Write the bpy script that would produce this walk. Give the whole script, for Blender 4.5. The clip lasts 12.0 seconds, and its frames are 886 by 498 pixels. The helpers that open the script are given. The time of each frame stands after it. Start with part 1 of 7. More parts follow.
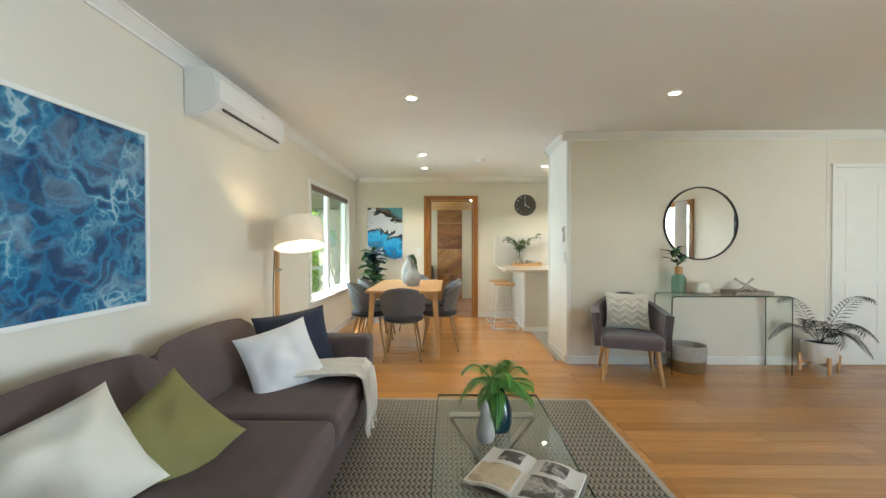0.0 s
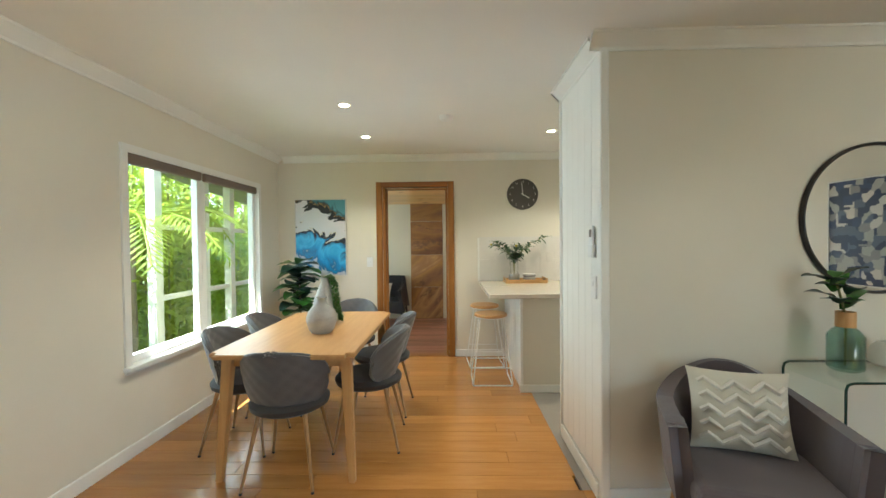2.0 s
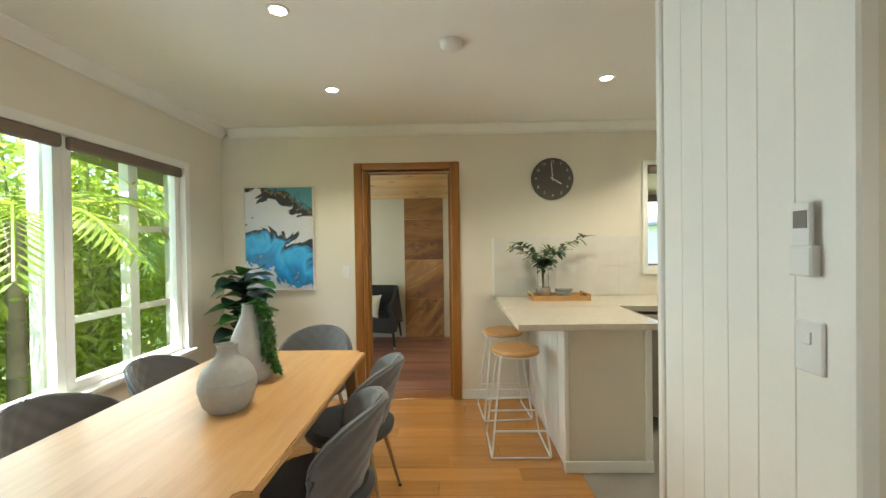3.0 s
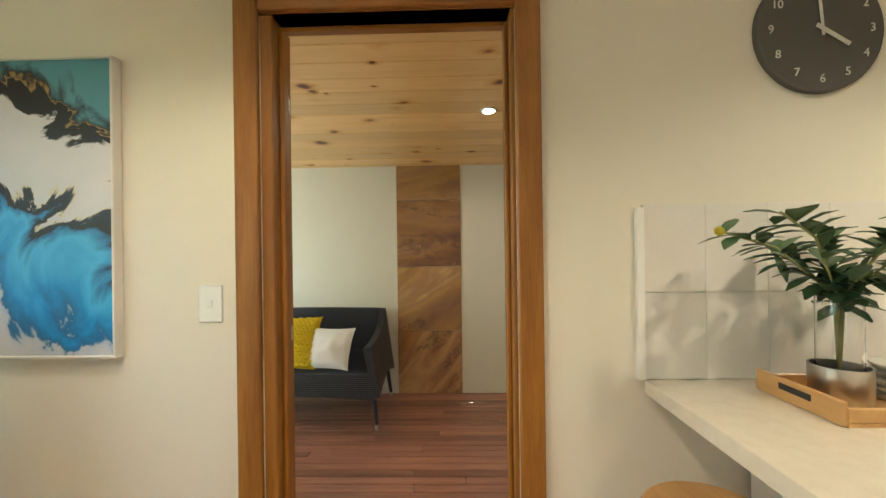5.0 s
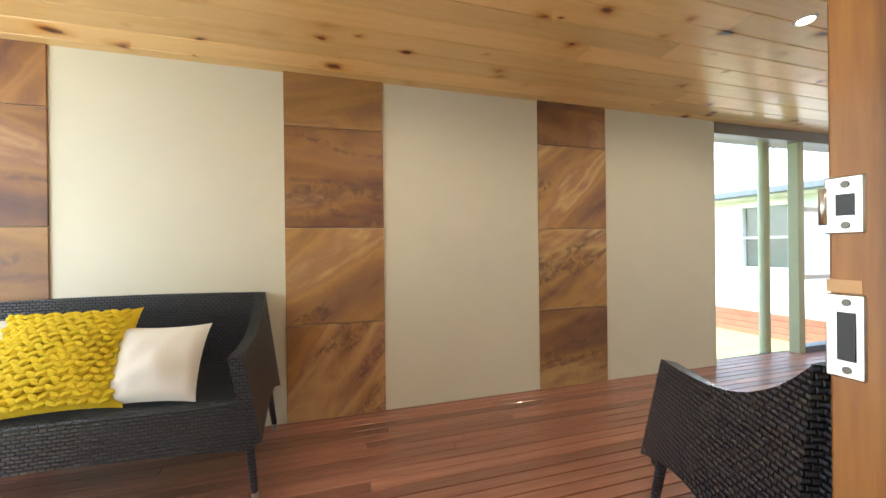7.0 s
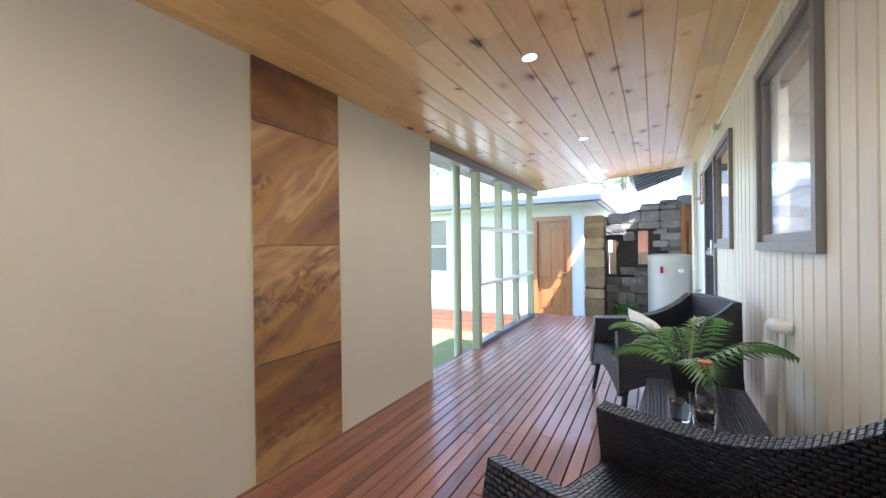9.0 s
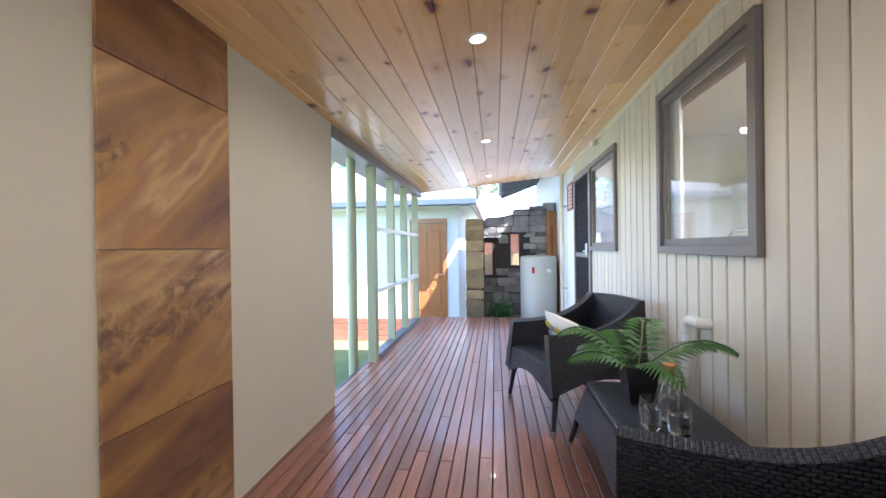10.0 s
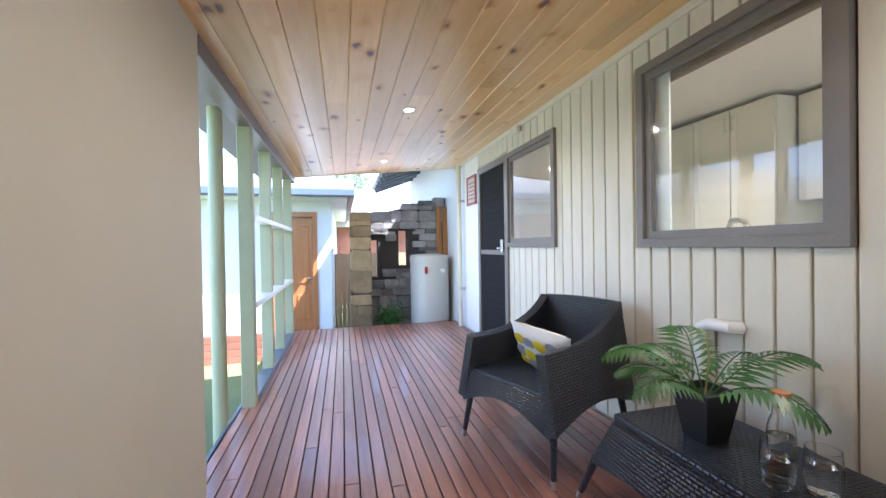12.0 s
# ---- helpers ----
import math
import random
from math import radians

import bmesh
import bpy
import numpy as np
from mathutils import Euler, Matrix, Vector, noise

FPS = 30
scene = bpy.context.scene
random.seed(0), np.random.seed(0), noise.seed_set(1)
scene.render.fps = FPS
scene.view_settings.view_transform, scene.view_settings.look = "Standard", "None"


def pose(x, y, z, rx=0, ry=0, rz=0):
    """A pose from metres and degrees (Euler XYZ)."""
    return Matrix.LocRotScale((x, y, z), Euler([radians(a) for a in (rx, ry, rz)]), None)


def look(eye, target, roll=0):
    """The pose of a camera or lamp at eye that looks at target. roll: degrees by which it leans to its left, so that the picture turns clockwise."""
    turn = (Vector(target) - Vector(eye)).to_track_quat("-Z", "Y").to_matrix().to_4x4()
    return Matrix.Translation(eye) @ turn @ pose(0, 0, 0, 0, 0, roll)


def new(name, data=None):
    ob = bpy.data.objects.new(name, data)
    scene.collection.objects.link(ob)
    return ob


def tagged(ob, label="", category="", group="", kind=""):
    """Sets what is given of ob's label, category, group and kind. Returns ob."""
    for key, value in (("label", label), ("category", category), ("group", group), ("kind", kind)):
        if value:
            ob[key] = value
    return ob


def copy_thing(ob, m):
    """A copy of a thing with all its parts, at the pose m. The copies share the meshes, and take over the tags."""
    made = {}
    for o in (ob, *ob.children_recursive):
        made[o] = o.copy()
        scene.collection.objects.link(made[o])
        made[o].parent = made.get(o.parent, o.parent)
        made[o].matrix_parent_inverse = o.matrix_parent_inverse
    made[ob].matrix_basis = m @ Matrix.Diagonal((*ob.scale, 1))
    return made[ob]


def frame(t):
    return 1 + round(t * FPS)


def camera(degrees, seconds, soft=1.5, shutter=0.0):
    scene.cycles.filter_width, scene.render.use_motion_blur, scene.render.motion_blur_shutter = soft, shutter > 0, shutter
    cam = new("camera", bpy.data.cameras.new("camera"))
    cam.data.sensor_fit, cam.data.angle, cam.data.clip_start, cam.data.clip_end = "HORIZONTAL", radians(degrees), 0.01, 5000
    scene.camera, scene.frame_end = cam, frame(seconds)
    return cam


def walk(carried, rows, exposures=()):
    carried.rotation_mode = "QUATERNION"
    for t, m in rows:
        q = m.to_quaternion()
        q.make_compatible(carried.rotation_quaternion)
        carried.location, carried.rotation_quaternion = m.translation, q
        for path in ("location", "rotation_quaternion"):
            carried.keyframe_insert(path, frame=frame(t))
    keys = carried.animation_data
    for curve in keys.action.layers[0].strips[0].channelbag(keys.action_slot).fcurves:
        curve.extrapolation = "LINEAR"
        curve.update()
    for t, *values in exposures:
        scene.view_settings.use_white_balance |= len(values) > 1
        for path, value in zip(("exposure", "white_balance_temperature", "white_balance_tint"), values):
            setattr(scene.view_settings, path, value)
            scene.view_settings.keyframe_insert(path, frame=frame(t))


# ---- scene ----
cam = camera(97.8, 12.0)
PATH = [
    (0, (0.435, 0.355, 1.250), (0.403, 2.355, 1.227), -0.1),
    (0.5, (0.490, 0.770, 1.260), (0.455, 2.770, 1.232), -0.1),
    (1, (0.630, 1.315, 1.338), (0.585, 3.314, 1.302), -0.4),
    (1.5, (0.782, 1.862, 1.353), (0.730, 3.861, 1.320), -0.45),
    (2, (0.896, 2.400, 1.366), (0.850, 4.399, 1.330), -0.6),
    (2.5, (0.905, 3.000, 1.356), (0.863, 5.000, 1.320), -0.7),
    (3, (0.843, 3.600, 1.358), (0.803, 5.600, 1.337), -0.8),
    (3.5, (0.724, 4.205, 1.360), (0.700, 6.205, 1.354), -0.6),
    (3.7, (0.704, 4.440, 1.344), (0.682, 6.440, 1.352), -0.6),
    (4.5, (0.74, 5.36, 1.325), (0.70, 7.36, 1.32), -0.7),
    (5.3, (0.596, 6.096, 1.247), (0.542, 8.096, 1.251), -0.6),
    (5.5, (0.583, 6.27, 1.201), (0.521, 8.269, 1.197), -0.4),
    (6, (0.52, 6.554, 1.094), (0.561, 8.554, 1.081), -0.6),
    (6.5, (0.412, 6.729, 1.034), (0.696, 8.708, 1.032), -0.6),
    (7, (0.373, 6.888, 1.009), (0.963, 8.799, 1.006), -0.7),
    (7.5, (0.419, 7.083, 0.996), (1.356, 8.849, 0.996), -0.8),
    (7.7, (0.456, 7.146, 0.993), (1.526, 8.836, 0.995), -0.7),
    (9.3, (0.707, 7.787, 1.143), (2.563, 8.533, 1.136), -0.8),
    (9.5, (0.748, 7.898, 1.149), (2.656, 8.498, 1.143), -0.8),
    (10, (0.839, 8.145, 1.133), (2.821, 8.411, 1.126), -0.8),
    (10.5, (0.986, 8.372, 1.141), (2.986, 8.324, 1.13), -0.8),
    (11, (1.15, 8.587, 1.141), (3.125, 8.273, 1.125), -0.9),
    (11.5, (1.345, 8.713, 1.132), (3.288, 8.238, 1.117), -0.9),
    (12, (1.628, 8.719, 1.105), (3.564, 8.217, 1.088), -0.9),
]
walk(cam, [(t, look(eye, target, roll)) for t, eye, target, roll in PATH],
     [(0, 2.70, 5600, 1), (1.0, 2.57, 5600, 0), (3.5, 2.22, 6100, 0), (5.5, 2.53, 6900, 6), (6.0, 2.68, 7600, 8), (6.5, 2.86, 6600, 11), (7.0, 2.94, 6300, 12), (9.5, 2.84, 5500, 16), (12, 2.80, 5450, 18)])

# ---- light ----
YF = 9.31                              # face of the deck's feature wall
SUN = Vector((0.42, 0.72, -1.15))
world = bpy.data.worlds.new("sky")
scene.world = world
world.use_nodes = True
wn = world.node_tree.nodes
sky = wn.new("ShaderNodeTexSky")
sky.sky_type, sky.sun_disc = "NISHITA", False
sky.sun_elevation, sky.sun_rotation = radians(54), radians(210)
world.node_tree.links.new(sky.outputs[0], wn["Background"].inputs[0])
wn["Background"].inputs[1].default_value = 0.15


def lamp(name, kind, m, power, color, size=0.1, size_y=0.0, spot=0.0):
    data = bpy.data.lights.new(name, kind)
    data.energy, data.color = power, color
    if kind == "AREA":
        data.shape, data.size, data.size_y = "RECTANGLE", size, size_y or size
    elif kind == "SUN":
        data.angle = radians(size)
    else:
        data.shadow_soft_size = size
    if kind == "SPOT":
        data.spot_size, data.spot_blend = radians(spot), 0.6
    ob = new(name, data)
    ob.matrix_world = m
    return ob


lamp("sun", "SUN", look((0, 0, 8), Vector((0, 0, 8)) + SUN), 4.6, (1, 0.94, 0.84), 0.5)
DAY = (0.86, 0.93, 1.0)
WARM = (1.0, 0.84, 0.64)
SKY = (0.66, 0.80, 1.0)
door_day = lamp("daylight_glass_door", "AREA", look((5.20, -0.2, 1.1), (0, 0.9, 1.1)), 11.5, (0.95, 0.97, 1.0), 1.5, 1.95)
door_day.data.spread = radians(94)
# added fill from an unseen back opening, narrowed to brighten the console wall's east end
lamp("fill_back_window", "AREA", look((4.4, -1.85, 1.35), (4.5, 4, 1.5)), 1.9, (1.0, 0.95, 0.86), 1.1, 1.4).data.spread = radians(48)
lamp("daylight_dining_window", "AREA", look((-1.27, 5.66, 1.28), (1.66, 4.7, 1.1)), 3.6, (0.90, 0.97, 0.98), 1.6, 1.3).data.spread = radians(105)
lamp("daylight_deck_west", "AREA", look((-1.95, 8.2, 1.05), (2, 8.2, 1.2)), 6.5, DAY, 2.1, 1.9)
lamp("daylight_deck_screen", "AREA", look((5.3, YF + 0.10, 1.0), (4.6, 7.1, 0.9)), 1.4, SKY, 3.0, 1.8)
lamp("daylight_deck_end", "AREA", look((7.05, 8.2, 1.15), (0, 8.2, 1.0)), 1.8, SKY, 2.0, 1.9)

# ---- materials ----


def mat(name, a, b=None, rough=0.6, metal=0.0, scale=8.0, fine=90.0, bump=0.15, stretch=(1, 1, 1), vary=0.0, island=0.0, sheen=0.0, coat=0.0, spec=0.5):
    """A surface that goes from colour a to b by noise at two scales, with fine relief."""
    b = b or tuple(c * 0.86 for c in a)
    m = bpy.data.materials.new(name)
    m.use_nodes = True
    n, l = m.node_tree.nodes, m.node_tree.links
    p = n["Principled BSDF"]
    co = n.new("ShaderNodeTexCoord")
    mp = n.new("ShaderNodeMapping")
    mp.inputs["Scale"].default_value = stretch
    l.new(co.outputs["Object"], mp.inputs[0])
    big, small = n.new("ShaderNodeTexNoise"), n.new("ShaderNodeTexNoise")
    big.inputs["Scale"].default_value, big.inputs["Detail"].default_value = scale, 5
    small.inputs["Scale"].default_value, small.inputs["Detail"].default_value = fine, 3
    vec = mp.outputs[0]
    if vary:
        info = n.new("ShaderNodeObjectInfo")
        add = n.new("ShaderNodeVectorMath")
        add.operation = "MULTIPLY_ADD"
        l.new(info.outputs["Random"], add.inputs[0])
        add.inputs[1].default_value = (37, 53, 71)
        l.new(vec, add.inputs[2])
        vec = add.outputs[0]
    l.new(vec, big.inputs[0])
    l.new(vec, small.inputs[0])
    blend = n.new("ShaderNodeMath")
    blend.operation = "MULTIPLY_ADD"
    l.new(small.outputs[0], blend.inputs[0])
    blend.inputs[1].default_value = 0.5
    l.new(big.outputs[0], blend.inputs[2])
    ramp = n.new("ShaderNodeMapRange")
    ramp.inputs[1].default_value, ramp.inputs[2].default_value = 0.5, 1.0
    l.new(blend.outputs[0], ramp.inputs[0])
    mix = n.new("ShaderNodeMix")
    mix.data_type = "RGBA"
    l.new(ramp.outputs[0], mix.inputs[0])
    mix.inputs[6].default_value, mix.inputs[7].default_value = (*a, 1), (*b, 1)
    col = mix.outputs[2]
    if vary or island:
        rnd = info.outputs["Random"] if vary else None
        if rnd is None:
            geo = n.new("ShaderNodeNewGeometry")
            rnd = geo.outputs["Random Per Island"]
        hsv = n.new("ShaderNodeHueSaturation")
        v = vary or island
        rng = n.new("ShaderNodeMapRange")
        rng.inputs[3].default_value, rng.inputs[4].default_value = 1 - v, 1 + v
        l.new(rnd, rng.inputs[0])
        l.new(rng.outputs[0], hsv.inputs["Value"])
        l.new(col, hsv.inputs["Color"])
        col = hsv.outputs[0]
    l.new(col, p.inputs["Base Color"])
    p.inputs["Roughness"].default_value, p.inputs["Metallic"].default_value = rough, metal
    p.inputs["Sheen Weight"].default_value, p.inputs["Coat Weight"].default_value = sheen, coat
    p.inputs["Specular IOR Level"].default_value = spec
    if bump:
        bp = n.new("ShaderNodeBump")
        bp.inputs["Strength"].default_value, bp.inputs["Distance"].default_value = bump, 0.004
        l.new(blend.outputs[0], bp.inputs["Height"])
        l.new(bp.outputs[0], p.inputs["Normal"])
    return m


def wood(name, a, b, along="x", rough=0.35, vary=0.0, island=0.0, knots=0.0, coat=0.0, k=1.0):
    """Wood whose grain runs along one axis; knots: dark spots."""
    st = {"x": (1.2, 16, 16), "y": (16, 1.2, 16), "z": (16, 16, 1.2)}[along]
    m = mat(name, a, b, rough, 0, 1.6 * k, 9 * k, 0.08, st, vary, island, coat=coat)
    if knots:
        n, l = m.node_tree.nodes, m.node_tree.links
        p = n["Principled BSDF"]
        old = p.inputs["Base Color"].links[0].from_socket
        co, mp = n.new("ShaderNodeTexCoord"), n.new("ShaderNodeMapping")
        mp.inputs["Scale"].default_value = {"x": (0.62, 1, 1), "y": (1, 0.62, 1), "z": (1, 1, 0.62)}[along]
        wob = n.new("ShaderNodeTexNoise")
        wob.inputs["Scale"].default_value, wob.inputs["Detail"].default_value = 14, 4
        add = n.new("ShaderNodeVectorMath")
        add.operation = "MULTIPLY_ADD"
        add.inputs[1].default_value = (0.06, 0.06, 0.06)
        vor = n.new("ShaderNodeTexVoronoi")
        vor.inputs["Scale"].default_value = knots
        l.new(co.outputs["Object"], mp.inputs[0])
        l.new(mp.outputs[0], wob.inputs[0])
        l.new(wob.outputs["Color"], add.inputs[0])
        l.new(mp.outputs[0], add.inputs[2])
        l.new(add.outputs[0], vor.inputs[0])
        r = n.new("ShaderNodeValToRGB")
        r.color_ramp.elements[0].position, r.color_ramp.elements[0].color = 0.06, (0.11, 0.045, 0.02, 1)
        r.color_ramp.elements[1].position, r.color_ramp.elements[1].color = 0.42, (1, 1, 1, 1)
        for q, c in ((0.12, (0.20, 0.075, 0.03)), (0.155, (0.62, 0.38, 0.20)), (0.25, (0.90, 0.80, 0.66))):
            r.color_ramp.elements.new(q).color = (*c, 1)
        # each knot has a size of its own, some none
        sep, size, big = n.new("ShaderNodeSeparateColor"), n.new("ShaderNodeMapRange"), n.new("ShaderNodeMath")
        l.new(vor.outputs["Color"], sep.inputs[0])
        size.inputs[3].default_value, size.inputs[4].default_value = 0.25, 1.1
        l.new(sep.outputs[0], size.inputs[0])
        big.operation = "DIVIDE"
        l.new(vor.outputs["Distance"], big.inputs[0])
        l.new(size.outputs[0], big.inputs[1])
        l.new(big.outputs[0], r.inputs[0])
        mul = n.new("ShaderNodeMix")
        mul.data_type, mul.blend_type = "RGBA", "MULTIPLY"
        mul.inputs[0].default_value = 1
        l.new(old, mul.inputs[6])
        l.new(r.outputs[0], mul.inputs[7])
        l.new(mul.outputs[2], p.inputs["Base Color"])
    return m


def weave(name, a, b, su, sv, rough=0.5, depth=0.004, strength=0.7):
    """Woven strands, laid by the mesh's box-projected UVs in metres: strands su and sv to the metre, over and under."""
    m = bpy.data.materials.new(name)
    m.use_nodes = True
    n, l = m.node_tree.nodes, m.node_tree.links
    p = n["Principled BSDF"]
    co, br = n.new("ShaderNodeTexCoord"), n.new("ShaderNodeTexBrick")
    br.inputs["Scale"].default_value = 1
    br.inputs["Brick Width"].default_value, br.inputs["Row Height"].default_value = 1 / su, 1 / sv
    br.inputs["Mortar Size"].default_value, br.inputs["Mortar Smooth"].default_value = 0.26 / sv, 1.0
    br.inputs["Color1"].default_value, br.inputs["Color2"].default_value = (*a, 1), (*[c * 0.8 for c in a], 1)
    br.inputs["Mortar"].default_value = (*b, 1)
    l.new(co.outputs["UV"], br.inputs[0])
    l.new(br.outputs["Color"], p.inputs["Base Color"])
    inv = n.new("ShaderNodeMath")
    inv.operation, inv.inputs[0].default_value = "SUBTRACT", 1
    l.new(br.outputs["Fac"], inv.inputs[1])
    bp = n.new("ShaderNodeBump")
    bp.inputs["Strength"].default_value, bp.inputs["Distance"].default_value = strength, depth
    l.new(inv.outputs[0], bp.inputs["Height"])
    l.new(bp.outputs[0], p.inputs["Normal"])
    p.inputs["Roughness"].default_value = rough
    return m


def glass(name, tint=(1, 1, 1), gloss=1.45):
    """Clear sheet glass: lets light straight through and mirrors by Fresnel."""
    m = bpy.data.materials.new(name)
    m.use_nodes = True
    n, l = m.node_tree.nodes, m.node_tree.links
    n.remove(n["Principled BSDF"])
    tr, gl, mx, lw = (n.new(k) for k in ("ShaderNodeBsdfTransparent", "ShaderNodeBsdfGlossy", "ShaderNodeMixShader", "ShaderNodeLayerWeight"))
    tr.inputs[0].default_value = (*tint, 1)
    gl.inputs["Roughness"].default_value = 0.01
    lw.inputs[0].default_value = 0.5
    rise, add = n.new("ShaderNodeMath"), n.new("ShaderNodeMath")
    rise.operation, rise.inputs[1].default_value = "POWER", 4.0
    add.operation, add.inputs[1].default_value, add.inputs[2].default_value = "MULTIPLY_ADD", 0.85, ((gloss - 1) / (gloss + 1)) ** 2
    l.new(lw.outputs["Facing"], rise.inputs[0])
    l.new(rise.outputs[0], add.inputs[0])
    l.new(add.outputs[0], mx.inputs[0])
    l.new(tr.outputs[0], mx.inputs[1])
    l.new(gl.outputs[0], mx.inputs[2])
    l.new(mx.outputs[0], n["Material Output"].inputs[0])
    return m


def clear(name, tint, ior):
    """Solid clear glass or water that bends light."""
    m = bpy.data.materials.new(name)
    m.use_nodes = True
    p = m.node_tree.nodes["Principled BSDF"]
    p.inputs["Base Color"].default_value = (*tint, 1)
    p.inputs["Roughness"].default_value = 0.0
    p.inputs["IOR"].default_value = ior
    p.inputs["Transmission Weight"].default_value = 1.0
    return m


def glow(name, color, strength):
    m = bpy.data.materials.new(name)
    m.use_nodes = True
    p = m.node_tree.nodes["Principled BSDF"]
    p.inputs["Base Color"].default_value = (*color, 1)
    p.inputs["Emission Color"].default_value = (*color, 1)
    p.inputs["Emission Strength"].default_value = strength
    return m


def pour(name, stops, scale=2.2, twist=1.6, detail=5, seed=0.0, rough=0.4, lean=0.0, stretch=1.0, rise=0.0, grit=0.5):
    """Poured paint or veined stone: warped noise through a ramp of (position, colour)."""
    m = bpy.data.materials.new(name)
    m.use_nodes = True
    n, l = m.node_tree.nodes, m.node_tree.links
    p = n["Principled BSDF"]
    co, info = n.new("ShaderNodeTexCoord"), n.new("ShaderNodeObjectInfo")
    off = n.new("ShaderNodeVectorMath")
    off.operation, off.inputs[1].default_value = "MULTIPLY_ADD", (29, 17, 43)
    l.new(info.outputs["Random"], off.inputs[0])
    l.new(co.outputs["Object"], off.inputs[2])
    mp = n.new("ShaderNodeMapping")
    mp.inputs["Location"].default_value = (seed, seed * 2, seed * 3)
    mp.inputs["Rotation"].default_value = (0, radians(lean), 0)
    mp.inputs["Scale"].default_value = (1, 1, stretch)
    l.new(off.outputs[0], mp.inputs[0])
    nz = n.new("ShaderNodeTexNoise")
    nz.inputs["Scale"].default_value, nz.inputs["Detail"].default_value, nz.inputs["Distortion"].default_value = scale, detail, twist
    l.new(mp.outputs[0], nz.inputs[0])
    r = n.new("ShaderNodeValToRGB")
    e = r.color_ramp.elements
    stops = [(q + 0.40 * rise, c) for q, c in stops]
    e[0].position, e[0].color = stops[0][0], (*stops[0][1], 1)
    e[1].position, e[1].color = stops[-1][0], (*stops[-1][1], 1)
    for pos, c in stops[1:-1]:
        e.new(pos).color = (*c, 1)
    nz.inputs["Roughness"].default_value = grit
    val = nz.outputs[0]
    if rise:
        sep, up = n.new("ShaderNodeSeparateXYZ"), n.new("ShaderNodeMath")
        up.operation, up.inputs[1].default_value = "MULTIPLY_ADD", rise
        l.new(co.outputs["Object"], sep.inputs[0])
        l.new(sep.outputs[2], up.inputs[0])
        l.new(nz.outputs[0], up.inputs[2])
        val = up.outputs[0]
    l.new(val, r.inputs[0])
    l.new(r.outputs[0], p.inputs["Base Color"])
    p.inputs["Roughness"].default_value = rough
    bp = n.new("ShaderNodeBump")
    bp.inputs["Strength"].default_value, bp.inputs["Distance"].default_value = 0.12, 0.004
    l.new(nz.outputs[0], bp.inputs["Height"])
    l.new(bp.outputs[0], p.inputs["Normal"])
    return m


def chain(n, l, kind, op, *ins):
    """A maths node of one operation on values or sockets."""
    q = n.new(kind)
    q.operation = op
    for k, v in enumerate(ins):
        if isinstance(v, (int, float, tuple)):
            q.inputs[k].default_value = v
        else:
            l.new(v, q.inputs[k])
    return q.outputs[0]


def ramp_of(n, l, value, stops):
    r = n.new("ShaderNodeValToRGB")
    e = r.color_ramp.elements
    e[0].position, e[0].color = stops[0][0], (*stops[0][1], 1)
    e[1].position, e[1].color = stops[-1][0], (*stops[-1][1], 1)
    for q, c in stops[1:-1]:
        e.new(q).color = (*c, 1)
    l.new(value, r.inputs[0])
    return r.outputs[0]


def noise_of(n, l, vec, scale, detail=5, rough=0.5, twist=0.0):
    q = n.new("ShaderNodeTexNoise")
    q.inputs["Scale"].default_value, q.inputs["Detail"].default_value = scale, detail
    q.inputs["Roughness"].default_value, q.inputs["Distortion"].default_value = rough, twist
    l.new(vec, q.inputs[0])
    return q.outputs[0]


def mixed(n, l, fac, a, b, blend="MIX"):
    m = n.new("ShaderNodeMix")
    m.data_type, m.blend_type = "RGBA", blend
    for k, v in ((0, fac), (6, a), (7, b)):
        if isinstance(v, (int, float)):
            m.inputs[k].default_value = v
        elif isinstance(v, tuple):
            m.inputs[k].default_value = (*v, 1)
        else:
            l.new(v, m.inputs[k])
    return m.outputs[2]


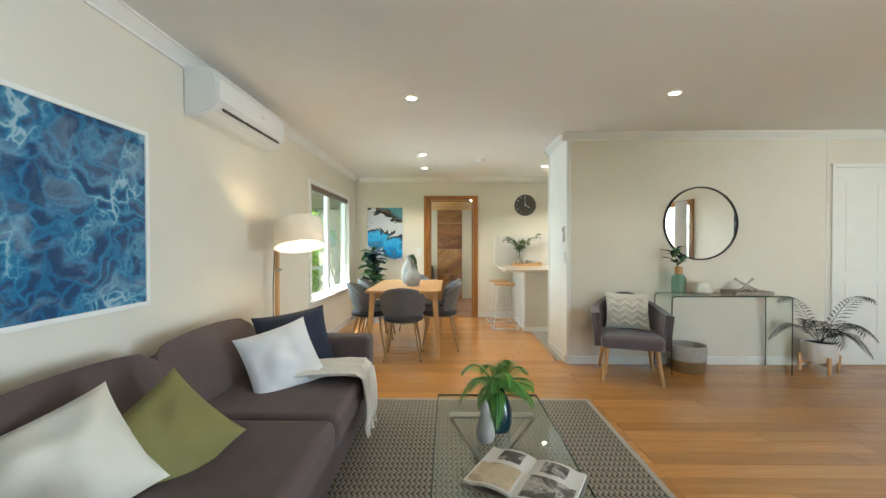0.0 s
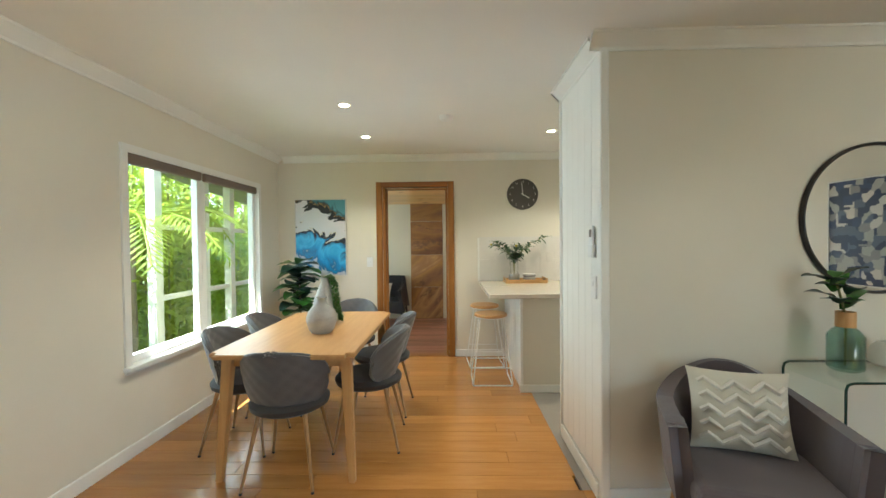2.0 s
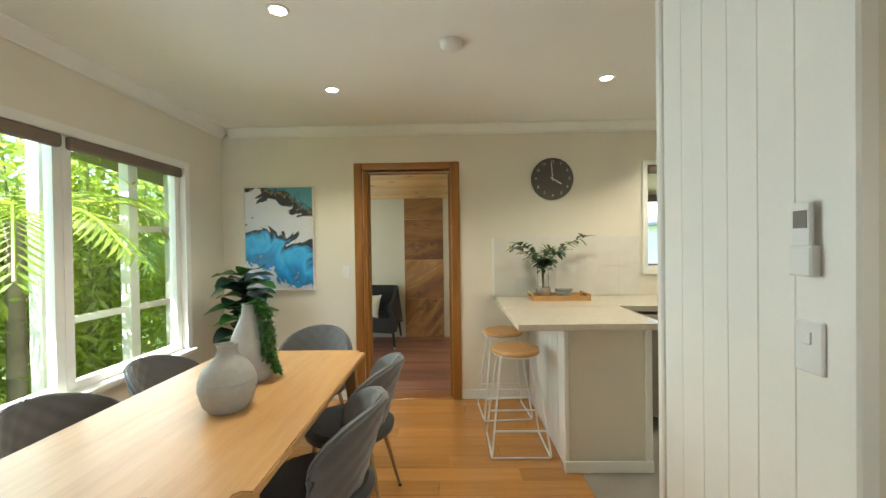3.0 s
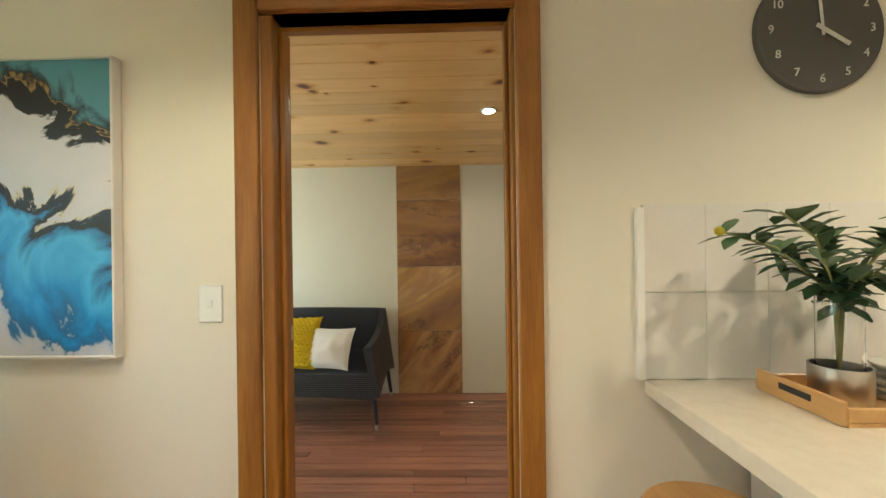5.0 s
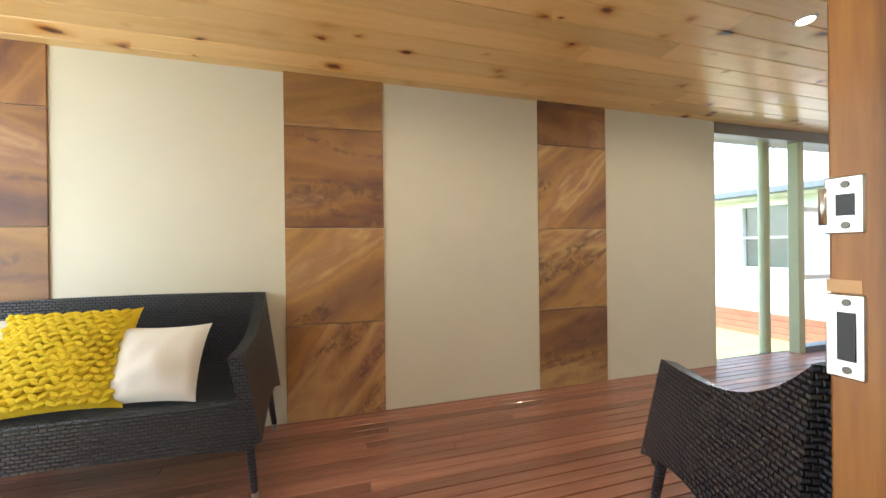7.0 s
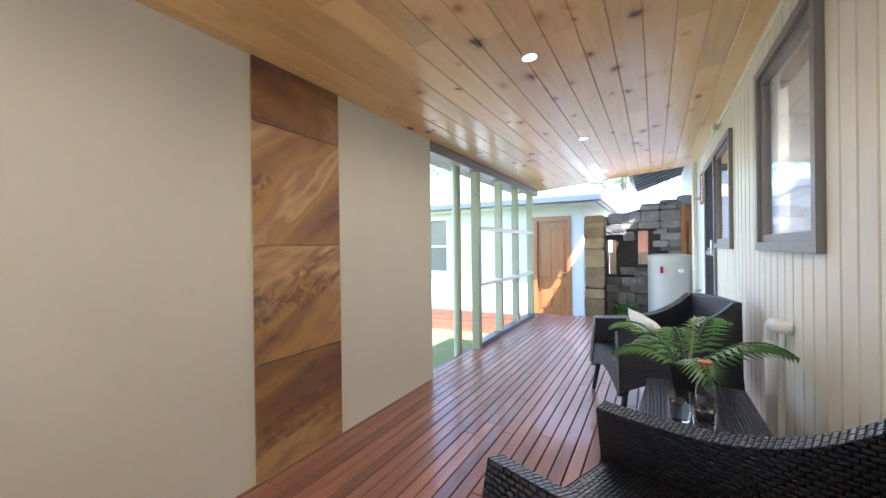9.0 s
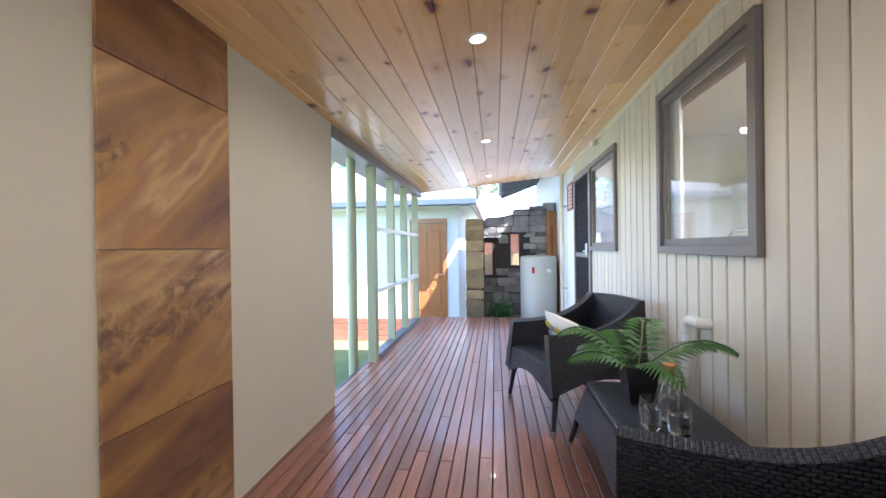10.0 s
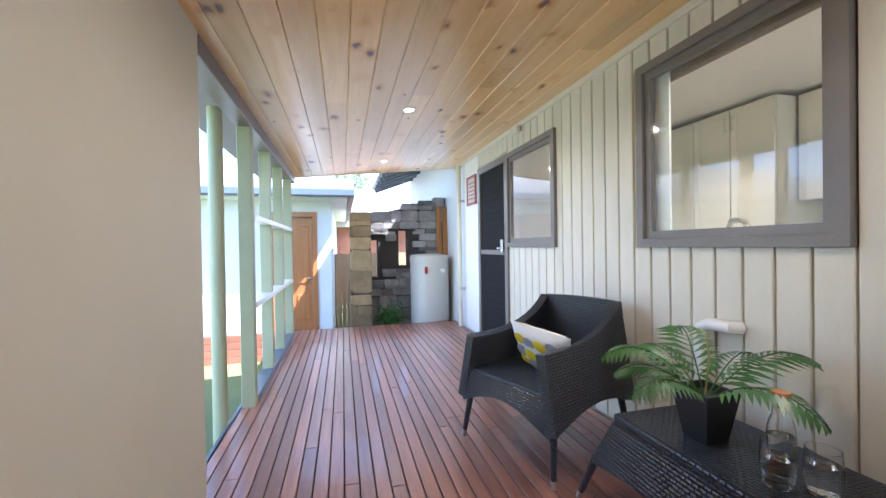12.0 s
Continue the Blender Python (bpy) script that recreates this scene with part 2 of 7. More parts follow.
def sandstone(name):
    """Polished sandstone: broad ochre and plum zones, slanting bedding, a crumbly dark seam in places; each slab is its own cut."""
    m = bpy.data.materials.new(name)
    m.use_nodes = True
    n, l = m.node_tree.nodes, m.node_tree.links
    p = n["Principled BSDF"]
    co, info = n.new("ShaderNodeTexCoord").outputs["Object"], n.new("ShaderNodeObjectInfo").outputs["Random"]
    rnd = chain(n, l, "ShaderNodeVectorMath", "MULTIPLY_ADD", info, (29, 17, 43), co)
    turn = n.new("ShaderNodeVectorRotate")
    turn.rotation_type = "Y_AXIS"
    l.new(rnd, turn.inputs["Vector"])
    l.new(chain(n, l, "ShaderNodeMath", "MULTIPLY_ADD", info, 1.6, -0.2), turn.inputs["Angle"])
    bed = chain(n, l, "ShaderNodeVectorMath", "MULTIPLY", turn.outputs[0], (0.55, 1, 2.4))
    zones = noise_of(n, l, bed, 1.5, 3, 0.45, 0.5)
    streak = noise_of(n, l, chain(n, l, "ShaderNodeVectorMath", "MULTIPLY", turn.outputs[0], (1, 1, 2)), 3.0, 10, 0.66, 0.9)
    tone = chain(n, l, "ShaderNodeMath", "MULTIPLY_ADD", streak, 0.24, chain(n, l, "ShaderNodeMath", "MULTIPLY_ADD", zones, 1.1, -0.10))
    base = ramp_of(n, l, tone, [(0.34, (0.135, 0.065, 0.055)), (0.44, (0.235, 0.12, 0.07)), (0.52, (0.31, 0.165, 0.07)), (0.58, (0.40, 0.225, 0.085)), (0.64, (0.33, 0.18, 0.095)), (0.71, (0.50, 0.325, 0.155)), (0.80, (0.30, 0.155, 0.10)), (0.88, (0.56, 0.40, 0.23))])
    tint = ramp_of(n, l, info, [(0.0, (0.82, 0.70, 0.68)), (0.3, (1.0, 1.0, 0.88)), (0.55, (1.25, 1.25, 1.15)), (0.78, (0.95, 0.80, 0.74)), (1.0, (1.12, 1.1, 1.0))])
    base = mixed(n, l, 1.0, base, tint, "MULTIPLY")
    crumb = noise_of(n, l, rnd, 16, 8, 0.7, 0.6)
    where = noise_of(n, l, bed, 1.7, 3, 0.5)
    seam = chain(n, l, "ShaderNodeMath", "SUBTRACT", 0.055, chain(n, l, "ShaderNodeMath", "ABSOLUTE", chain(n, l, "ShaderNodeMath", "SUBTRACT", where, 0.60)))
    seam = chain(n, l, "ShaderNodeMath", "MULTIPLY", chain(n, l, "ShaderNodeMath", "MAXIMUM", seam, 0.0), 18.0)
    dark = ramp_of(n, l, crumb, [(0.42, (0, 0, 0)), (0.55, (1, 1, 1))])
    fac = chain(n, l, "ShaderNodeMath", "MULTIPLY", chain(n, l, "ShaderNodeMath", "MINIMUM", seam, 1.0), dark)
    base = mixed(n, l, chain(n, l, "ShaderNodeMath", "MULTIPLY", fac, 0.8), base, (0.12, 0.065, 0.05))
    l.new(base, p.inputs["Base Color"])
    p.inputs["Roughness"].default_value = 0.5
    bp = n.new("ShaderNodeBump")
    bp.inputs["Strength"].default_value, bp.inputs["Distance"].default_value = 0.15, 0.004
    l.new(streak, bp.inputs["Height"])
    l.new(bp.outputs[0], p.inputs["Normal"])
    return m


def poured_canvas(name):
    """Poured paint, in bands up the canvas: white and grey at the foot, bright blue, a torn black band, pale grey, black in one top corner."""
    m = bpy.data.materials.new(name)
    m.use_nodes = True
    n, l = m.node_tree.nodes, m.node_tree.links
    p = n["Principled BSDF"]
    co = n.new("ShaderNodeTexCoord").outputs["Object"]
    sep = n.new("ShaderNodeSeparateXYZ")
    l.new(co, sep.inputs[0])
    wob = noise_of(n, l, co, 3.4, 6, 0.55, 1.3)
    up = chain(n, l, "ShaderNodeMath", "MULTIPLY_ADD", sep.outputs[2], 1.05, chain(n, l, "ShaderNodeMath", "MULTIPLY", sep.outputs[0], 0.42))
    tone = chain(n, l, "ShaderNodeMath", "MULTIPLY_ADD", wob, 0.95, chain(n, l, "ShaderNodeMath", "ADD", up, -0.45))
    black, pale, blue = (0.008, 0.008, 0.014), (0.60, 0.60, 0.65), (0.02, 0.27, 0.62)
    base = ramp_of(n, l, tone, [(0.03, pale), (0.10, (0.50, 0.56, 0.66)), (0.13, (0.03, 0.16, 0.36)), (0.22, blue), (0.36, (0.07, 0.45, 0.78)), (0.44, (0.03, 0.20, 0.45)), (0.475, black), (0.53, (0.012, 0.02, 0.05)), (0.545, (0.62, 0.55, 0.42)), (0.56, pale), (0.80, (0.66, 0.64, 0.68)), (0.82, black), (0.90, black), (0.905, (0.45, 0.27, 0.10)), (0.92, black), (0.99, (0.10, 0.30, 0.40))])
    l.new(base, p.inputs["Base Color"])
    p.inputs["Roughness"].default_value = 0.4
    return m


M_WALL = mat("wall_paint", (0.76, 0.72, 0.63), (0.73, 0.69, 0.60), 0.45, scale=3, fine=160, bump=0.05)
M_CEIL = mat("ceiling_paint", (0.84, 0.83, 0.80), (0.81, 0.80, 0.77), 0.6, scale=2, fine=120, bump=0.04)
M_WHITE = mat("white_gloss_paint", (0.85, 0.85, 0.82), (0.81, 0.81, 0.78), 0.3, scale=5, fine=120, bump=0.04)
M_FLOOR = wood("oak_floor", (0.53, 0.26, 0.075), (0.44, 0.20, 0.052), "x", 0.22, vary=0.16, coat=0.25)
M_UNDER = mat("dark_gap", (0.05, 0.03, 0.02), rough=0.9)
M_DECK = wood("merbau_deck", (0.35, 0.16, 0.105), (0.20, 0.088, 0.062), "x", 0.34, vary=0.34, coat=0.25)
M_PINE = wood("knotty_pine", (0.84, 0.56, 0.24), (0.74, 0.46, 0.17), "x", 0.3, island=0.13, knots=6.4, coat=0.2)
M_FRAME = wood("cedar_trim", (0.36, 0.155, 0.028), (0.20, 0.07, 0.011), "z", 0.42, coat=0.08)
M_FRAMEX = wood("cedar_trim_cross", (0.33, 0.135, 0.028), (0.22, 0.078, 0.014), "x", 0.28, coat=0.3)
M_DOOR = wood("cedar_door", (0.42, 0.17, 0.06), (0.32, 0.115, 0.036), "z", 0.3, coat=0.2)
M_OAK = wood("oak_furniture", (0.60, 0.36, 0.145), (0.50, 0.27, 0.10), "y", 0.35)
M_OAKZ = wood("oak_legs", (0.60, 0.36, 0.145), (0.50, 0.27, 0.10), "z", 0.35)
M_TILE = mat("grey_floor_tile", (0.34, 0.31, 0.27), (0.29, 0.26, 0.23), 0.35, scale=4)
M_RENDER = mat("cream_render", (0.72, 0.69, 0.58), (0.69, 0.66, 0.55), 0.7, scale=3, fine=220, bump=0.12)
M_CLAD = mat("cream_cladding", (0.74, 0.70, 0.58), (0.68, 0.64, 0.53), 0.45, scale=4, fine=60, bump=0.08, stretch=(3, 3, 1), vary=0.04)
M_GREY = mat("grey_brown_frame", (0.21, 0.185, 0.165), (0.18, 0.16, 0.14), 0.4, scale=6)
M_POST = mat("sage_post_paint", (0.44, 0.46, 0.30), (0.38, 0.40, 0.26), 0.5, scale=5)
M_SLAB = sandstone("sandstone_slab")
M_GLASS = glass("window_glass", (0.97, 0.99, 0.98))
M_BULB = glow("lit_downlight", (1.0, 0.80, 0.48), 14)
M_METAL = mat("brushed_metal", (0.62, 0.61, 0.58), rough=0.3, metal=1, scale=20)
M_CHROME = mat("chrome", (0.8, 0.8, 0.8), (0.76, 0.76, 0.76), 0.08, 1, bump=0)
M_BLACK = mat("black_plastic", (0.02, 0.02, 0.022), rough=0.4)

# ---- mesh helpers ----


def box(bm, x0, y0, z0, x1, y1, z1, bev=0.0, seg=1):
    vs = [bm.verts.new((x, y, z)) for x in (x0, x1) for y in (y0, y1) for z in (z0, z1)]
    fs = [bm.faces.new([vs[i] for i in f]) for f in ((0, 1, 3, 2), (4, 6, 7, 5), (0, 4, 5, 1), (2, 3, 7, 6), (0, 2, 6, 4), (1, 5, 7, 3))]
    if bev:
        es = list({e for f in fs for e in f.edges})
        bmesh.ops.bevel(bm, geom=es, offset=bev, segments=seg, affect="EDGES", profile=0.5)
    return bm


def rod(bm, p, q, r, r2=None, seg=12, caps=True):
    """A straight, tapering bar from p to q."""
    p, q = Vector(p), Vector(q)
    r2 = r if r2 is None else r2
    turn = (q - p).to_track_quat("Z", "Y")
    a, b = [], []
    for i in range(seg):
        w = 2 * math.pi * i / seg
        d = turn @ Vector((math.cos(w), math.sin(w), 0))
        a.append(bm.verts.new(p + d * r))
        b.append(bm.verts.new(q + d * r2))
    for i in range(seg):
        f = bm.faces.new((a[i], a[(i + 1) % seg], b[(i + 1) % seg], b[i]))
        f.smooth = seg > 6
    if caps:
        bm.faces.new(a[::-1])
        bm.faces.new(b)
    return bm


def tube(bm, pts, r, seg=8):
    """A bent bar of even thickness through points."""
    pts = [Vector(p) for p in pts]
    rings = []
    for i, p in enumerate(pts):
        d = (pts[min(i + 1, len(pts) - 1)] - pts[max(i - 1, 0)]).normalized()
        turn = d.to_track_quat("Z", "Y")
        rings.append([bm.verts.new(p + turn @ Vector((r * math.cos(2 * math.pi * k / seg), r * math.sin(2 * math.pi * k / seg), 0))) for k in range(seg)])
    for a, b in zip(rings, rings[1:]):
        for k in range(seg):
            bm.faces.new((a[k], a[(k + 1) % seg], b[(k + 1) % seg], b[k])).smooth = True
    bm.faces.new(rings[0][::-1])
    bm.faces.new(rings[-1])
    return bm


def lathe(bm, profile, seg=28, c=(0, 0, 0)):
    """A turned body from (radius, height) pairs."""
    rings = []
    for r, z in profile:
        rings.append([bm.verts.new((c[0] + r * math.cos(2 * math.pi * k / seg), c[1] + r * math.sin(2 * math.pi * k / seg), c[2] + z)) for k in range(seg)])
    for a, b in zip(rings, rings[1:]):
        for k in range(seg):
            bm.faces.new((a[k], a[(k + 1) % seg], b[(k + 1) % seg], b[k])).smooth = True
    bmesh.ops.remove_doubles(bm, verts=bm.verts, dist=1e-5)
    return bm


def shell(bm, fn, nu, nv, thick):
    """A curved sheet fn(u, v), u and v from 0 to 1, with thickness and closed rims."""
    def normal(u, v):
        e = 0.004
        a = fn(min(u + e, 1), v) - fn(max(u - e, 0), v)
        b = fn(u, min(v + e, 1)) - fn(u, max(v - e, 0))
        c = a.cross(b)
        return c.normalized() if c.length > 1e-9 else Vector((0, 0, 1))
    sides = []
    for s in (1, -1):
        sides.append([[bm.verts.new(fn(i / nu, j / nv) + normal(i / nu, j / nv) * s * thick / 2) for j in range(nv + 1)] for i in range(nu + 1)])
    t, b = sides
    for i in range(nu):
        for j in range(nv):
            bm.faces.new((t[i][j], t[i + 1][j], t[i + 1][j + 1], t[i][j + 1])).smooth = True
            bm.faces.new((b[i][j], b[i][j + 1], b[i + 1][j + 1], b[i + 1][j])).smooth = True
    for i in range(nu):
        bm.faces.new((t[i][0], b[i][0], b[i + 1][0], t[i + 1][0]))
        bm.faces.new((t[i][nv], t[i + 1][nv], b[i + 1][nv], b[i][nv]))
    for j in range(nv):
        bm.faces.new((t[0][j], t[0][j + 1], b[0][j + 1], b[0][j]))
        bm.faces.new((t[nu][j], b[nu][j], b[nu][j + 1], t[nu][j + 1]))
    return bm


def pillow(bm, w, h, t, n=14, seed=0):
    """A stuffed square cushion in the xz plane, standing on its lower edge, with pulled-in sides and creases."""
    def at(u, v, s):
        x = u * w / 2 * (1 - 0.085 * (1 - v * v) ** 0.8)
        z = v * h / 2 * (1 - 0.085 * (1 - u * u) ** 0.8)
        fat = max(0, (1 - u * u) * (1 - v * v)) ** 0.55 * t * 0.6
        fat *= 1 + 0.3 * noise.noise(Vector((u * 2.2 + seed, v * 2.2, s * 3 + seed)))
        return Vector((x, s * fat, z + h / 2))
    g = {}
    for s in (1, -1):
        for i in range(n + 1):
            for j in range(n + 1):
                u, v = -1 + 2 * i / n, -1 + 2 * j / n
                if s < 0 and (i in (0, n) or j in (0, n)):
                    g[s, i, j] = g[1, i, j]
                else:
                    g[s, i, j] = bm.verts.new(at(u, v, s))
    for s in (1, -1):
        for i in range(n):
            for j in range(n):
                q = [g[s, i, j], g[s, i + 1, j], g[s, i + 1, j + 1], g[s, i, j + 1]]
                bm.faces.new(q[::-1] if s > 0 else q).smooth = True
    return bm


def boxuv(bm):
    """Lays UVs in metres on the faces, from the axis that each one faces."""
    uv = bm.loops.layers.uv.verify()
    for f in bm.faces:
        n = f.normal
        k = max(range(3), key=lambda i: abs(n[i]))
        for lp in f.loops:
            c = lp.vert.co
            lp[uv].uv = (c.y, c.z) if k == 0 else (c.x, c.z) if k == 1 else (c.x, c.y)
    return bm


def part(name, bm, material, parent=None, label="", m=None):
    """Links a bmesh as one mesh object, under a thing or a part."""
    bmesh.ops.recalc_face_normals(bm, faces=bm.faces)
    for e in bm.edges:
        if len(e.link_faces) == 2 and e.calc_face_angle(0) > 0.7:
            e.smooth = False
    boxuv(bm)
    me = bpy.data.meshes.new(name)
    bm.to_mesh(me)
    bm.free()
    me.materials.append(material)
    ob = new(name, me)
    ob.parent = parent
    if m is not None:
        ob.matrix_basis = m
    return tagged(ob, label)


def same(name, me, parent, m):
    """One more object on a mesh that exists already."""
    ob = new(name, me)
    ob.parent = parent
    ob.matrix_basis = m
    return ob


def thing(name, m, label, category, group=""):
    ob = new(name)
    ob.matrix_basis = m
    ob.empty_display_size = 0.1
    return tagged(ob, label, category, group)


def B(*a, **k):
    return box(bmesh.new(), *a, **k)


def structure(name, bm, material, label):
    return tagged(part(name, bm, material), label, name.split("_")[0], kind="structure")
# ---- structure ----
XW, YN, ZC = -1.18, 7.0, 2.40          # west wall, far wall, ceiling
YE = 7.09                              # outer face of the far wall
XE, YS = 5.25, -1.8                    # east and south walls of the living room


def wall_y(bm, y0, y1, x0, x1, z0, z1, holes):
    """A wall along x with openings (x0, x1, z0, z1), left to right."""
    x = x0
    for a, b, c, d in holes:
        box(bm, x, y0, z0, a, y1, z1)
        if c > z0:
            box(bm, a, y0, z0, b, y1, c)
        if d < z1:
            box(bm, a, y0, d, b, y1, z1)
        x = b
    box(bm, x, y0, z0, x1, y1, z1)
    return bm


def wall_x(bm, x0, x1, y0, y1, z0, z1, holes):
    y = y0
    for a, b, c, d in holes:
        box(bm, x0, y, z0, x1, a, z1)
        if c > z0:
            box(bm, x0, a, z0, x1, b, c)
        if d < z1:
            box(bm, x0, a, d, x1, b, z1)
        y = b
    box(bm, x0, y, z0, x1, y1, z1)
    return bm


DOOR = (0.075, 0.85, 0.0, 2.02)
WIN1 = (2.55, 3.41, 1.12, 2.03)
WIN2 = (4.36, 5.20, 1.12, 1.97)
SCREEN = (5.24, 6.06, 0.0, 2.0)
WINW = (4.83, 6.50, 0.59, 1.965)
structure("wall_north", wall_y(bmesh.new(), YN, YE - 0.02, XW - 0.12, 7.05, 0, 2.7, [DOOR, WIN1, WIN2, SCREEN]), M_WALL, "cream painted wall with a timber doorway and kitchen window")
structure("wall_west", wall_x(bmesh.new(), XW - 0.12, XW, YS - 0.1, YN, 0, ZC + 0.1, [(WINW[0] - 0.02, WINW[1] + 0.02, WINW[2] - 0.02, WINW[3] + 0.02)]), M_WALL, "cream painted wall with a white dining window")
structure("wall_east", wall_x(bmesh.new(), XE, XE + 0.12, YS - 0.1, 4.40, 0, ZC + 0.1, [(-1.02, 0.64, 0.0, 2.07)]), M_WALL, "cream painted wall with a timber-framed glass door")
# the opening is made up, to go with the fill lamp behind the camera
structure("wall_south", wall_y(bmesh.new(), YS - 0.1, YS, XW, XE, 0, ZC + 0.1, [(3.38, 5.02, 0.58, 2.12)]), M_WALL, "cream painted wall behind the sofa")
structure("wall_kitchen", B(1.67, 4.40, 0, XE + 0.9, 4.50, ZC), M_WALL, "cream painted wall behind the console table")
structure("wall_kitchen_side", B(5.75, 4.50, 0, 5.85, YN, ZC), M_WALL, "cream wall closing the kitchen")
structure("ceiling", B(XW, YS, ZC, 7.05, YN, ZC + 0.1), M_CEIL, "white plaster ceiling")
structure("roof", B(-1.8, YS - 0.6, 2.72, 7.3, YE + 0.02, 2.8), M_GREY, "grey sheet roof over the house")
# unseen overhang, added to block the sun from the dining window
structure("soffit", B(-1.8, YS - 0.6, 2.5, XW - 0.12, YE, 2.55), M_WHITE, "white unseen soffit, added to shade the dining window")

# cornices and skirtings


def cove(name, x0, y0, x1, y1, inx, iny, s=0.075):
    """A coved cornice along a wall, on the inner side (inx, iny)."""
    bm = bmesh.new()
    prof = [(0, -s), (0.012, -s), (0.014, -s + 0.012)] + [(s - (s - 0.014) * math.cos(a), -(s - 0.014) + (s - 0.014) * math.sin(a)) for a in (0.4, 0.8, 1.17)] + [(s, -0.012), (s, 0)]
    rows = [[bm.verts.new((x + inx * d, y + iny * d, ZC + z)) for d, z in prof] for x, y in ((x0, y0), (x1, y1))]
    for k in range(len(prof) - 1):
        bm.faces.new((rows[0][k], rows[1][k], rows[1][k + 1], rows[0][k + 1]))
    bm.faces.new((rows[0][-1], rows[1][-1], rows[1][0], rows[0][0]))
    bm.faces.new(rows[0])
    bm.faces.new(rows[1][::-1])
    return structure(name, bm, M_WHITE, "white coved plaster cornice")


cove("trim_cornice_west", XW, YS, XW, YN, 1, 0)
cove("trim_cornice_north", XW + 0.075, YN, 5.75, YN, 0, -1)
cove("trim_cornice_kitchen", 1.60, 4.40, XE, 4.40, 0, -1)
cove("trim_cornice_pantry", 1.67, 4.40, 1.67, 5.13, -1, 0)
cove("trim_cornice_east", XE, YS, XE, 4.32, -1, 0)


def skirt(name, x0, y0, x1, y1):
    return structure(name, B(x0, y0, 0, x1, y1, 0.085, bev=0.004), M_WHITE, "white painted skirting board")


skirt("baseboard_west", XW, YS, XW + 0.016, YN)
skirt("baseboard_north_a", XW + 0.016, YN - 0.016, 0.0, YN)
skirt("baseboard_north_b", 0.925, YN - 0.016, 1.53, YN)
skirt("baseboard_kitchen", 1.69, 4.384, 4.36, 4.40)
skirt("baseboard_east_a", XE - 0.016, 0.74, XE, 4.38)

# pantry end: vertical lining boards, corner bead
pantry = structure("wall_pantry", B(1.675, 4.50, 0, 2.35, 5.11, ZC), M_WHITE, "white board-lined pantry side")
for k in range(6):
    y0 = 4.425 + k * 0.1125
    part("lining_board", B(1.663, y0, 0.09, 1.676, y0 + 0.111, ZC - 0.07, bev=0.0018), M_WHITE, pantry)
structure("trim_pantry_corner", B(1.655, 4.385, 0, 1.70, 4.425, ZC - 0.01, bev=0.006), M_WHITE, "white corner trim")
structure("trim_pantry_end", B(1.652, 5.10, 0, 1.70, 5.135, ZC - 0.01, bev=0.006), M_WHITE, "white corner trim")
skirt("baseboard_pantry", 1.647, 4.43, 1.663, 5.10)

# timber door frame to the deck
door_frame = structure("door_1", B(DOOR[0] - 0.02, YN - 0.004, 2.02, DOOR[1] + 0.02, YE, 2.04), M_FRAMEX, "orange-brown cedar door frame, open to the deck")
for x0, x1 in ((-0.0, 0.074), (0.851, 0.925)):
    part("casing", B(x0, YN - 0.022, 0, x1, YN, 2.085, bev=0.006, seg=2), M_FRAME, door_frame)
    part("outer_casing", B(x0 - (0.02 if x0 < 0.5 else -0.026), YE, 0, x1 - (0.026 if x0 < 0.5 else -0.02), YE + 0.04, 2.085, bev=0.006), M_FRAME, door_frame)
part("head_casing", B(0.075, YN - 0.021, 2.022, 0.85, YN, 2.084, bev=0.006, seg=2), M_FRAMEX, door_frame)
for x0, x1, s in ((0.05, 0.112, 1), (0.838, 0.875, -1)):
    part("jamb", B(x0, YN + 0.001, 0, x1, YE + 0.045, 2.02, bev=0.003), M_FRAME, door_frame)
    xs = x1 if s > 0 else x0 - 0.014
    part("door_stop", B(xs, YN + 0.045, 0, xs + 0.014, YN + 0.085, 2.005, bev=0.003), M_FRAME, door_frame)
part("head_stop", B(0.12, YN + 0.045, 1.992, 0.823, YN + 0.075, 2.006, bev=0.002), M_FRAMEX, door_frame)
structure("sill_door", B(0.085, YN, -0.02, 0.84, YE + 0.03, 0.006, bev=0.004), M_FRAMEX, "worn timber door sill")

# dining window, two white sashes
win = structure("window_1", wall_x(bmesh.new(), XW - 0.10, XW + 0.014, WINW[0] - 0.05, WINW[1] + 0.05, WINW[2] - 0.05, WINW[3] + 0.05, [(WINW[0], WINW[1], WINW[2], WINW[3])]), M_WHITE, "white double window onto a green garden")
ym = 5.61
for a, b in ((WINW[0], ym), (ym, WINW[1])):
    part("sash", wall_x(bmesh.new(), XW - 0.08, XW - 0.03, a + 0.002, b - 0.002, WINW[2] + 0.002, WINW[3] - 0.002, [(a + 0.05, b - 0.05, WINW[2] + 0.05, WINW[3] - 0.05)]), M_WHITE, win)
    pane = part("pane", B(XW - 0.058, a + 0.05, WINW[2] + 0.05, XW - 0.053, b - 0.05, WINW[3] - 0.05), M_GLASS, win)
    pane.visible_shadow = False
part("window_sill", B(XW - 0.03, WINW[0] - 0.06, WINW[2] - 0.03, XW + 0.05, WINW[1] + 0.06, WINW[2] + 0.001, bev=0.005), M_WHITE, win)

# kitchen window and its outer frame


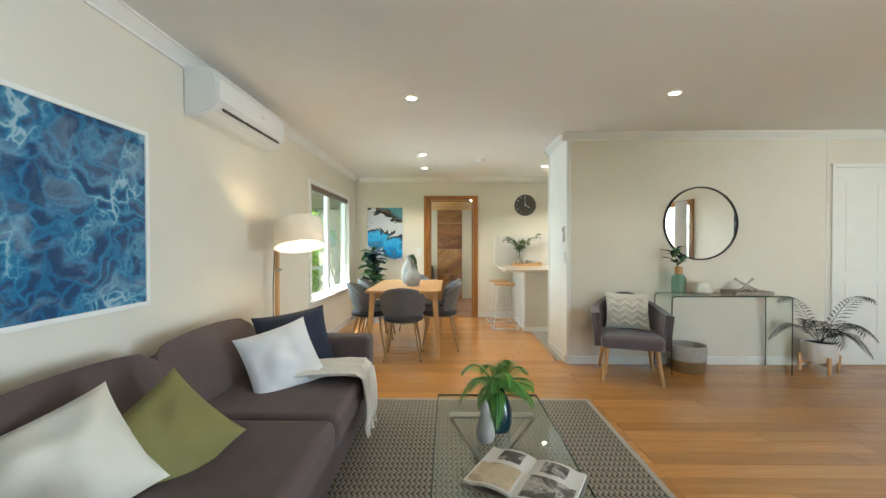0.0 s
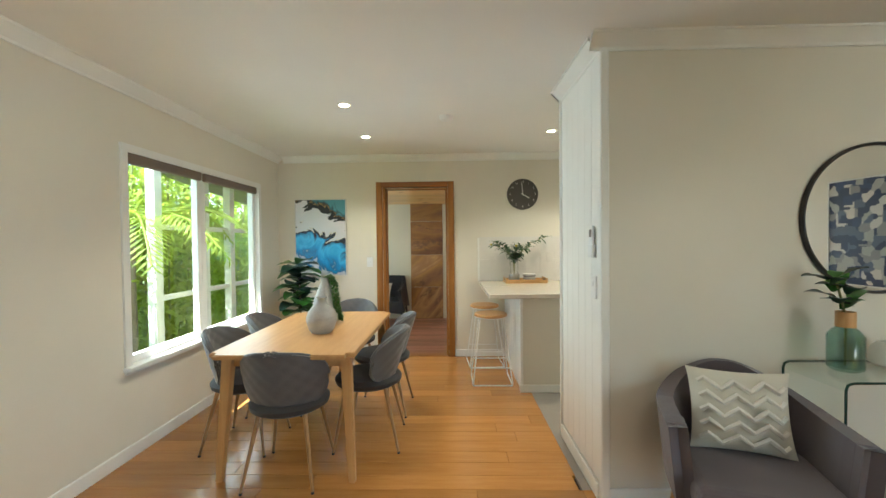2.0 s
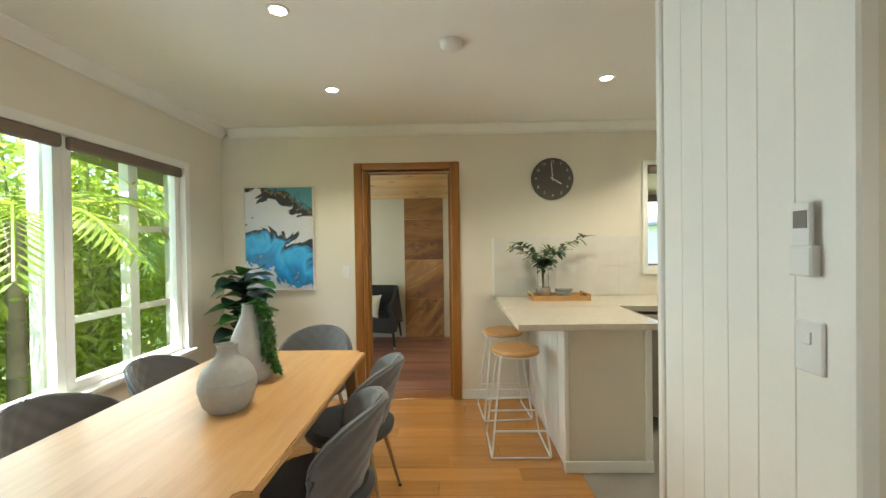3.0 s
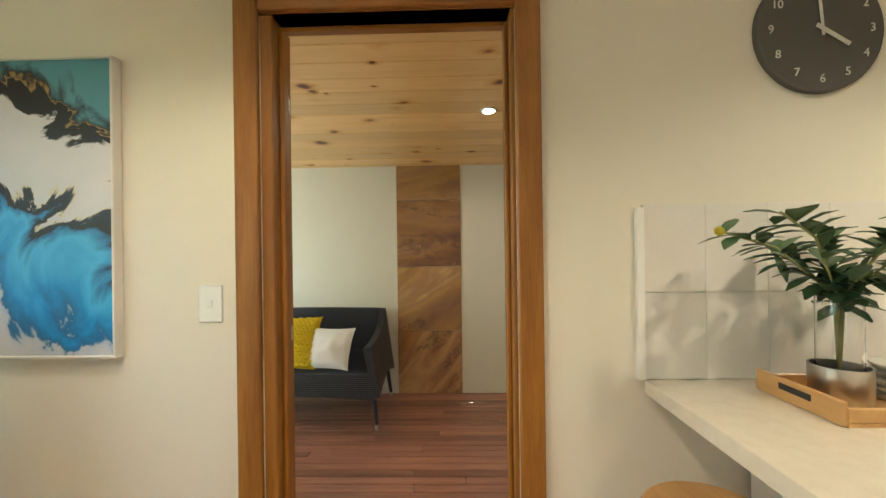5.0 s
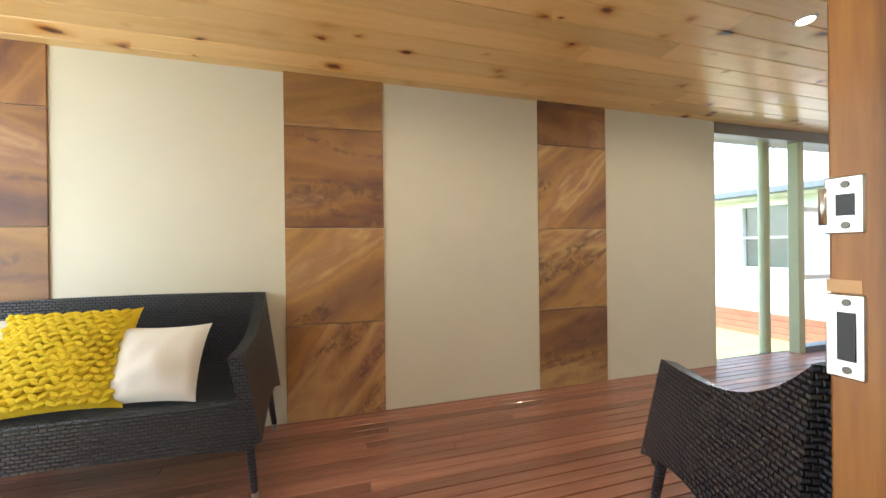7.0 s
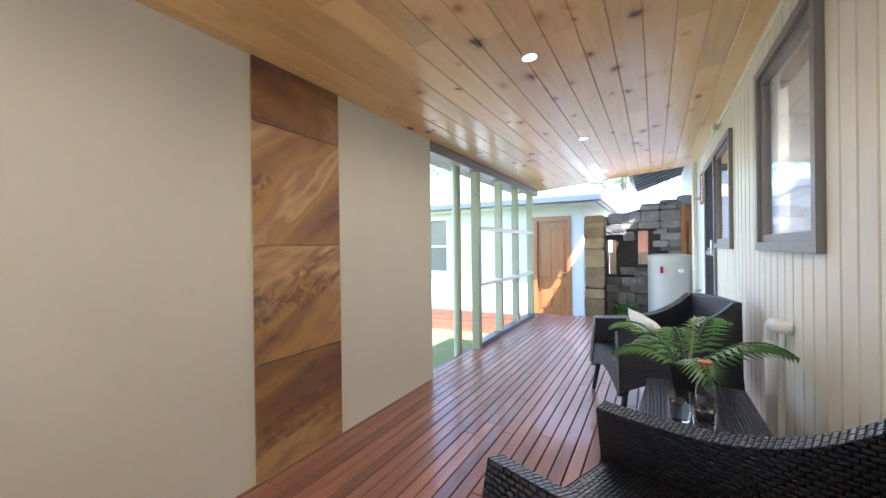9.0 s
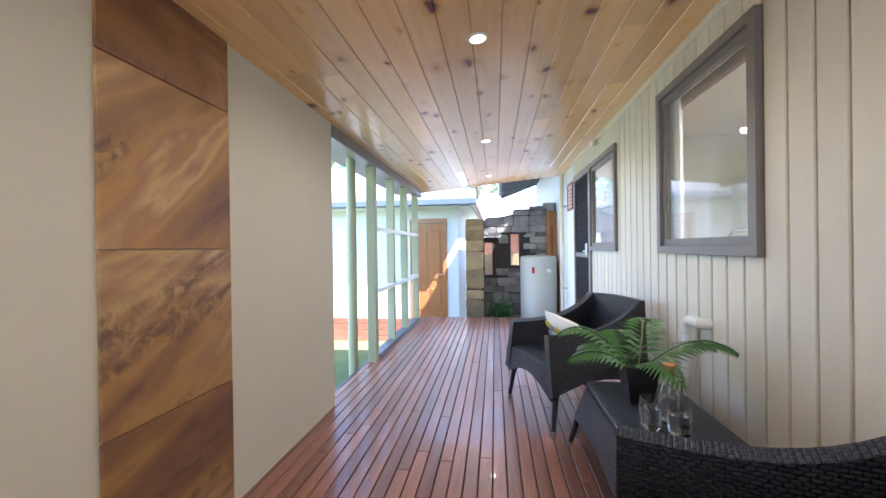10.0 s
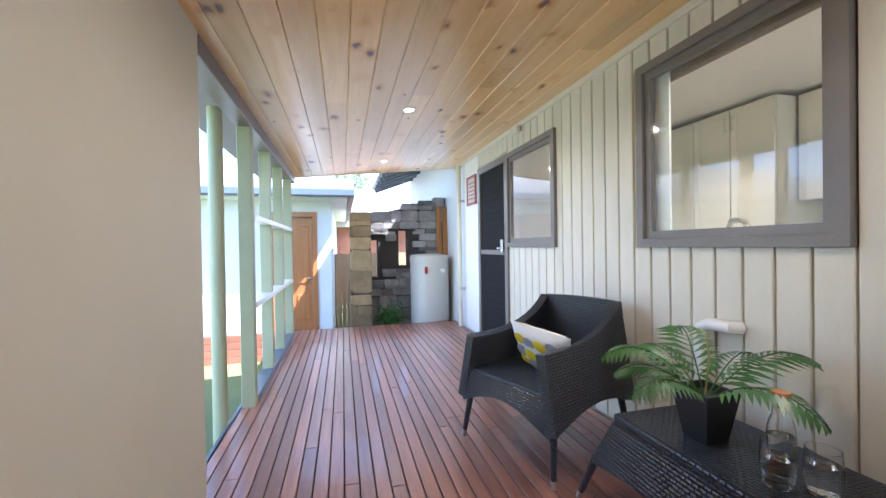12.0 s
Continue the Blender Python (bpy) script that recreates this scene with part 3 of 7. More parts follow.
def outer_window(name, hole, label, inside):
    x0, x1, z0, z1 = hole
    w = structure(name, wall_y(bmesh.new(), YE - 0.03, YE + 0.035, x0 - 0.04, x1 + 0.04, z0 - 0.04, z1 + 0.04, [(x0 + 0.005, x1 - 0.005, z0 + 0.005, z1 - 0.005)]), M_GREY, label)
    part("sash", wall_y(bmesh.new(), YE - 0.015, YE + 0.015, x0 + 0.006, x1 - 0.006, z0 + 0.006, z1 - 0.006, [(x0 + 0.045, x1 - 0.045, z0 + 0.045, z1 - 0.045)]), M_GREY, w)
    p = part("pane", B(x0 + 0.04, YE - 0.003, z0 + 0.04, x1 - 0.04, YE + 0.002, z1 - 0.04), M_GLASS, w)
    p.visible_shadow = False
    if inside:
        part("inner_frame", wall_y(bmesh.new(), YN - 0.016, YN + 0.05, x0 - 0.036, x1 + 0.036, z0 - 0.04, z1 + 0.036, [(x0 + 0.004, x1 - 0.004, z0 + 0.004, z1 - 0.004)]), M_WHITE, w, "white inner frame")
        part("inner_sash", wall_y(bmesh.new(), YN + 0.045, YE - 0.035, x0 + 0.004, x1 - 0.004, z0 + 0.004, z1 - 0.004, [(x0 + 0.02, x1 - 0.12, z0 + 0.03, z1 - 0.03)]), M_WHITE, w)
    return w


outer_window("window_2", WIN1, "grey-brown framed kitchen window", True)
outer_window("window_3", WIN2, "grey-brown framed window beside a screen door", False)

# floors
floor = structure("floor", B(XW, YS, -0.12, 1.60, YN, -0.02), M_UNDER, "honey-coloured oak board floor")
structure("floor_east", B(1.60, YS, -0.12, XE, 4.40, -0.02), M_UNDER, "ground under the oak boards")
structure("floor_kitchen", B(1.60, 4.50, -0.12, 5.75, YN, -0.002, bev=0.0), M_TILE, "grey kitchen floor tiles")
structure("floor_strip", B(1.60, 4.40, -0.12, 1.66, 4.50, -0.002), M_TILE, "grey kitchen floor edge")
deck_thing = structure("deck_base", B(-1.75, YE, -0.14, 7.12, YF + 0.12, -0.03), M_UNDER, "dark joists under the deck")

# deck: feature wall, ceiling, screen
FEAT = structure("wall_feature", B(-2.6, YF, -0.9, 3.51, YF + 0.14, 2.3), M_RENDER, "cream rendered feature wall with sandstone strips")
rr = random.Random(4)
for x0 in (-1.505, 0.16, 1.83):
    z = 0.0
    for h in (0.565, 0.575, 0.597, 0.36):
        part("stone_slab", B(x0, YF - 0.012, z + 0.002, x0 + 0.572, YF, z + h - 0.002, bev=0.002), M_SLAB, FEAT)
        z += h


def deck_ceiling_z(y):
    return 2.245 - 0.089 * (y - YE)


bm = bmesh.new()
n_rows = 16
for k in range(n_rows):
    y0 = YE + 0.007 + k * 0.143
    y1 = y0 + 0.1422
    x = -1.75
    while x < 7.14:
        x2 = min(7.15, x + rr.uniform(2.4, 4.8))
        if 7.15 - x2 < 0.6:
            x2 = 7.15
        v = []
        for xx in (x + 0.0008, x2 - 0.0008):
            v.append([bm.verts.new((xx, yy, deck_ceiling_z(yy) + dz)) for yy, dz in ((y0, 0.02), (y0, 0.005), (y0 + 0.0045, 0), (y1 - 0.0045, 0), (y1, 0.005), (y1, 0.02))])
        for a in range(5):
            bm.faces.new((v[0][a], v[1][a], v[1][a + 1], v[0][a + 1]))
        bm.faces.new(v[0])
        bm.faces.new(v[1][::-1])
        x = x2
structure("ceiling_deck", bm, M_PINE, "knotty pine board ceiling over the deck")
bm = bmesh.new()
v = [bm.verts.new((x, y, deck_ceiling_z(y) + dz)) for dz in (0.022, 0.12) for x in (-2.8, 7.2) for y in (YE + 0.02, YF + 0.45)]
for f in ((0, 2, 3, 1), (4, 5, 7, 6), (0, 4, 6, 2), (1, 3, 7, 5), (0, 1, 5, 4), (2, 6, 7, 3)):
    bm.faces.new([v[i] for i in f])
structure("roof_deck", bm, M_GREY, "grey sheet roof over the deck")

# cladding boards of the house wall, cut round the openings
CLAD = structure("wall_cladding", wall_y(bmesh.new(), YE - 0.02, YE - 0.008, -1.3, 6.6, -0.1, 2.35, [(-0.02, 0.945, 0.0, 2.1), (WIN1[0] - 0.03, WIN1[1] + 0.03, WIN1[2] - 0.03, WIN1[3] + 0.03), (WIN2[0] - 0.03, 6.5, 0.0, 2.0)]), M_CLAD, "cream vertical board cladding")
x = -1.341
while x < 6.5:
    x1 = min(x + 0.1242, 6.6)
    spans = [(0.0, 2.245)]
    for a, b, c, d in ((-0.02, 0.945, -1, 2.1), (WIN1[0] - 0.04, WIN1[1] + 0.04, WIN1[2] - 0.04, WIN1[3] + 0.04), (WIN2[0] - 0.04, WIN2[1] + 0.04, WIN2[2] - 0.04, WIN2[3] + 0.04), (SCREEN[0] - 0.05, SCREEN[1] + 0.05, -1, SCREEN[3] + 0.05)):
        if x1 > a and x < b:
            if (a + b) / 2 - abs(b - a) / 2 < x and x1 < b or min(x1, b) - max(x, a) > 0.062:
                spans = [s for p, q in spans for s in ((p, min(q, c)), (max(p, d), q)) if s[1] - s[0] > 0.03]
    for p, q in spans:
        part("cladding_board", B(x + 0.005, YE - 0.014, p, x1 - 0.005, YE + 0.008, q, bev=0.004), M_CLAD, CLAD)
    x = x1
structure("trim_cladding_top", B(-1.3, YE - 0.005, 2.2, 7.1, YE + 0.02, 2.26), M_CLAD, "cream top trim")

# planks: floor and deck, last of the structure


def planks(parent, name, material, x0, x1, y0, y1, pitch, gap, top, lens, thick, holes=()):
    base = {}
    r = random.Random(7)
    y, k = y0, 0
    while y < y1 - 0.01:
        x = x0 - r.uniform(0, 1.2)
        while x < x1:
            w = r.choice(lens)
            a, b = max(x, x0), min(x + w, x1)
            if b - a > 0.05:
                key = round(b - a, 2)
                if key not in base:
                    h = (b - a) / 2 - gap / 4
                    bm = B(-h, gap / 2, -thick, h, pitch - gap / 2, 0, bev=min(0.0025, gap))
                    ob = part(name, bm, material, parent, m=pose((a + b) / 2, y, top))
                    base[key] = ob.data
                else:
                    same(name, base[key], parent, pose((a + b) / 2, y, top))
            x += w
        y += pitch
        k += 1



# ---- outdoors ----
M_GRASS = mat("lawn", (0.10, 0.15, 0.04), (0.16, 0.17, 0.07), 0.9, scale=2, fine=60, bump=0.6)
M_PAVE = mat("pale_concrete", (0.46, 0.43, 0.38), (0.38, 0.36, 0.32), 0.85, scale=2, fine=80, bump=0.2)
M_HOUSE = mat("white_weatherboard", (0.74, 0.75, 0.74), (0.70, 0.71, 0.70), 0.6, scale=2)
M_GUTTER = mat("blue_grey_gutter", (0.11, 0.135, 0.165), rough=0.35)
M_TILES = mat("grey_roof_tile", (0.42, 0.40, 0.38), (0.34, 0.32, 0.31), 0.7, scale=3, island=0.12)
M_PALING = wood("timber_paling", (0.36, 0.26, 0.14), (0.28, 0.19, 0.1), "z", 0.8, vary=0.15)
M_DSTONE = mat("grey_field_stone", (0.24, 0.235, 0.23), (0.13, 0.125, 0.12), 0.75, scale=6, fine=60, bump=0.7, vary=0.45)
M_GSTONE = mat("golden_field_stone", (0.33, 0.26, 0.15), (0.20, 0.15, 0.085), 0.75, scale=7, fine=60, bump=0.7, vary=0.35)
M_MORTAR = mat("dark_mortar", (0.045, 0.04, 0.038), rough=0.9)
M_BAMBOO = mat("bamboo_leaf", (0.20, 0.33, 0.05), (0.36, 0.43, 0.09), 0.45, scale=3, island=0.35, bump=0)
M_GUM = mat("gum_leaf", (0.10, 0.15, 0.06), (0.16, 0.2, 0.08), 0.6, scale=2, island=0.3, bump=0)
for leafy, tint in ((M_BAMBOO, (0.58, 0.66, 0.08)), (M_GUM, (0.2, 0.26, 0.1))):
    nn, ll = leafy.node_tree.nodes, leafy.node_tree.links
    thin, both = nn.new("ShaderNodeBsdfTranslucent"), nn.new("ShaderNodeMixShader")
    thin.inputs[0].default_value = (*tint, 1)
    both.inputs[0].default_value = 0.5
    ll.new(nn["Principled BSDF"].outputs[0], both.inputs[1])
    ll.new(thin.outputs[0], both.inputs[2])
    ll.new(both.outputs[0], nn["Material Output"].inputs[0])
M_CULM = mat("bamboo_culm", (0.30, 0.30, 0.12), (0.22, 0.24, 0.08), 0.5, scale=10)
M_BARK = mat("gum_bark", (0.32, 0.27, 0.21), (0.2, 0.16, 0.12), 0.9, scale=6)
M_TANK = mat("grey_tank_enamel", (0.52, 0.53, 0.49), (0.49, 0.50, 0.46), 0.35, scale=2)
M_BRICKR = mat("red_brown_board", (0.30, 0.12, 0.07), (0.22, 0.085, 0.05), 0.6, scale=5, vary=0.2)
M_PALM = mat("palm_leaf_green", (0.045, 0.16, 0.03), (0.03, 0.10, 0.02), 0.4, scale=6, bump=0.05)

structure("ground", B(-300, -300, -1.1, 300, 300, -0.9), M_GRASS, "green lawn round the houses")
structure("pavement", B(7.3, 4.0, -0.9, 9.0, 9.2, -0.88), M_PAVE, "pale concrete path beside the deck")


def leaf_cloud(bm, r, count, where, size):
    """Many single leaves: pointed, folded blades."""
    for _ in range(count):
        c = where(r)
        d = Vector((r.uniform(-1, 1), r.uniform(-1, 1), r.uniform(-1.1, 0.35))).normalized()
        s = d.cross(Vector((r.uniform(-1, 1), r.uniform(-1, 1), r.uniform(-1, 1)))).normalized()
        n = size * r.uniform(0.6, 1.4)
        a, b = bm.verts.new(c), bm.verts.new(c + d * n)
        q, w = bm.verts.new(c + d * n * 0.4 + s * n * 0.13), bm.verts.new(c + d * n * 0.45 - s * n * 0.13)
        bm.faces.new((a, q, b, w))


def hedge(name, y0, y1, seed, count, label):
    r = random.Random(seed)
    h = thing(name, pose(-3.6, (y0 + y1) / 2, -0.9), label, "bamboo", "bamboo hedge")
    culms = [(r.uniform(-0.55, 0.55), r.uniform(y0, y1) - (y0 + y1) / 2, r.uniform(2.2, 4.2), r.uniform(-0.3, 0.3), r.uniform(-0.3, 0.3)) for _ in range(26)]
    bm = bmesh.new()
    for x, y, z, a, b in culms:
        tube(bm, [(x, y, 0), (x + a * 0.3, y + b * 0.3, z * 0.5), (x + a, y + b, z)], 0.013, 5)
    part("culms", bm, M_CULM, h)

    def spot(r):
        x, y, z, a, b = r.choice(culms)
        f = r.uniform(0.08, 1.0) ** 0.8
        return Vector((x + a * f + r.gauss(0, 0.20), y + b * f + r.gauss(0, 0.20), z * f + r.gauss(0, 0.12)))
    bm = bmesh.new()
    leaf_cloud(bm, r, count, spot, 0.16)
    return part("foliage", bm, M_BAMBOO, h)


for k, (a, b) in enumerate(((3.6, 5.4), (5.2, 7.0), (6.8, 8.6), (8.4, 10.4), (10.2, 12.2))):
    hedge("bamboo", a, b, 11 + k, 9000, "dense sunlit green bamboo beyond the dining window")

palm = thing("garden_palm", pose(-2.85, 6.75, -0.9), "sunlit palm with arching yellow-green fronds in the garden", "palm")
part("trunk", tube(bmesh.new(), [(0, 0, 0), (0.03, 0.02, 1.2), (0.0, 0.05, 2.5)], 0.065, 10), M_BARK, palm)
for k in range(13):
    r = random.Random(300 + k)
    bm = bmesh.new()
    a, ln = k * 0.5 + r.uniform(-0.1, 0.1), r.uniform(1.0, 1.5)
    rise, droop = r.uniform(0.3, 0.8), r.uniform(0.5, 1.1)
    d = Vector((math.cos(a), math.sin(a), 0))
    pts = [Vector((0, 0.05, 2.5)) + d * ln * t + Vector((0, 0, rise * math.sin(t * 1.9) - droop * t * t)) for t in [q / 24 for q in range(25)]]
    tube(bm, pts[::3], 0.012, 5)
    for q in range(3, 25):
        ax = (pts[q] - pts[q - 1]).normalized()
        for s in (-1, 1):
            side = (Vector((-d.y, d.x, 0)) * s + ax * 0.7 + Vector((0, 0, -0.35))).normalized()
            f = 0.42 * math.sin(math.pi * (0.15 + 0.8 * q / 24)) ** 0.6
            v = [bm.verts.new(p) for p in (pts[q], pts[q] + side * f * 0.4 + ax * 0.018, pts[q] + side * f, pts[q] + side * f * 0.4 - ax * 0.018)]
            bm.faces.new(v)
    part("frond", bm, M_BAMBOO, palm)

# white pergola outside the dining window
perg = thing("pergola", pose(-2.35, 7.0, -0.9), "white painted garden pergola with louvred top", "pergola")
for y in (-0.45, 0.38, 0.97, 2.4):
    part("post", B(-0.05, y - 0.055, 0, 0.05, y + 0.055, 3.25, bev=0.004), M_WHITE, perg)
for z in (1.67, 2.47, 3.2):
    part("rail", B(-0.025, -0.45, z - 0.03, 0.02, 2.8, z + 0.03, bev=0.004), M_WHITE, perg)
for k in range(22):
    part("louvre", B(-0.55, -0.5 + k * 0.15, 3.23, 0.6, -0.48 + k * 0.15, 3.34), M_WHITE, perg)

# screen at the open side of the deck
scr = thing("deck_screen", pose(0, YF + 0.06, 0), "sage painted timber post screen beside the deck", "screen")
for x, w in ((4.60, 0.08), (5.31, 0.06), (5.98, 0.06), (6.72, 0.06)):
    part("post", B(x - w / 2, -0.045, -0.02, x + w / 2, 0.045, 1.96, bev=0.004), M_POST, scr)
part("steel_post", rod(bmesh.new(), (4.36, 0.12, -0.9), (4.36, 0.12, 2.0), 0.045), M_POST, scr, "round sage steel post")
for z, h in ((0.04, 0.04), (0.71, 0.03), (1.34, 0.03)):
    part("rail", B(4.64, -0.05, z - h, 6.74, 0.05, z + h * 0.4, bev=0.003), M_GUTTER if z < 0.1 else M_WHITE, scr)
part("beam", B(3.52, -0.06, 1.95, 7.0, 0.05, 2.045, bev=0.004), M_GREY, scr, "grey-brown top beam")
structure("deck_edge", B(3.51, YF + 0.10, -0.25, 7.12, YF + 0.135, 0.0, bev=0.003), M_GUTTER, "blue-grey painted deck edge board")

# the house across the lawn
XN = 9.1
nh = thing("neighbour_house", pose(0, 0, -0.9), "white house with grey roof across the lawn", "house")
part("wall", wall_x(bmesh.new(), XN, XN + 0.2, 8.92, 20, 0.5, 3.0, [(9.2, 9.94, 0.5, 2.62), (12.1, 13.05, 1.4, 2.75)]), M_HOUSE, nh)
part("side_wall", B(XN + 0.2, 8.92, 0.0, XN + 7, 9.1, 3.0), M_HOUSE, nh)
for k in range(4):
    part("plinth_board", B(XN - 0.04, 8.91, k * 0.125, XN + 0.02, 20, k * 0.125 + 0.118, bev=0.004), M_BRICKR, nh, "red-brown plinth board")
nd = part("door", B(XN + 0.06, 9.26, 0.5, XN + 0.11, 9.88, 2.55), M_DOOR, nh, "panelled cedar door")
for z0, z1 in ((0.68, 1.15), (1.35, 2.4)):
    for y0 in (9.32, 9.60):
        part("panel", B(XN + 0.045, y0, z0, XN + 0.062, y0 + 0.22, z1, bev=0.006), M_DOOR, nd)
part("handle", tube(bmesh.new(), [(XN + 0.02, 9.25, 1.45), (XN + 0.02, 9.35, 1.45)], 0.012), M_METAL, nd)
part("door_frame", wall_x(bmesh.new(), XN - 0.03, XN + 0.1, 9.17, 9.97, 0.5, 2.66, [(9.25, 9.89, 0.5, 2.57)]), M_DOOR, nh, "cedar door frame")
nw = part("window", wall_x(bmesh.new(), XN - 0.02, XN + 0.1, 12.05, 13.1, 1.35, 2.8, [(12.14, 13.0, 1.44, 2.7)]), M_WHITE, nh, "white sash window")
part("pane", B(XN + 0.05, 12.14, 1.44, XN + 0.06, 13.0, 2.7), M_GLASS, nw)
part("bar", B(XN + 0.0, 12.14, 2.03, XN + 0.05, 13.0, 2.08), M_WHITE, nw)
# no blind here: a grey sheet paints the unlit room behind the glass
part("blind", B(XN + 0.1, 12.1, 1.4, XN + 0.12, 13.05, 2.75), M_GREY, nw, "grey sheet standing in for the dark room behind the pane")
part("gutter", B(XN - 0.62, 8.5, 2.88, XN - 0.5, 20, 3.02, bev=0.02), M_GUTTER, nh, "blue-grey gutter")
part("end_gutter", B(XN - 0.5, 8.5, 2.88, XN + 7, 8.62, 3.02, bev=0.02), M_GUTTER, nh, "blue-grey gutter")
part("soffit", B(XN - 0.5, 8.62, 2.86, XN + 7, 20, 2.9), M_HOUSE, nh)
for k in range(11):
    a, b = k / 11, (k + 1) / 11
    bm = B(XN - 0.52 + a * 3.6, 8.52 + a * 3.6, 3.02 + a * 1.35, XN - 0.52 + b * 3.62, 20, 3.07 + b * 1.35)
    part("tile_course", bm, M_TILES, nh, "pale grey roof tiles")

# a second roof farther off, fence, trees
fh = thing("far_house", pose(16.5, 7.2, -0.9), "brick house with red-grey tiled roof beyond the fence", "house")
part("wall", B(-1, -3, 0, 6, 3.4, 2.7), M_BRICKR, fh)
for k in range(10):
    a, b = k / 10, (k + 1) / 10
    bm = B(-1.5 + a * 3.2, -3.5 + a * 3, 2.7 + a * 1.6, 6.5, 4.0 - a * 3, 2.76 + b * 1.6)
    part("tile_course", bm, M_TILES, fh)
fence = thing("paling_fence", pose(11.4, 6.0, -0.9), "pale timber paling fence", "fence")
for k in range(34):
    part("paling", B(0, k * 0.105 - 0.5, 0, 0.02, k * 0.105 - 0.4, 1.85), M_PALING, fence)
part("rail", B(0.021, -0.5, 0.4, 0.06, 3.06, 0.48), M_PALING, fence)


def gum_tree(x, y, h, seed, spread):
    r = random.Random(seed)
    t = thing("gum_tree", pose(x, y, -0.9), "tall gum tree with thin grey-green foliage behind roofs", "tree")
    bm = bmesh.new()
    tube(bm, [(0, 0, 0), (0.1, 0.1, h * 0.4), (-0.1, 0.2, h * 0.75)], 0.16, 8)
    tips = []
    for k in range(9):
        a = r.uniform(0, 6.28)
        p = Vector((0, 0.1, h * r.uniform(0.4, 0.7)))
        q = p + Vector((math.cos(a) * spread, math.sin(a) * spread, h * r.uniform(0.1, 0.35)))
        tube(bm, [p, (p + q) / 2 + Vector((0, 0, 0.2)), q], 0.05, 5)
        tips.append(q)
    part("trunk", bm, M_BARK, t)
    bm = bmesh.new()
    leaf_cloud(bm, r, 5000, lambda r: r.choice(tips) + Vector((r.gauss(0, 0.7), r.gauss(0, 0.7), r.gauss(0, 0.5))), 0.24)
    part("crown", bm, M_GUM, t)


gum_tree(26, 9.0, 8.0, 3, 2.0)
gum_tree(21, 17.5, 8.5, 5, 2.2)
gum_tree(33, 14.5, 8.5, 8, 2.4)

# field-stone wall and pillar beyond the end of the deck


def stones(parent, r, y0, y1, x, top, material, size, skip=()):
    """Uneven stones laid in courses on a face at x."""
    z = 0.0
    while z < top(y1) or z < top(y0):
        h = r.choice((0.28, 0.4, 0.7, 1.3)) * size
        y = y0
        while y < y1 - 0.02:
            w = min(r.uniform(0.8, 2.4) * size, y1 - y)
            hh = min(h * r.uniform(0.9, 1.12), top(y + w / 2) - z)
            clash = any(y < b and y + w > a and z < d and z + h > c for a, b, c, d in skip)
            if hh > 0.03 and not clash:
                bm = bmesh.new()
                m = 8
                ring = []
                for i in range(m):
                    a = 2 * math.pi * i / m + 0.39
                    cy = max(-1, min(1, math.cos(a) * 2.0 + r.uniform(-0.12, 0.12))) * (w / 2 + 0.003) * r.uniform(0.93, 1)
                    cz = max(-1, min(1, math.sin(a) * 2.0 + r.uniform(-0.12, 0.12))) * (hh / 2 + 0.003) * r.uniform(0.92, 1)
                    ring.append((cy, cz))
                d = r.uniform(0.015, 0.05)
                back = [bm.verts.new((0.05, p, q)) for p, q in ring]
                mid = [bm.verts.new((-d * 0.5, p, q)) for p, q in ring]
                front = [bm.verts.new((-d + r.uniform(-0.006, 0.006), p * 0.95, q * 0.93)) for p, q in ring]
                for a, b in ((back, mid), (mid, front)):
                    for i in range(m):
                        bm.faces.new((a[i], a[(i + 1) % m], b[(i + 1) % m], b[i]))
                bm.faces.new(front)
                part("stone", bm, material, parent, m=pose(x, y + w / 2, z + hh / 2))
            y += w
        z += h


r = random.Random(21)
sw = thing("stone_wall", pose(7.62, 7.0, -0.9), "dark field-stone wall with two slots, beyond the deck", "wall")
slots = ((1.19, 1.33, 1.53, 2.11), (0.72, 0.87, 1.70, 2.26))
bm = wall_y(bmesh.new(), 0.06, 0.30, -1.45, -0.1, 0, 2.40, [(-1.33, -1.19, 1.53, 2.11), (-0.87, -0.72, 1.70, 2.26)])
bmesh.ops.transform(bm, matrix=Matrix.Rotation(radians(-90), 4, "Z"), verts=bm.verts)
core = part("core", bm, M_MORTAR, sw)
bm = B(0.06, 0.1, 2.40, 0.30, 1.45, 2.6)
for v in bm.verts:
    if v.co.z > 2.5:
        v.co.z = 2.80 - 0.24 * v.co.y
part("core_cap", bm, M_MORTAR, sw)
stones(sw, r, 0.12, 1.42, 0.05, lambda y: 2.83 - 0.24 * y, M_DSTONE, 0.15, slots)
pl = thing("stone_pillar", pose(7.18, 8.335, -0.9), "golden field-stone pillar at the deck's end", "pillar")
part("core", B(0.05, 0.0, 0, 0.42, 0.28, 2.46), M_MORTAR, pl)
stones(pl, r, -0.01, 0.29, 0.05, lambda y: 2.5, M_GSTONE, 0.24)

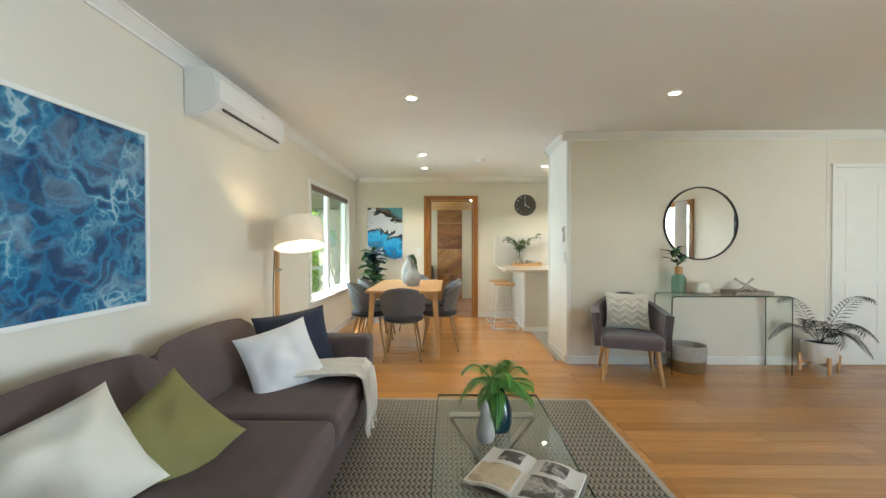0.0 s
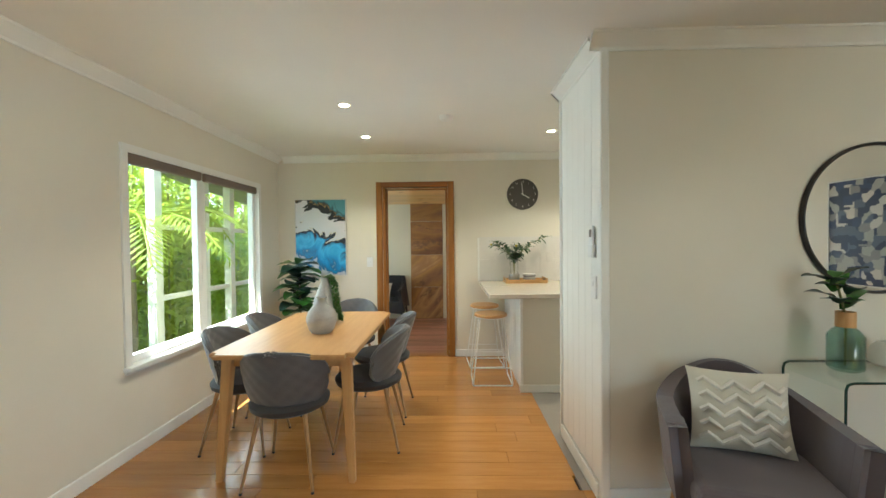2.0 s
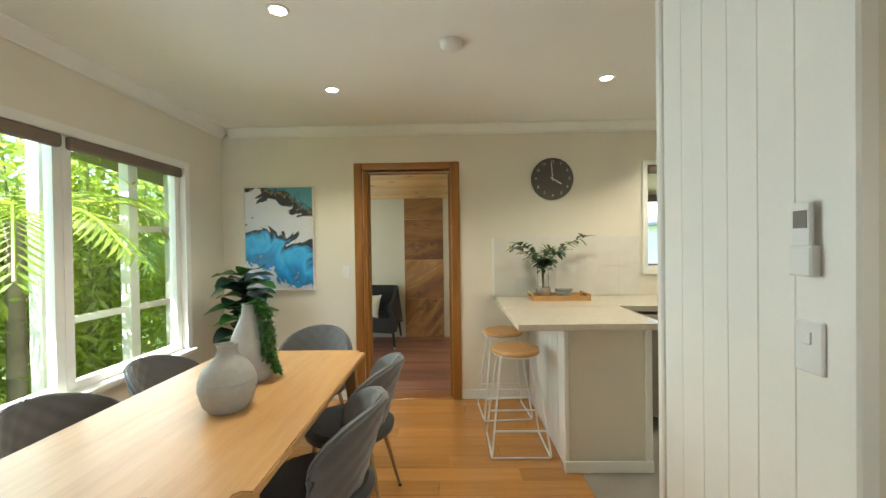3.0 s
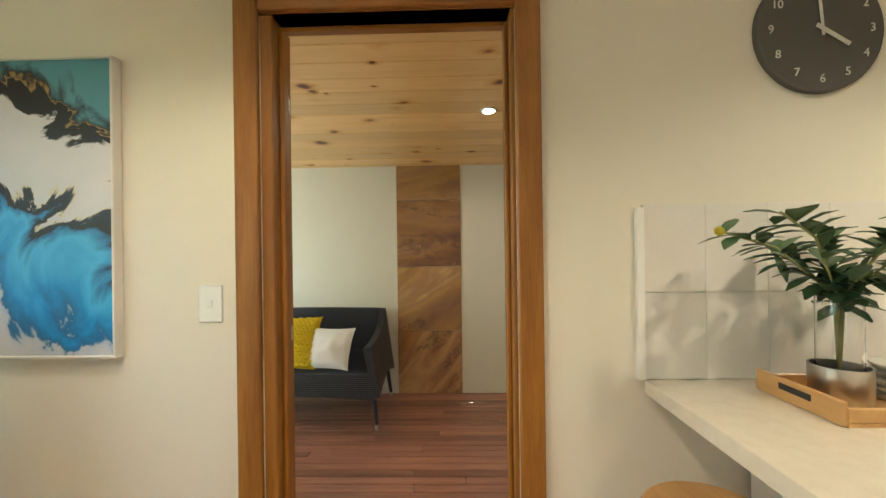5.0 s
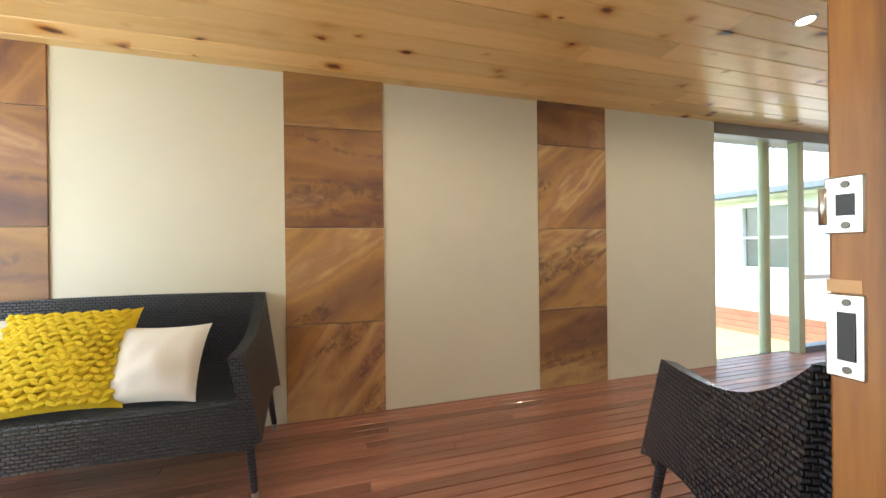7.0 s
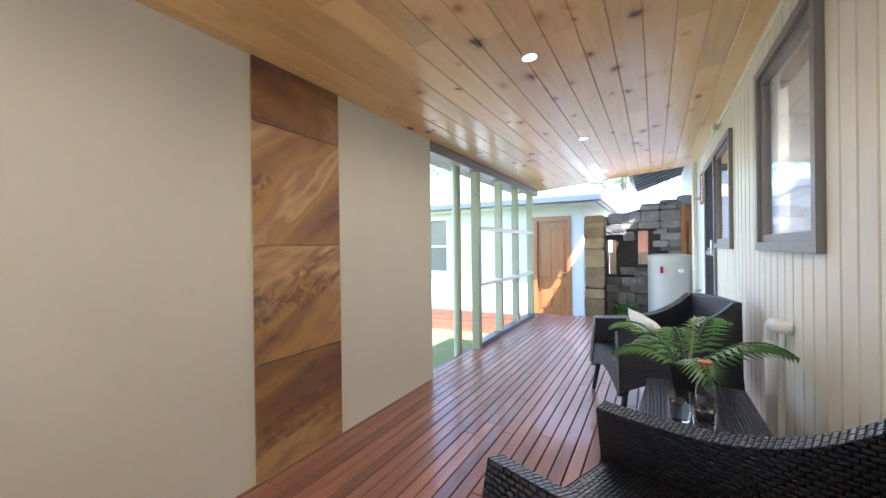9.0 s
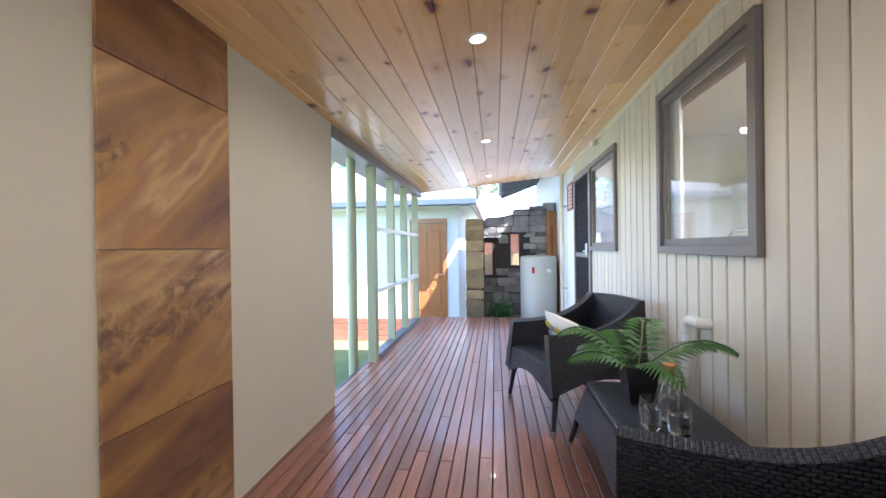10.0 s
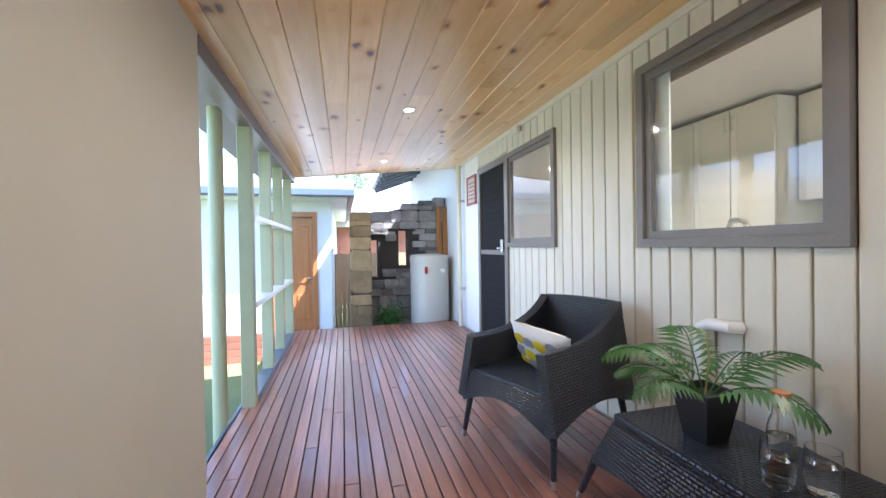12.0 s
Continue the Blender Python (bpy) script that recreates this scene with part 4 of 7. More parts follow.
# hot-water tank, boards, pipe
tank = thing("hot_water_tank", pose(7.45, 7.43, -0.9), "grey cylindrical hot-water tank beside the deck", "water tank")
part("body", lathe(bmesh.new(), [(0.0, 0.02), (0.285, 0.02), (0.295, 0.05), (0.295, 1.83), (0.28, 1.865), (0.2, 1.88), (0.0, 1.885)], 40), M_TANK, tank)
part("base", lathe(bmesh.new(), [(0.0, 0.0), (0.27, 0.0), (0.27, 0.03)], 32), M_BLACK, tank)
part("valve", rod(bmesh.new(), (-0.26, -0.12, 1.64), (-0.32, -0.14, 1.64), 0.03), M_WHITE, tank)
part("badge", B(-0.293, 0.09, 1.6, -0.26, 0.13, 1.7), mat("red_badge", (0.4, 0.03, 0.03)), tank)
board = thing("leaning_board", pose(7.55, 7.14, -0.9), "brown timber boards leaning on the stone wall", "timber")
for k in range(2):
    part("plank", B(-0.03 + 0.0, k * 0.10 - 0.05, 0, 0.0, k * 0.10 + 0.03, 2.62 + 0.02 * k, bev=0.003), M_FRAME, board, m=pose(0, 0, 0, 0, 2.2, 0))
pipe = thing("downpipe", pose(6.72, YE + 0.07, 0), "cream downpipe at the deck's corner", "pipe")
part("tube", rod(bmesh.new(), (0, 0, -0.1), (0, 0, 2.2), 0.032), M_CLAD, pipe)
for z in (0.5, 1.7):
    part("bracket", B(-0.04, -0.06, z, 0.04, 0.02, z + 0.03), M_METAL, pipe)
structure("wall_house_end", B(6.6, YE - 0.1, -0.9, 11, YE + 0.0, 2.75), M_HOUSE, "white end wall of the house past the deck")
eave = structure("eave", B(7.15, YE - 0.6, 2.74, 11, YE + 0.01, 2.78), M_TILES, "house eave past the deck")
for k in range(8):
    part("rafter", B(-0.025, -0.2, -0.06, 0.025, 0.95, 0.06), M_GUTTER, eave, "exposed painted rafter tail", m=pose(7.5 + k * 0.45, YE, 2.72, -20, 0, 0))
part("eave_sheet", B(0.0, -0.2, 0.062, 3.8, 1.0, 0.09), M_HOUSE, eave, m=pose(7.2, YE, 2.72, -20, 0, 0))
bush = thing("garden_bush", pose(7.5, 8.05, -0.9), "small green bush at the foot of the stone wall", "bush")
bm = bmesh.new()
tube(bm, [(0, 0, 0), (0, 0.02, 0.7)], 0.01, 5)
part("stem", bm, M_CULM, bush)
bm = bmesh.new()
leaf_cloud(bm, r, 500, lambda r: Vector((r.gauss(-0.08, 0.06), r.gauss(0, 0.09), r.gauss(0.95, 0.1))), 0.09)
part("leaves", bm, M_PALM, bush)

# ---- on the house wall ----
M_MESH = mat("black_screen_mesh", (0.02, 0.02, 0.022), (0.014, 0.014, 0.016), 0.85, spec=0.2, scale=60)
sd = structure("door_2", wall_y(bmesh.new(), YE - 0.03, YE + 0.03, 5.22, 6.08, 0.0, 2.02, [(5.29, 6.01, 0.06, 1.95)]), M_GREY, "closed dark security screen door")
part("mesh", B(5.29, YE - 0.005, 0.06, 6.01, YE + 0.008, 1.95), M_MESH, sd)
for k in range(26):
    part("slat", B(5.29, YE + 0.006, 0.09 + k * 0.072, 6.01, YE + 0.014, 0.125 + k * 0.072, bev=0.003), M_MESH, sd)
part("midrail", B(5.29, YE - 0.02, 1.0, 6.01, YE + 0.025, 1.05), M_GREY, sd)
part("handle", B(5.31, YE + 0.03, 1.02, 5.36, YE + 0.05, 1.16, bev=0.006), M_METAL, sd)
part("leg", B(5.33, YE + 0.05, 1.06, 5.42, YE + 0.065, 1.08, bev=0.004), M_METAL, sd)
structure("trim_screen_door", B(6.09, YE - 0.01, 0.0, 6.62, YE + 0.012, 2.2), M_WHITE, "white painted panel beside the screen door")
sign = thing("wall_notice", pose(6.33, YE + 0.02, 1.62), "red-framed notice fixed beside the screen door", "sign")
part("frame", wall_y(bmesh.new(), -0.008, 0.012, -0.17, 0.17, 0, 0.37, [(-0.14, 0.14, 0.03, 0.34)]), mat("red_brown_frame", (0.32, 0.08, 0.05), rough=0.5), sign)
part("face", B(-0.14, -0.008, 0.03, 0.14, 0.004, 0.34), mat("pale_notice", (0.6, 0.5, 0.45)), sign)
for k in range(5):
    part("text_bar", B(-0.11, 0.003, 0.07 + k * 0.05, 0.11 - 0.03 * (k % 2), 0.006, 0.085 + k * 0.05), mat("notice_ink", (0.3, 0.1, 0.08)), sign)
floodl = thing("eave_sensor", pose(4.95, YE + 0.02, 2.175), "small cream sensor box under the pine ceiling", "sensor")
part("body", B(-0.05, 0, -0.03, 0.05, 0.05, 0.03, bev=0.008), M_CLAD, floodl)
elbow = thing("waste_pipe", pose(3.04, YE + 0.01, 0.0), "white plastic waste pipe on the cladding", "pipe")
part("tube", tube(bmesh.new(), [(0, 0.045, -0.05), (0, 0.045, 0.66), (-0.01, 0.045, 0.72), (-0.05, 0.045, 0.74), (-0.14, 0.045, 0.74), (-0.15, 0.0, 0.74)], 0.028, 12), M_WHITE, elbow)

# downlights


def downlight(x, y, z, power, tilt=0.0, color=WARM, spread=125):
    d = thing("downlight", pose(x, y, z, tilt), "small round lit ceiling downlight", "downlight", "ceiling downlights")
    part("trim_ring", lathe(bmesh.new(), [(0.034, -0.001), (0.036, -0.007), (0.047, -0.006), (0.05, 0.0), (0.05, 0.004)], 24), M_WHITE, d)
    part("lens", lathe(bmesh.new(), [(0.0, -0.003), (0.034, -0.003), (0.034, 0.002)], 20), M_BULB, d, "glowing warm lens")
    lamp("downlight_beam", "SPOT", look((x, y, z - 0.02), (x, y, 0)), power, color, 0.03, spot=spread)


for x, y in ((0.14, 3.39), (2.15, 3.33), (0.10, 5.29), (0.07, 6.16), (1.84, 6.07), (2.9, 6.5), (4.4, 6.0)):
    downlight(x, y, ZC, 11 if x > 2.5 else 3 if y < 4 else 9)
for x in (0.89, 2.72, 4.54, 6.36):
    downlight(x, 8.215, deck_ceiling_z(8.215), 3.2, -5.1, spread=168)

# ---- deck furniture ----
# black strands, with the sky's bluish sheen put into their colour
M_WICKER = weave("black_wicker_sky_sheen", (0.054, 0.060, 0.080), (0.006, 0.006, 0.009), 40, 74, 0.30, 0.016, 1.0)


def wicker_seat(name, m, w, d, back, label, category, group):
    """A wicker armchair or sofa facing +y, its base centre at the origin: body, side panels, back, seat, four legs."""
    s = thing(name, m, label, category, group)
    hw, hd = w / 2, d / 2

    def arm_top(t):
        return 0.59 + (back - 0.59) * (1 - t) ** 3.6

    for sx in (-1, 1):
        def side(u, v, sx=sx):
            y = -hd + u * d
            low = 0.235 + 0.08 * math.sin(math.pi * u)
            z = low + v * (arm_top(u) - low)
            return Vector((sx * (hw - 0.01 - 0.07 * v), y * (1 + 0.04 * (1 - v)), z))
        part("arm", shell(bmesh.new(), side, 14, 8, 0.055), M_WICKER, s)

    def rear(u, v):
        return Vector(((u - 0.5) * (w - 0.04 - 0.12 * v), -hd - 0.02 - 0.03 * v + 0.02, 0.24 + v * (back - 0.24 + 0.01 * math.sin(math.pi * u))))
    part("backrest", shell(bmesh.new(), rear, 10, 8, 0.05), M_WICKER, s)
    part("seat", B(-hw + 0.05, -hd + 0.02, 0.355, hw - 0.05, hd - 0.015, 0.405, bev=0.018, seg=2), M_WICKER, s)

    def apron(u, v):
        low = 0.21 + (0.035 if w > 1 else 0.09) * math.sin(math.pi * u)
        return Vector(((u - 0.5) * (w - 0.04), hd - 0.025 + 0.012 * (1 - v), low + v * (0.395 - low)))
    part("apron", shell(bmesh.new(), apron, 16, 4, 0.045), M_WICKER, s)
    for sx in (-1, 1):
        for sy in (-1, 1):
            top = (sx * (hw - 0.04), sy * (hd - 0.04), 0.26)
            foot = (sx * (hw - 0.015), sy * (hd - 0.005), 0.035)
            leg = part("leg", rod(bmesh.new(), top, foot, 0.019, 0.014), M_WICKER, s)
            part("foot", rod(bmesh.new(), foot, (foot[0] + sx * 0.003, foot[1] + sy * 0.004, 0.0), 0.0145, 0.013), M_METAL, leg, "metal foot cap")
    return s


wicker_seat("wicker_sofa", pose(-0.60, 8.93, 0, 0, 0, 180), 1.42, 0.66, 0.775, "black woven wicker sofa on the timber deck", "sofa", "")
ch = wicker_seat("wicker_armchair", pose(3.60, 7.63, 0, 0, 0, 21.7), 0.66, 0.66, 0.77, "black woven wicker armchair on the deck", "armchair", "wicker armchairs")
copy_thing(ch, pose(1.67, 7.59, 0, 0, 0, -23))
wt = thing("wicker_table", pose(2.60, 7.465, 0), "black woven wicker low table on the deck", "table")
part("tabletop", B(-0.365, -0.21, 0.375, 0.365, 0.21, 0.42, bev=0.012, seg=2), M_WICKER, wt)
for sy in (-1, 1):
    part("long_apron", shell(bmesh.new(), lambda u, v, sy=sy: Vector(((u - 0.5) * (0.72 + 0.18 * (1 - v)), sy * (0.20 + 0.045 * (1 - v)), 0.18 + 0.05 * math.sin(math.pi * u) + v * (0.20 - 0.05 * math.sin(math.pi * u)))), 12, 3, 0.03), M_WICKER, wt)
for sx in (-1, 1):
    part("short_apron", shell(bmesh.new(), lambda u, v, sx=sx: Vector((sx * (0.355 + 0.09 * (1 - v)), (u - 0.5) * (0.39 + 0.09 * (1 - v)), 0.18 + 0.04 * math.sin(math.pi * u) + v * (0.20 - 0.04 * math.sin(math.pi * u)))), 8, 3, 0.03), M_WICKER, wt)
    for sy in (-1, 1):
        leg = part("leg", rod(bmesh.new(), (sx * 0.44, sy * 0.235, 0.2), (sx * 0.50, sy * 0.27, 0.03), 0.018, 0.013), M_WICKER, wt)
        part("foot", rod(bmesh.new(), (sx * 0.50, sy * 0.27, 0.03), (sx * 0.508, sy * 0.275, 0.0), 0.0135), M_METAL, leg, "metal foot cap")

M_CUSHW = mat("white_cotton", (0.78, 0.76, 0.73), (0.72, 0.70, 0.67), 0.85, scale=6, fine=300, bump=0.25, sheen=0.2)
M_CUSHY = mat("yellow_knit", (0.72, 0.55, 0.02), (0.62, 0.45, 0.015), 0.9, scale=8, fine=120, bump=0.5)
M_CUSHP = mat("pattern_cotton", (0.74, 0.73, 0.70), (0.70, 0.69, 0.66), 0.85, scale=8, fine=300)


def cushion(name, m, w, h, t, material, label, seed=0, knit=False):
    c = thing(name, m, label, "cushion")
    part("cover", pillow(bmesh.new(), w, h, t, 18, seed), material, c)
    if knit:
        base = None
        for j in range(15):
            for i in range(13):
                u, v = -0.9 + 1.8 * (i + 0.5 * (j % 2)) / 13, -0.9 + 1.8 * j / 14
                fat = max(0, (1 - u * u) * (1 - v * v)) ** 0.55 * t * 0.6 * 1.05
                p = pose(u * w / 2 * (1 - 0.085 * (1 - v * v) ** 0.8), -fat - 0.001, v * h / 2 * (1 - 0.085 * (1 - u * u) ** 0.8) + h / 2, 0, 25 if i % 2 else -25, 0)
                if base is None:
                    bm = bmesh.new()
                    bmesh.ops.create_icosphere(bm, subdivisions=1, radius=1)
                    bmesh.ops.scale(bm, vec=(0.024, 0.013, 0.014), verts=bm.verts)
                    for f in bm.faces:
                        f.smooth = True
                    base = part("knit_loop", bm, material, c, m=p).data
                else:
                    same("knit_loop", base, c, p)
    return c


cushion("cushion", pose(-0.85, 8.70, 0.408, -36, 0, 4), 0.42, 0.42, 0.15, M_CUSHW, "plain white square cushion on the wicker sofa", 1)
cushion("cushion", pose(-0.60, 8.665, 0.408, -34, 0, 4), 0.45, 0.43, 0.15, M_CUSHY, "bright yellow chunky-knit cushion on the wicker sofa", 2, True)
cushion("cushion", pose(-0.31, 8.68, 0.408, -30, 0, -8), 0.38, 0.33, 0.13, M_CUSHW, "small off-white cushion on the wicker sofa", 3)
pc = cushion("cushion", pose(3.57, 7.60, 0.402, 30, 6, 204), 0.40, 0.30, 0.12, M_CUSHP, "white cushion with yellow and grey ovals on the armchair", 4)
for i, (u, v) in enumerate([(a, b) for a in (-0.6, -0.2, 0.2, 0.6) for b in (-0.5, 0.0, 0.5)]):
    bm = bmesh.new()
    lathe(bm, [(0.0, 0.004), (0.034, 0.003), (0.038, 0.0)], 14)
    fat = ((1 - u * u) * (1 - v * v)) ** 0.55 * 0.072 * 1.05
    part("printed_oval", bm, M_CUSHY if i % 2 == 0 else mat("grey_print", (0.33, 0.32, 0.36)), pc, m=pose(u * 0.17, -fat - 0.003, v * 0.15 + 0.16, 90, 0, 0))




def frond(bm, base, yaw, length, rise, droop, leaf, n=16, width=0.018):
    """One feathered leaf: a bent stalk with narrow leaflets on both sides."""
    base = Vector(base)
    d = Vector((math.cos(yaw), math.sin(yaw), 0))
    side = Vector((-d.y, d.x, 0))
    pts = [base + d * length * t + Vector((0, 0, rise * math.sin(t * 1.9) - droop * t * t)) for t in [k / n for k in range(n + 1)]]
    tube(bm, pts[::2] if n % 2 == 0 else pts, 0.0028, 4)
    for k in range(3, n + 1):
        t = k / n
        ln = leaf * math.sin(math.pi * min(1, 0.18 + t * 0.80)) ** 0.7
        ax = (pts[k] - pts[k - 1]).normalized()
        for s in (-1, 1):
            q = (side * s + ax * 0.75 + Vector((0, 0, -0.25))).normalized()
            p = pts[k]
            w = ax * width
            tip = p + q * ln
            a, b, c, e = bm.verts.new(p - w * 0.3), bm.verts.new(p + q * ln * 0.45 - w + Vector((0, 0, 0.004))), bm.verts.new(tip + Vector((0, 0, -0.02))), bm.verts.new(p + q * ln * 0.45 + w)
            bm.faces.new((a, b, c, e))
    return bm


dp = thing("potted_palm", pose(2.70, 7.507, 0.42), "green palm in a black square pot on the table", "plant")
bm = bmesh.new()
vs = []
for z, a in ((0, 0.046), (0.0, 0.046), (0.175, 0.073), (0.175, 0.066), (0.15, 0.06)):
    vs.append([bm.verts.new((x * a, y * a, z)) for x, y in ((-1, -1), (1, -1), (1, 1), (-1, 1))])
for a, b in zip(vs[1:], vs[2:]):
    for k in range(4):
        bm.faces.new((a[k], a[(k + 1) % 4], b[(k + 1) % 4], b[k]))
bm.faces.new(vs[1][::-1])
bm.faces.new(vs[-1])
part("pot", bm, M_BLACK, dp)
for yaw, ln, rise, droop in ((3.3, 0.32, 0.15, 0.09), (1.6, 0.30, 0.13, 0.06), (0.9, 0.28, 0.14, 0.06), (-0.5, 0.30, 0.24, 0.04), (-1.3, 0.38, 0.15, 0.04), (-1.9, 0.36, 0.20, 0.05), (0.2, 0.26, 0.18, 0.04), (1.25, 0.34, 0.22, 0.05)):
    part("frond", frond(bmesh.new(), (0, 0, 0.13), yaw, ln, rise, droop, 0.125, 17, 0.0115), M_PALM, dp)
part("stem", tube(bmesh.new(), [(0, 0, 0.14), (0.0, -0.02, 0.28), (0.02, -0.03, 0.36), (0.05, -0.03, 0.37)], 0.004, 6), M_CULM, dp)

M_CLEAR = clear("drinking_glass", (0.98, 0.99, 0.99), 1.45)
M_WATER = clear("water", (0.96, 0.985, 0.99), 1.33)
M_CORK = mat("cork", (0.42, 0.2, 0.07), rough=0.8)
for x, y in ((2.437, 7.552), (2.378, 7.473)):
    g = thing("drinking_glass", pose(x, y, 0.42), "clear glass tumbler half full of water", "glass", "glasses on the deck table")
    part("wall", lathe(bmesh.new(), [(0.0, 0.004), (0.033, 0.004), (0.036, 0.014), (0.040, 0.07), (0.037, 0.120), (0.0385, 0.120), (0.042, 0.07), (0.038, 0.009), (0.031, 0.0), (0.0, 0.0)], 28), M_CLEAR, g)
    part("water", lathe(bmesh.new(), [(0.0, 0.007), (0.032, 0.009), (0.0375, 0.07), (0.0375, 0.082), (0.0, 0.082)], 24), M_WATER, g)
bt = thing("water_bottle", pose(2.489, 7.462, 0.42), "clear glass carafe with cork, part full", "bottle")
part("body", lathe(bmesh.new(), [(0, 0), (0.0336, 0), (0.03591, 0.01109), (0.03591, 0.1109), (0.03092, 0.1441), (0.02194, 0.1663), (0.02095, 0.1996), (0.02394, 0.2051), (0.02245, 0.2062), (0.01895, 0.1996), (0.01995, 0.1663), (0.02893, 0.1441), (0.03392, 0.1109), (0.03392, 0.01331), (0, 0.00887)], 28), M_CLEAR, bt)
part("water", lathe(bmesh.new(), [(0, 0.01109), (0.03292, 0.01441), (0.03292, 0.1053), (0, 0.1053)], 24), M_WATER, bt)
part("stopper", lathe(bmesh.new(), [(0, 0.1885), (0.01795, 0.1885), (0.02194, 0.2073), (0.02494, 0.2107), (0.02494, 0.235), (0, 0.2373)], 20), M_CORK, bt, "cork stopper")

# door ironware on the cedar frame
M_SCREW = mat("dull_screw", (0.16, 0.15, 0.13), rough=0.45, metal=1, scale=30)
for nm, z0, z1 in (("latch_plate", 1.018, 1.072), ("lock_plate", 0.883, 0.962)):
    st = part(nm, B(0.836, YN + 0.107, z0, 0.841, YN + 0.137, z1, bev=0.0015), M_METAL, door_frame, "steel strike plate")
    part("slot", B(0.8345, YN + 0.114, z0 + 0.017, 0.8375, YN + 0.127, z1 - 0.017), M_BLACK, st)
    for z in (z0 + 0.008, z1 - 0.008):
        part("screw", rod(bmesh.new(), (0.8352, YN + 0.1205, z), (0.838, YN + 0.1205, z), 0.0035, seg=10), M_SCREW, st)
part("lip", rod(bmesh.new(), (0.8375, YN + 0.1375, 1.027), (0.8375, YN + 0.1375, 1.062), 0.004, seg=8), M_METAL, door_frame)
part("patch", B(0.8372, YN + 0.110, 0.963, 0.841, YN + 0.136, 0.975), M_OAK, door_frame, "pale timber patch over the lock plate")
for z in (0.26, 1.022, 1.78):
    hg = part("hinge", rod(bmesh.new(), (0.117, YN + 0.087, z - 0.022), (0.117, YN + 0.087, z + 0.022), 0.0075), M_METAL, door_frame, "worn steel butt hinge")
    for a, b in ((z - 0.047, z - 0.0235), (z + 0.0235, z + 0.047)):
        part("knuckle", rod(bmesh.new(), (0.117, YN + 0.087, a), (0.117, YN + 0.087, b), 0.0085), M_SCREW, hg, "dark worn knuckle")
    part("leaf", B(0.1115, YN + 0.090, z - 0.025, 0.1145, YN + 0.123, z + 0.025, bev=0.001), M_METAL, hg)
    for dy, dz in ((0.108, 0.017), (0.113, 0.0), (0.108, -0.017)):
        part("screw", rod(bmesh.new(), (0.114, YN + dy, z + dz), (0.1152, YN + dy, z + dz), 0.0035, seg=10), M_SCREW, hg)

# ---- living room ----
M_SOFA = mat("taupe_fabric", (0.112, 0.078, 0.074), (0.076, 0.053, 0.052), 0.9, scale=5, fine=350, bump=0.5, sheen=0.1)
M_OLIVE = mat("olive_cotton", (0.235, 0.215, 0.075), (0.19, 0.17, 0.055), 0.85, scale=5, fine=300, bump=0.25)
M_NAVY = mat("navy_velvet", (0.012, 0.022, 0.055), (0.008, 0.015, 0.04), 0.75, scale=6, fine=200, sheen=0.08)
M_CREAM = mat("cream_cotton", (0.72, 0.69, 0.60), (0.67, 0.64, 0.55), 0.9, scale=4, fine=260, bump=0.25)
M_SNOW = mat("white_linen", (0.78, 0.78, 0.78), (0.72, 0.72, 0.73), 0.9, scale=5, fine=320, bump=0.3)
M_KNIT = mat("cream_knit", (0.82, 0.79, 0.73), (0.72, 0.69, 0.62), 0.95, scale=30, fine=180, bump=0.5)
M_LILAC = mat("mauve_grey_felt", (0.135, 0.112, 0.125), (0.11, 0.09, 0.102), 0.9, scale=6, fine=300, bump=0.3, sheen=0.3)
M_VELVET = mat("grey_velvet", (0.115, 0.113, 0.118), (0.075, 0.073, 0.078), 0.6, scale=4, fine=160, bump=0.2, sheen=0.4)
M_SEATV = mat("charcoal_velvet", (0.035, 0.035, 0.04), (0.022, 0.022, 0.026), 0.65, scale=4, fine=160, sheen=0.15)
M_BRASSY = wood("gold_wood_print_leg", (0.42, 0.25, 0.10), (0.33, 0.18, 0.07), "z", 0.35)
M_CERAM = mat("matt_grey_ceramic", (0.43, 0.425, 0.41), (0.34, 0.335, 0.325), 0.75, scale=10, fine=60, bump=0.5)
M_CERAMW = mat("white_ceramic", (0.74, 0.72, 0.68), (0.68, 0.66, 0.62), 0.4, scale=8)
M_TGLASS = glass("green_sheet_glass", (0.93, 0.97, 0.945), 1.5)
M_EDGE = mat("dark_glass_edge", (0.03, 0.075, 0.06), (0.02, 0.055, 0.045), 0.15, bump=0)
M_MIRROR = mat("mirror_silver", (0.90, 0.91, 0.90), (0.90, 0.91, 0.90), 0.015, 1, bump=0)
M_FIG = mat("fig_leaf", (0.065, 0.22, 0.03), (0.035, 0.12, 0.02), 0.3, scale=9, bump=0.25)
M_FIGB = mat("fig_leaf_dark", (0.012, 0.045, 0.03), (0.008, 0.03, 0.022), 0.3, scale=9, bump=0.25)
M_FERN = mat("fern_leaf", (0.095, 0.27, 0.028), (0.05, 0.16, 0.016), 0.5, scale=9, bump=0)
M_PURP = mat("dark_palm_leaf", (0.022, 0.024, 0.022), (0.014, 0.015, 0.015), 0.75, spec=0.2, scale=6, bump=0)
M_LEAFG = mat("eucalyptus_leaf", (0.075, 0.15, 0.06), (0.05, 0.10, 0.045), 0.5, scale=9, bump=0)
M_YEL = mat("yellow_blossom", (0.55, 0.45, 0.04), rough=0.8)
M_SOIL = mat("dark_soil", (0.03, 0.022, 0.016), rough=0.95)
M_PAPER = mat("paper", (0.72, 0.70, 0.66), (0.68, 0.66, 0.62), 0.6, scale=20, bump=0.02)
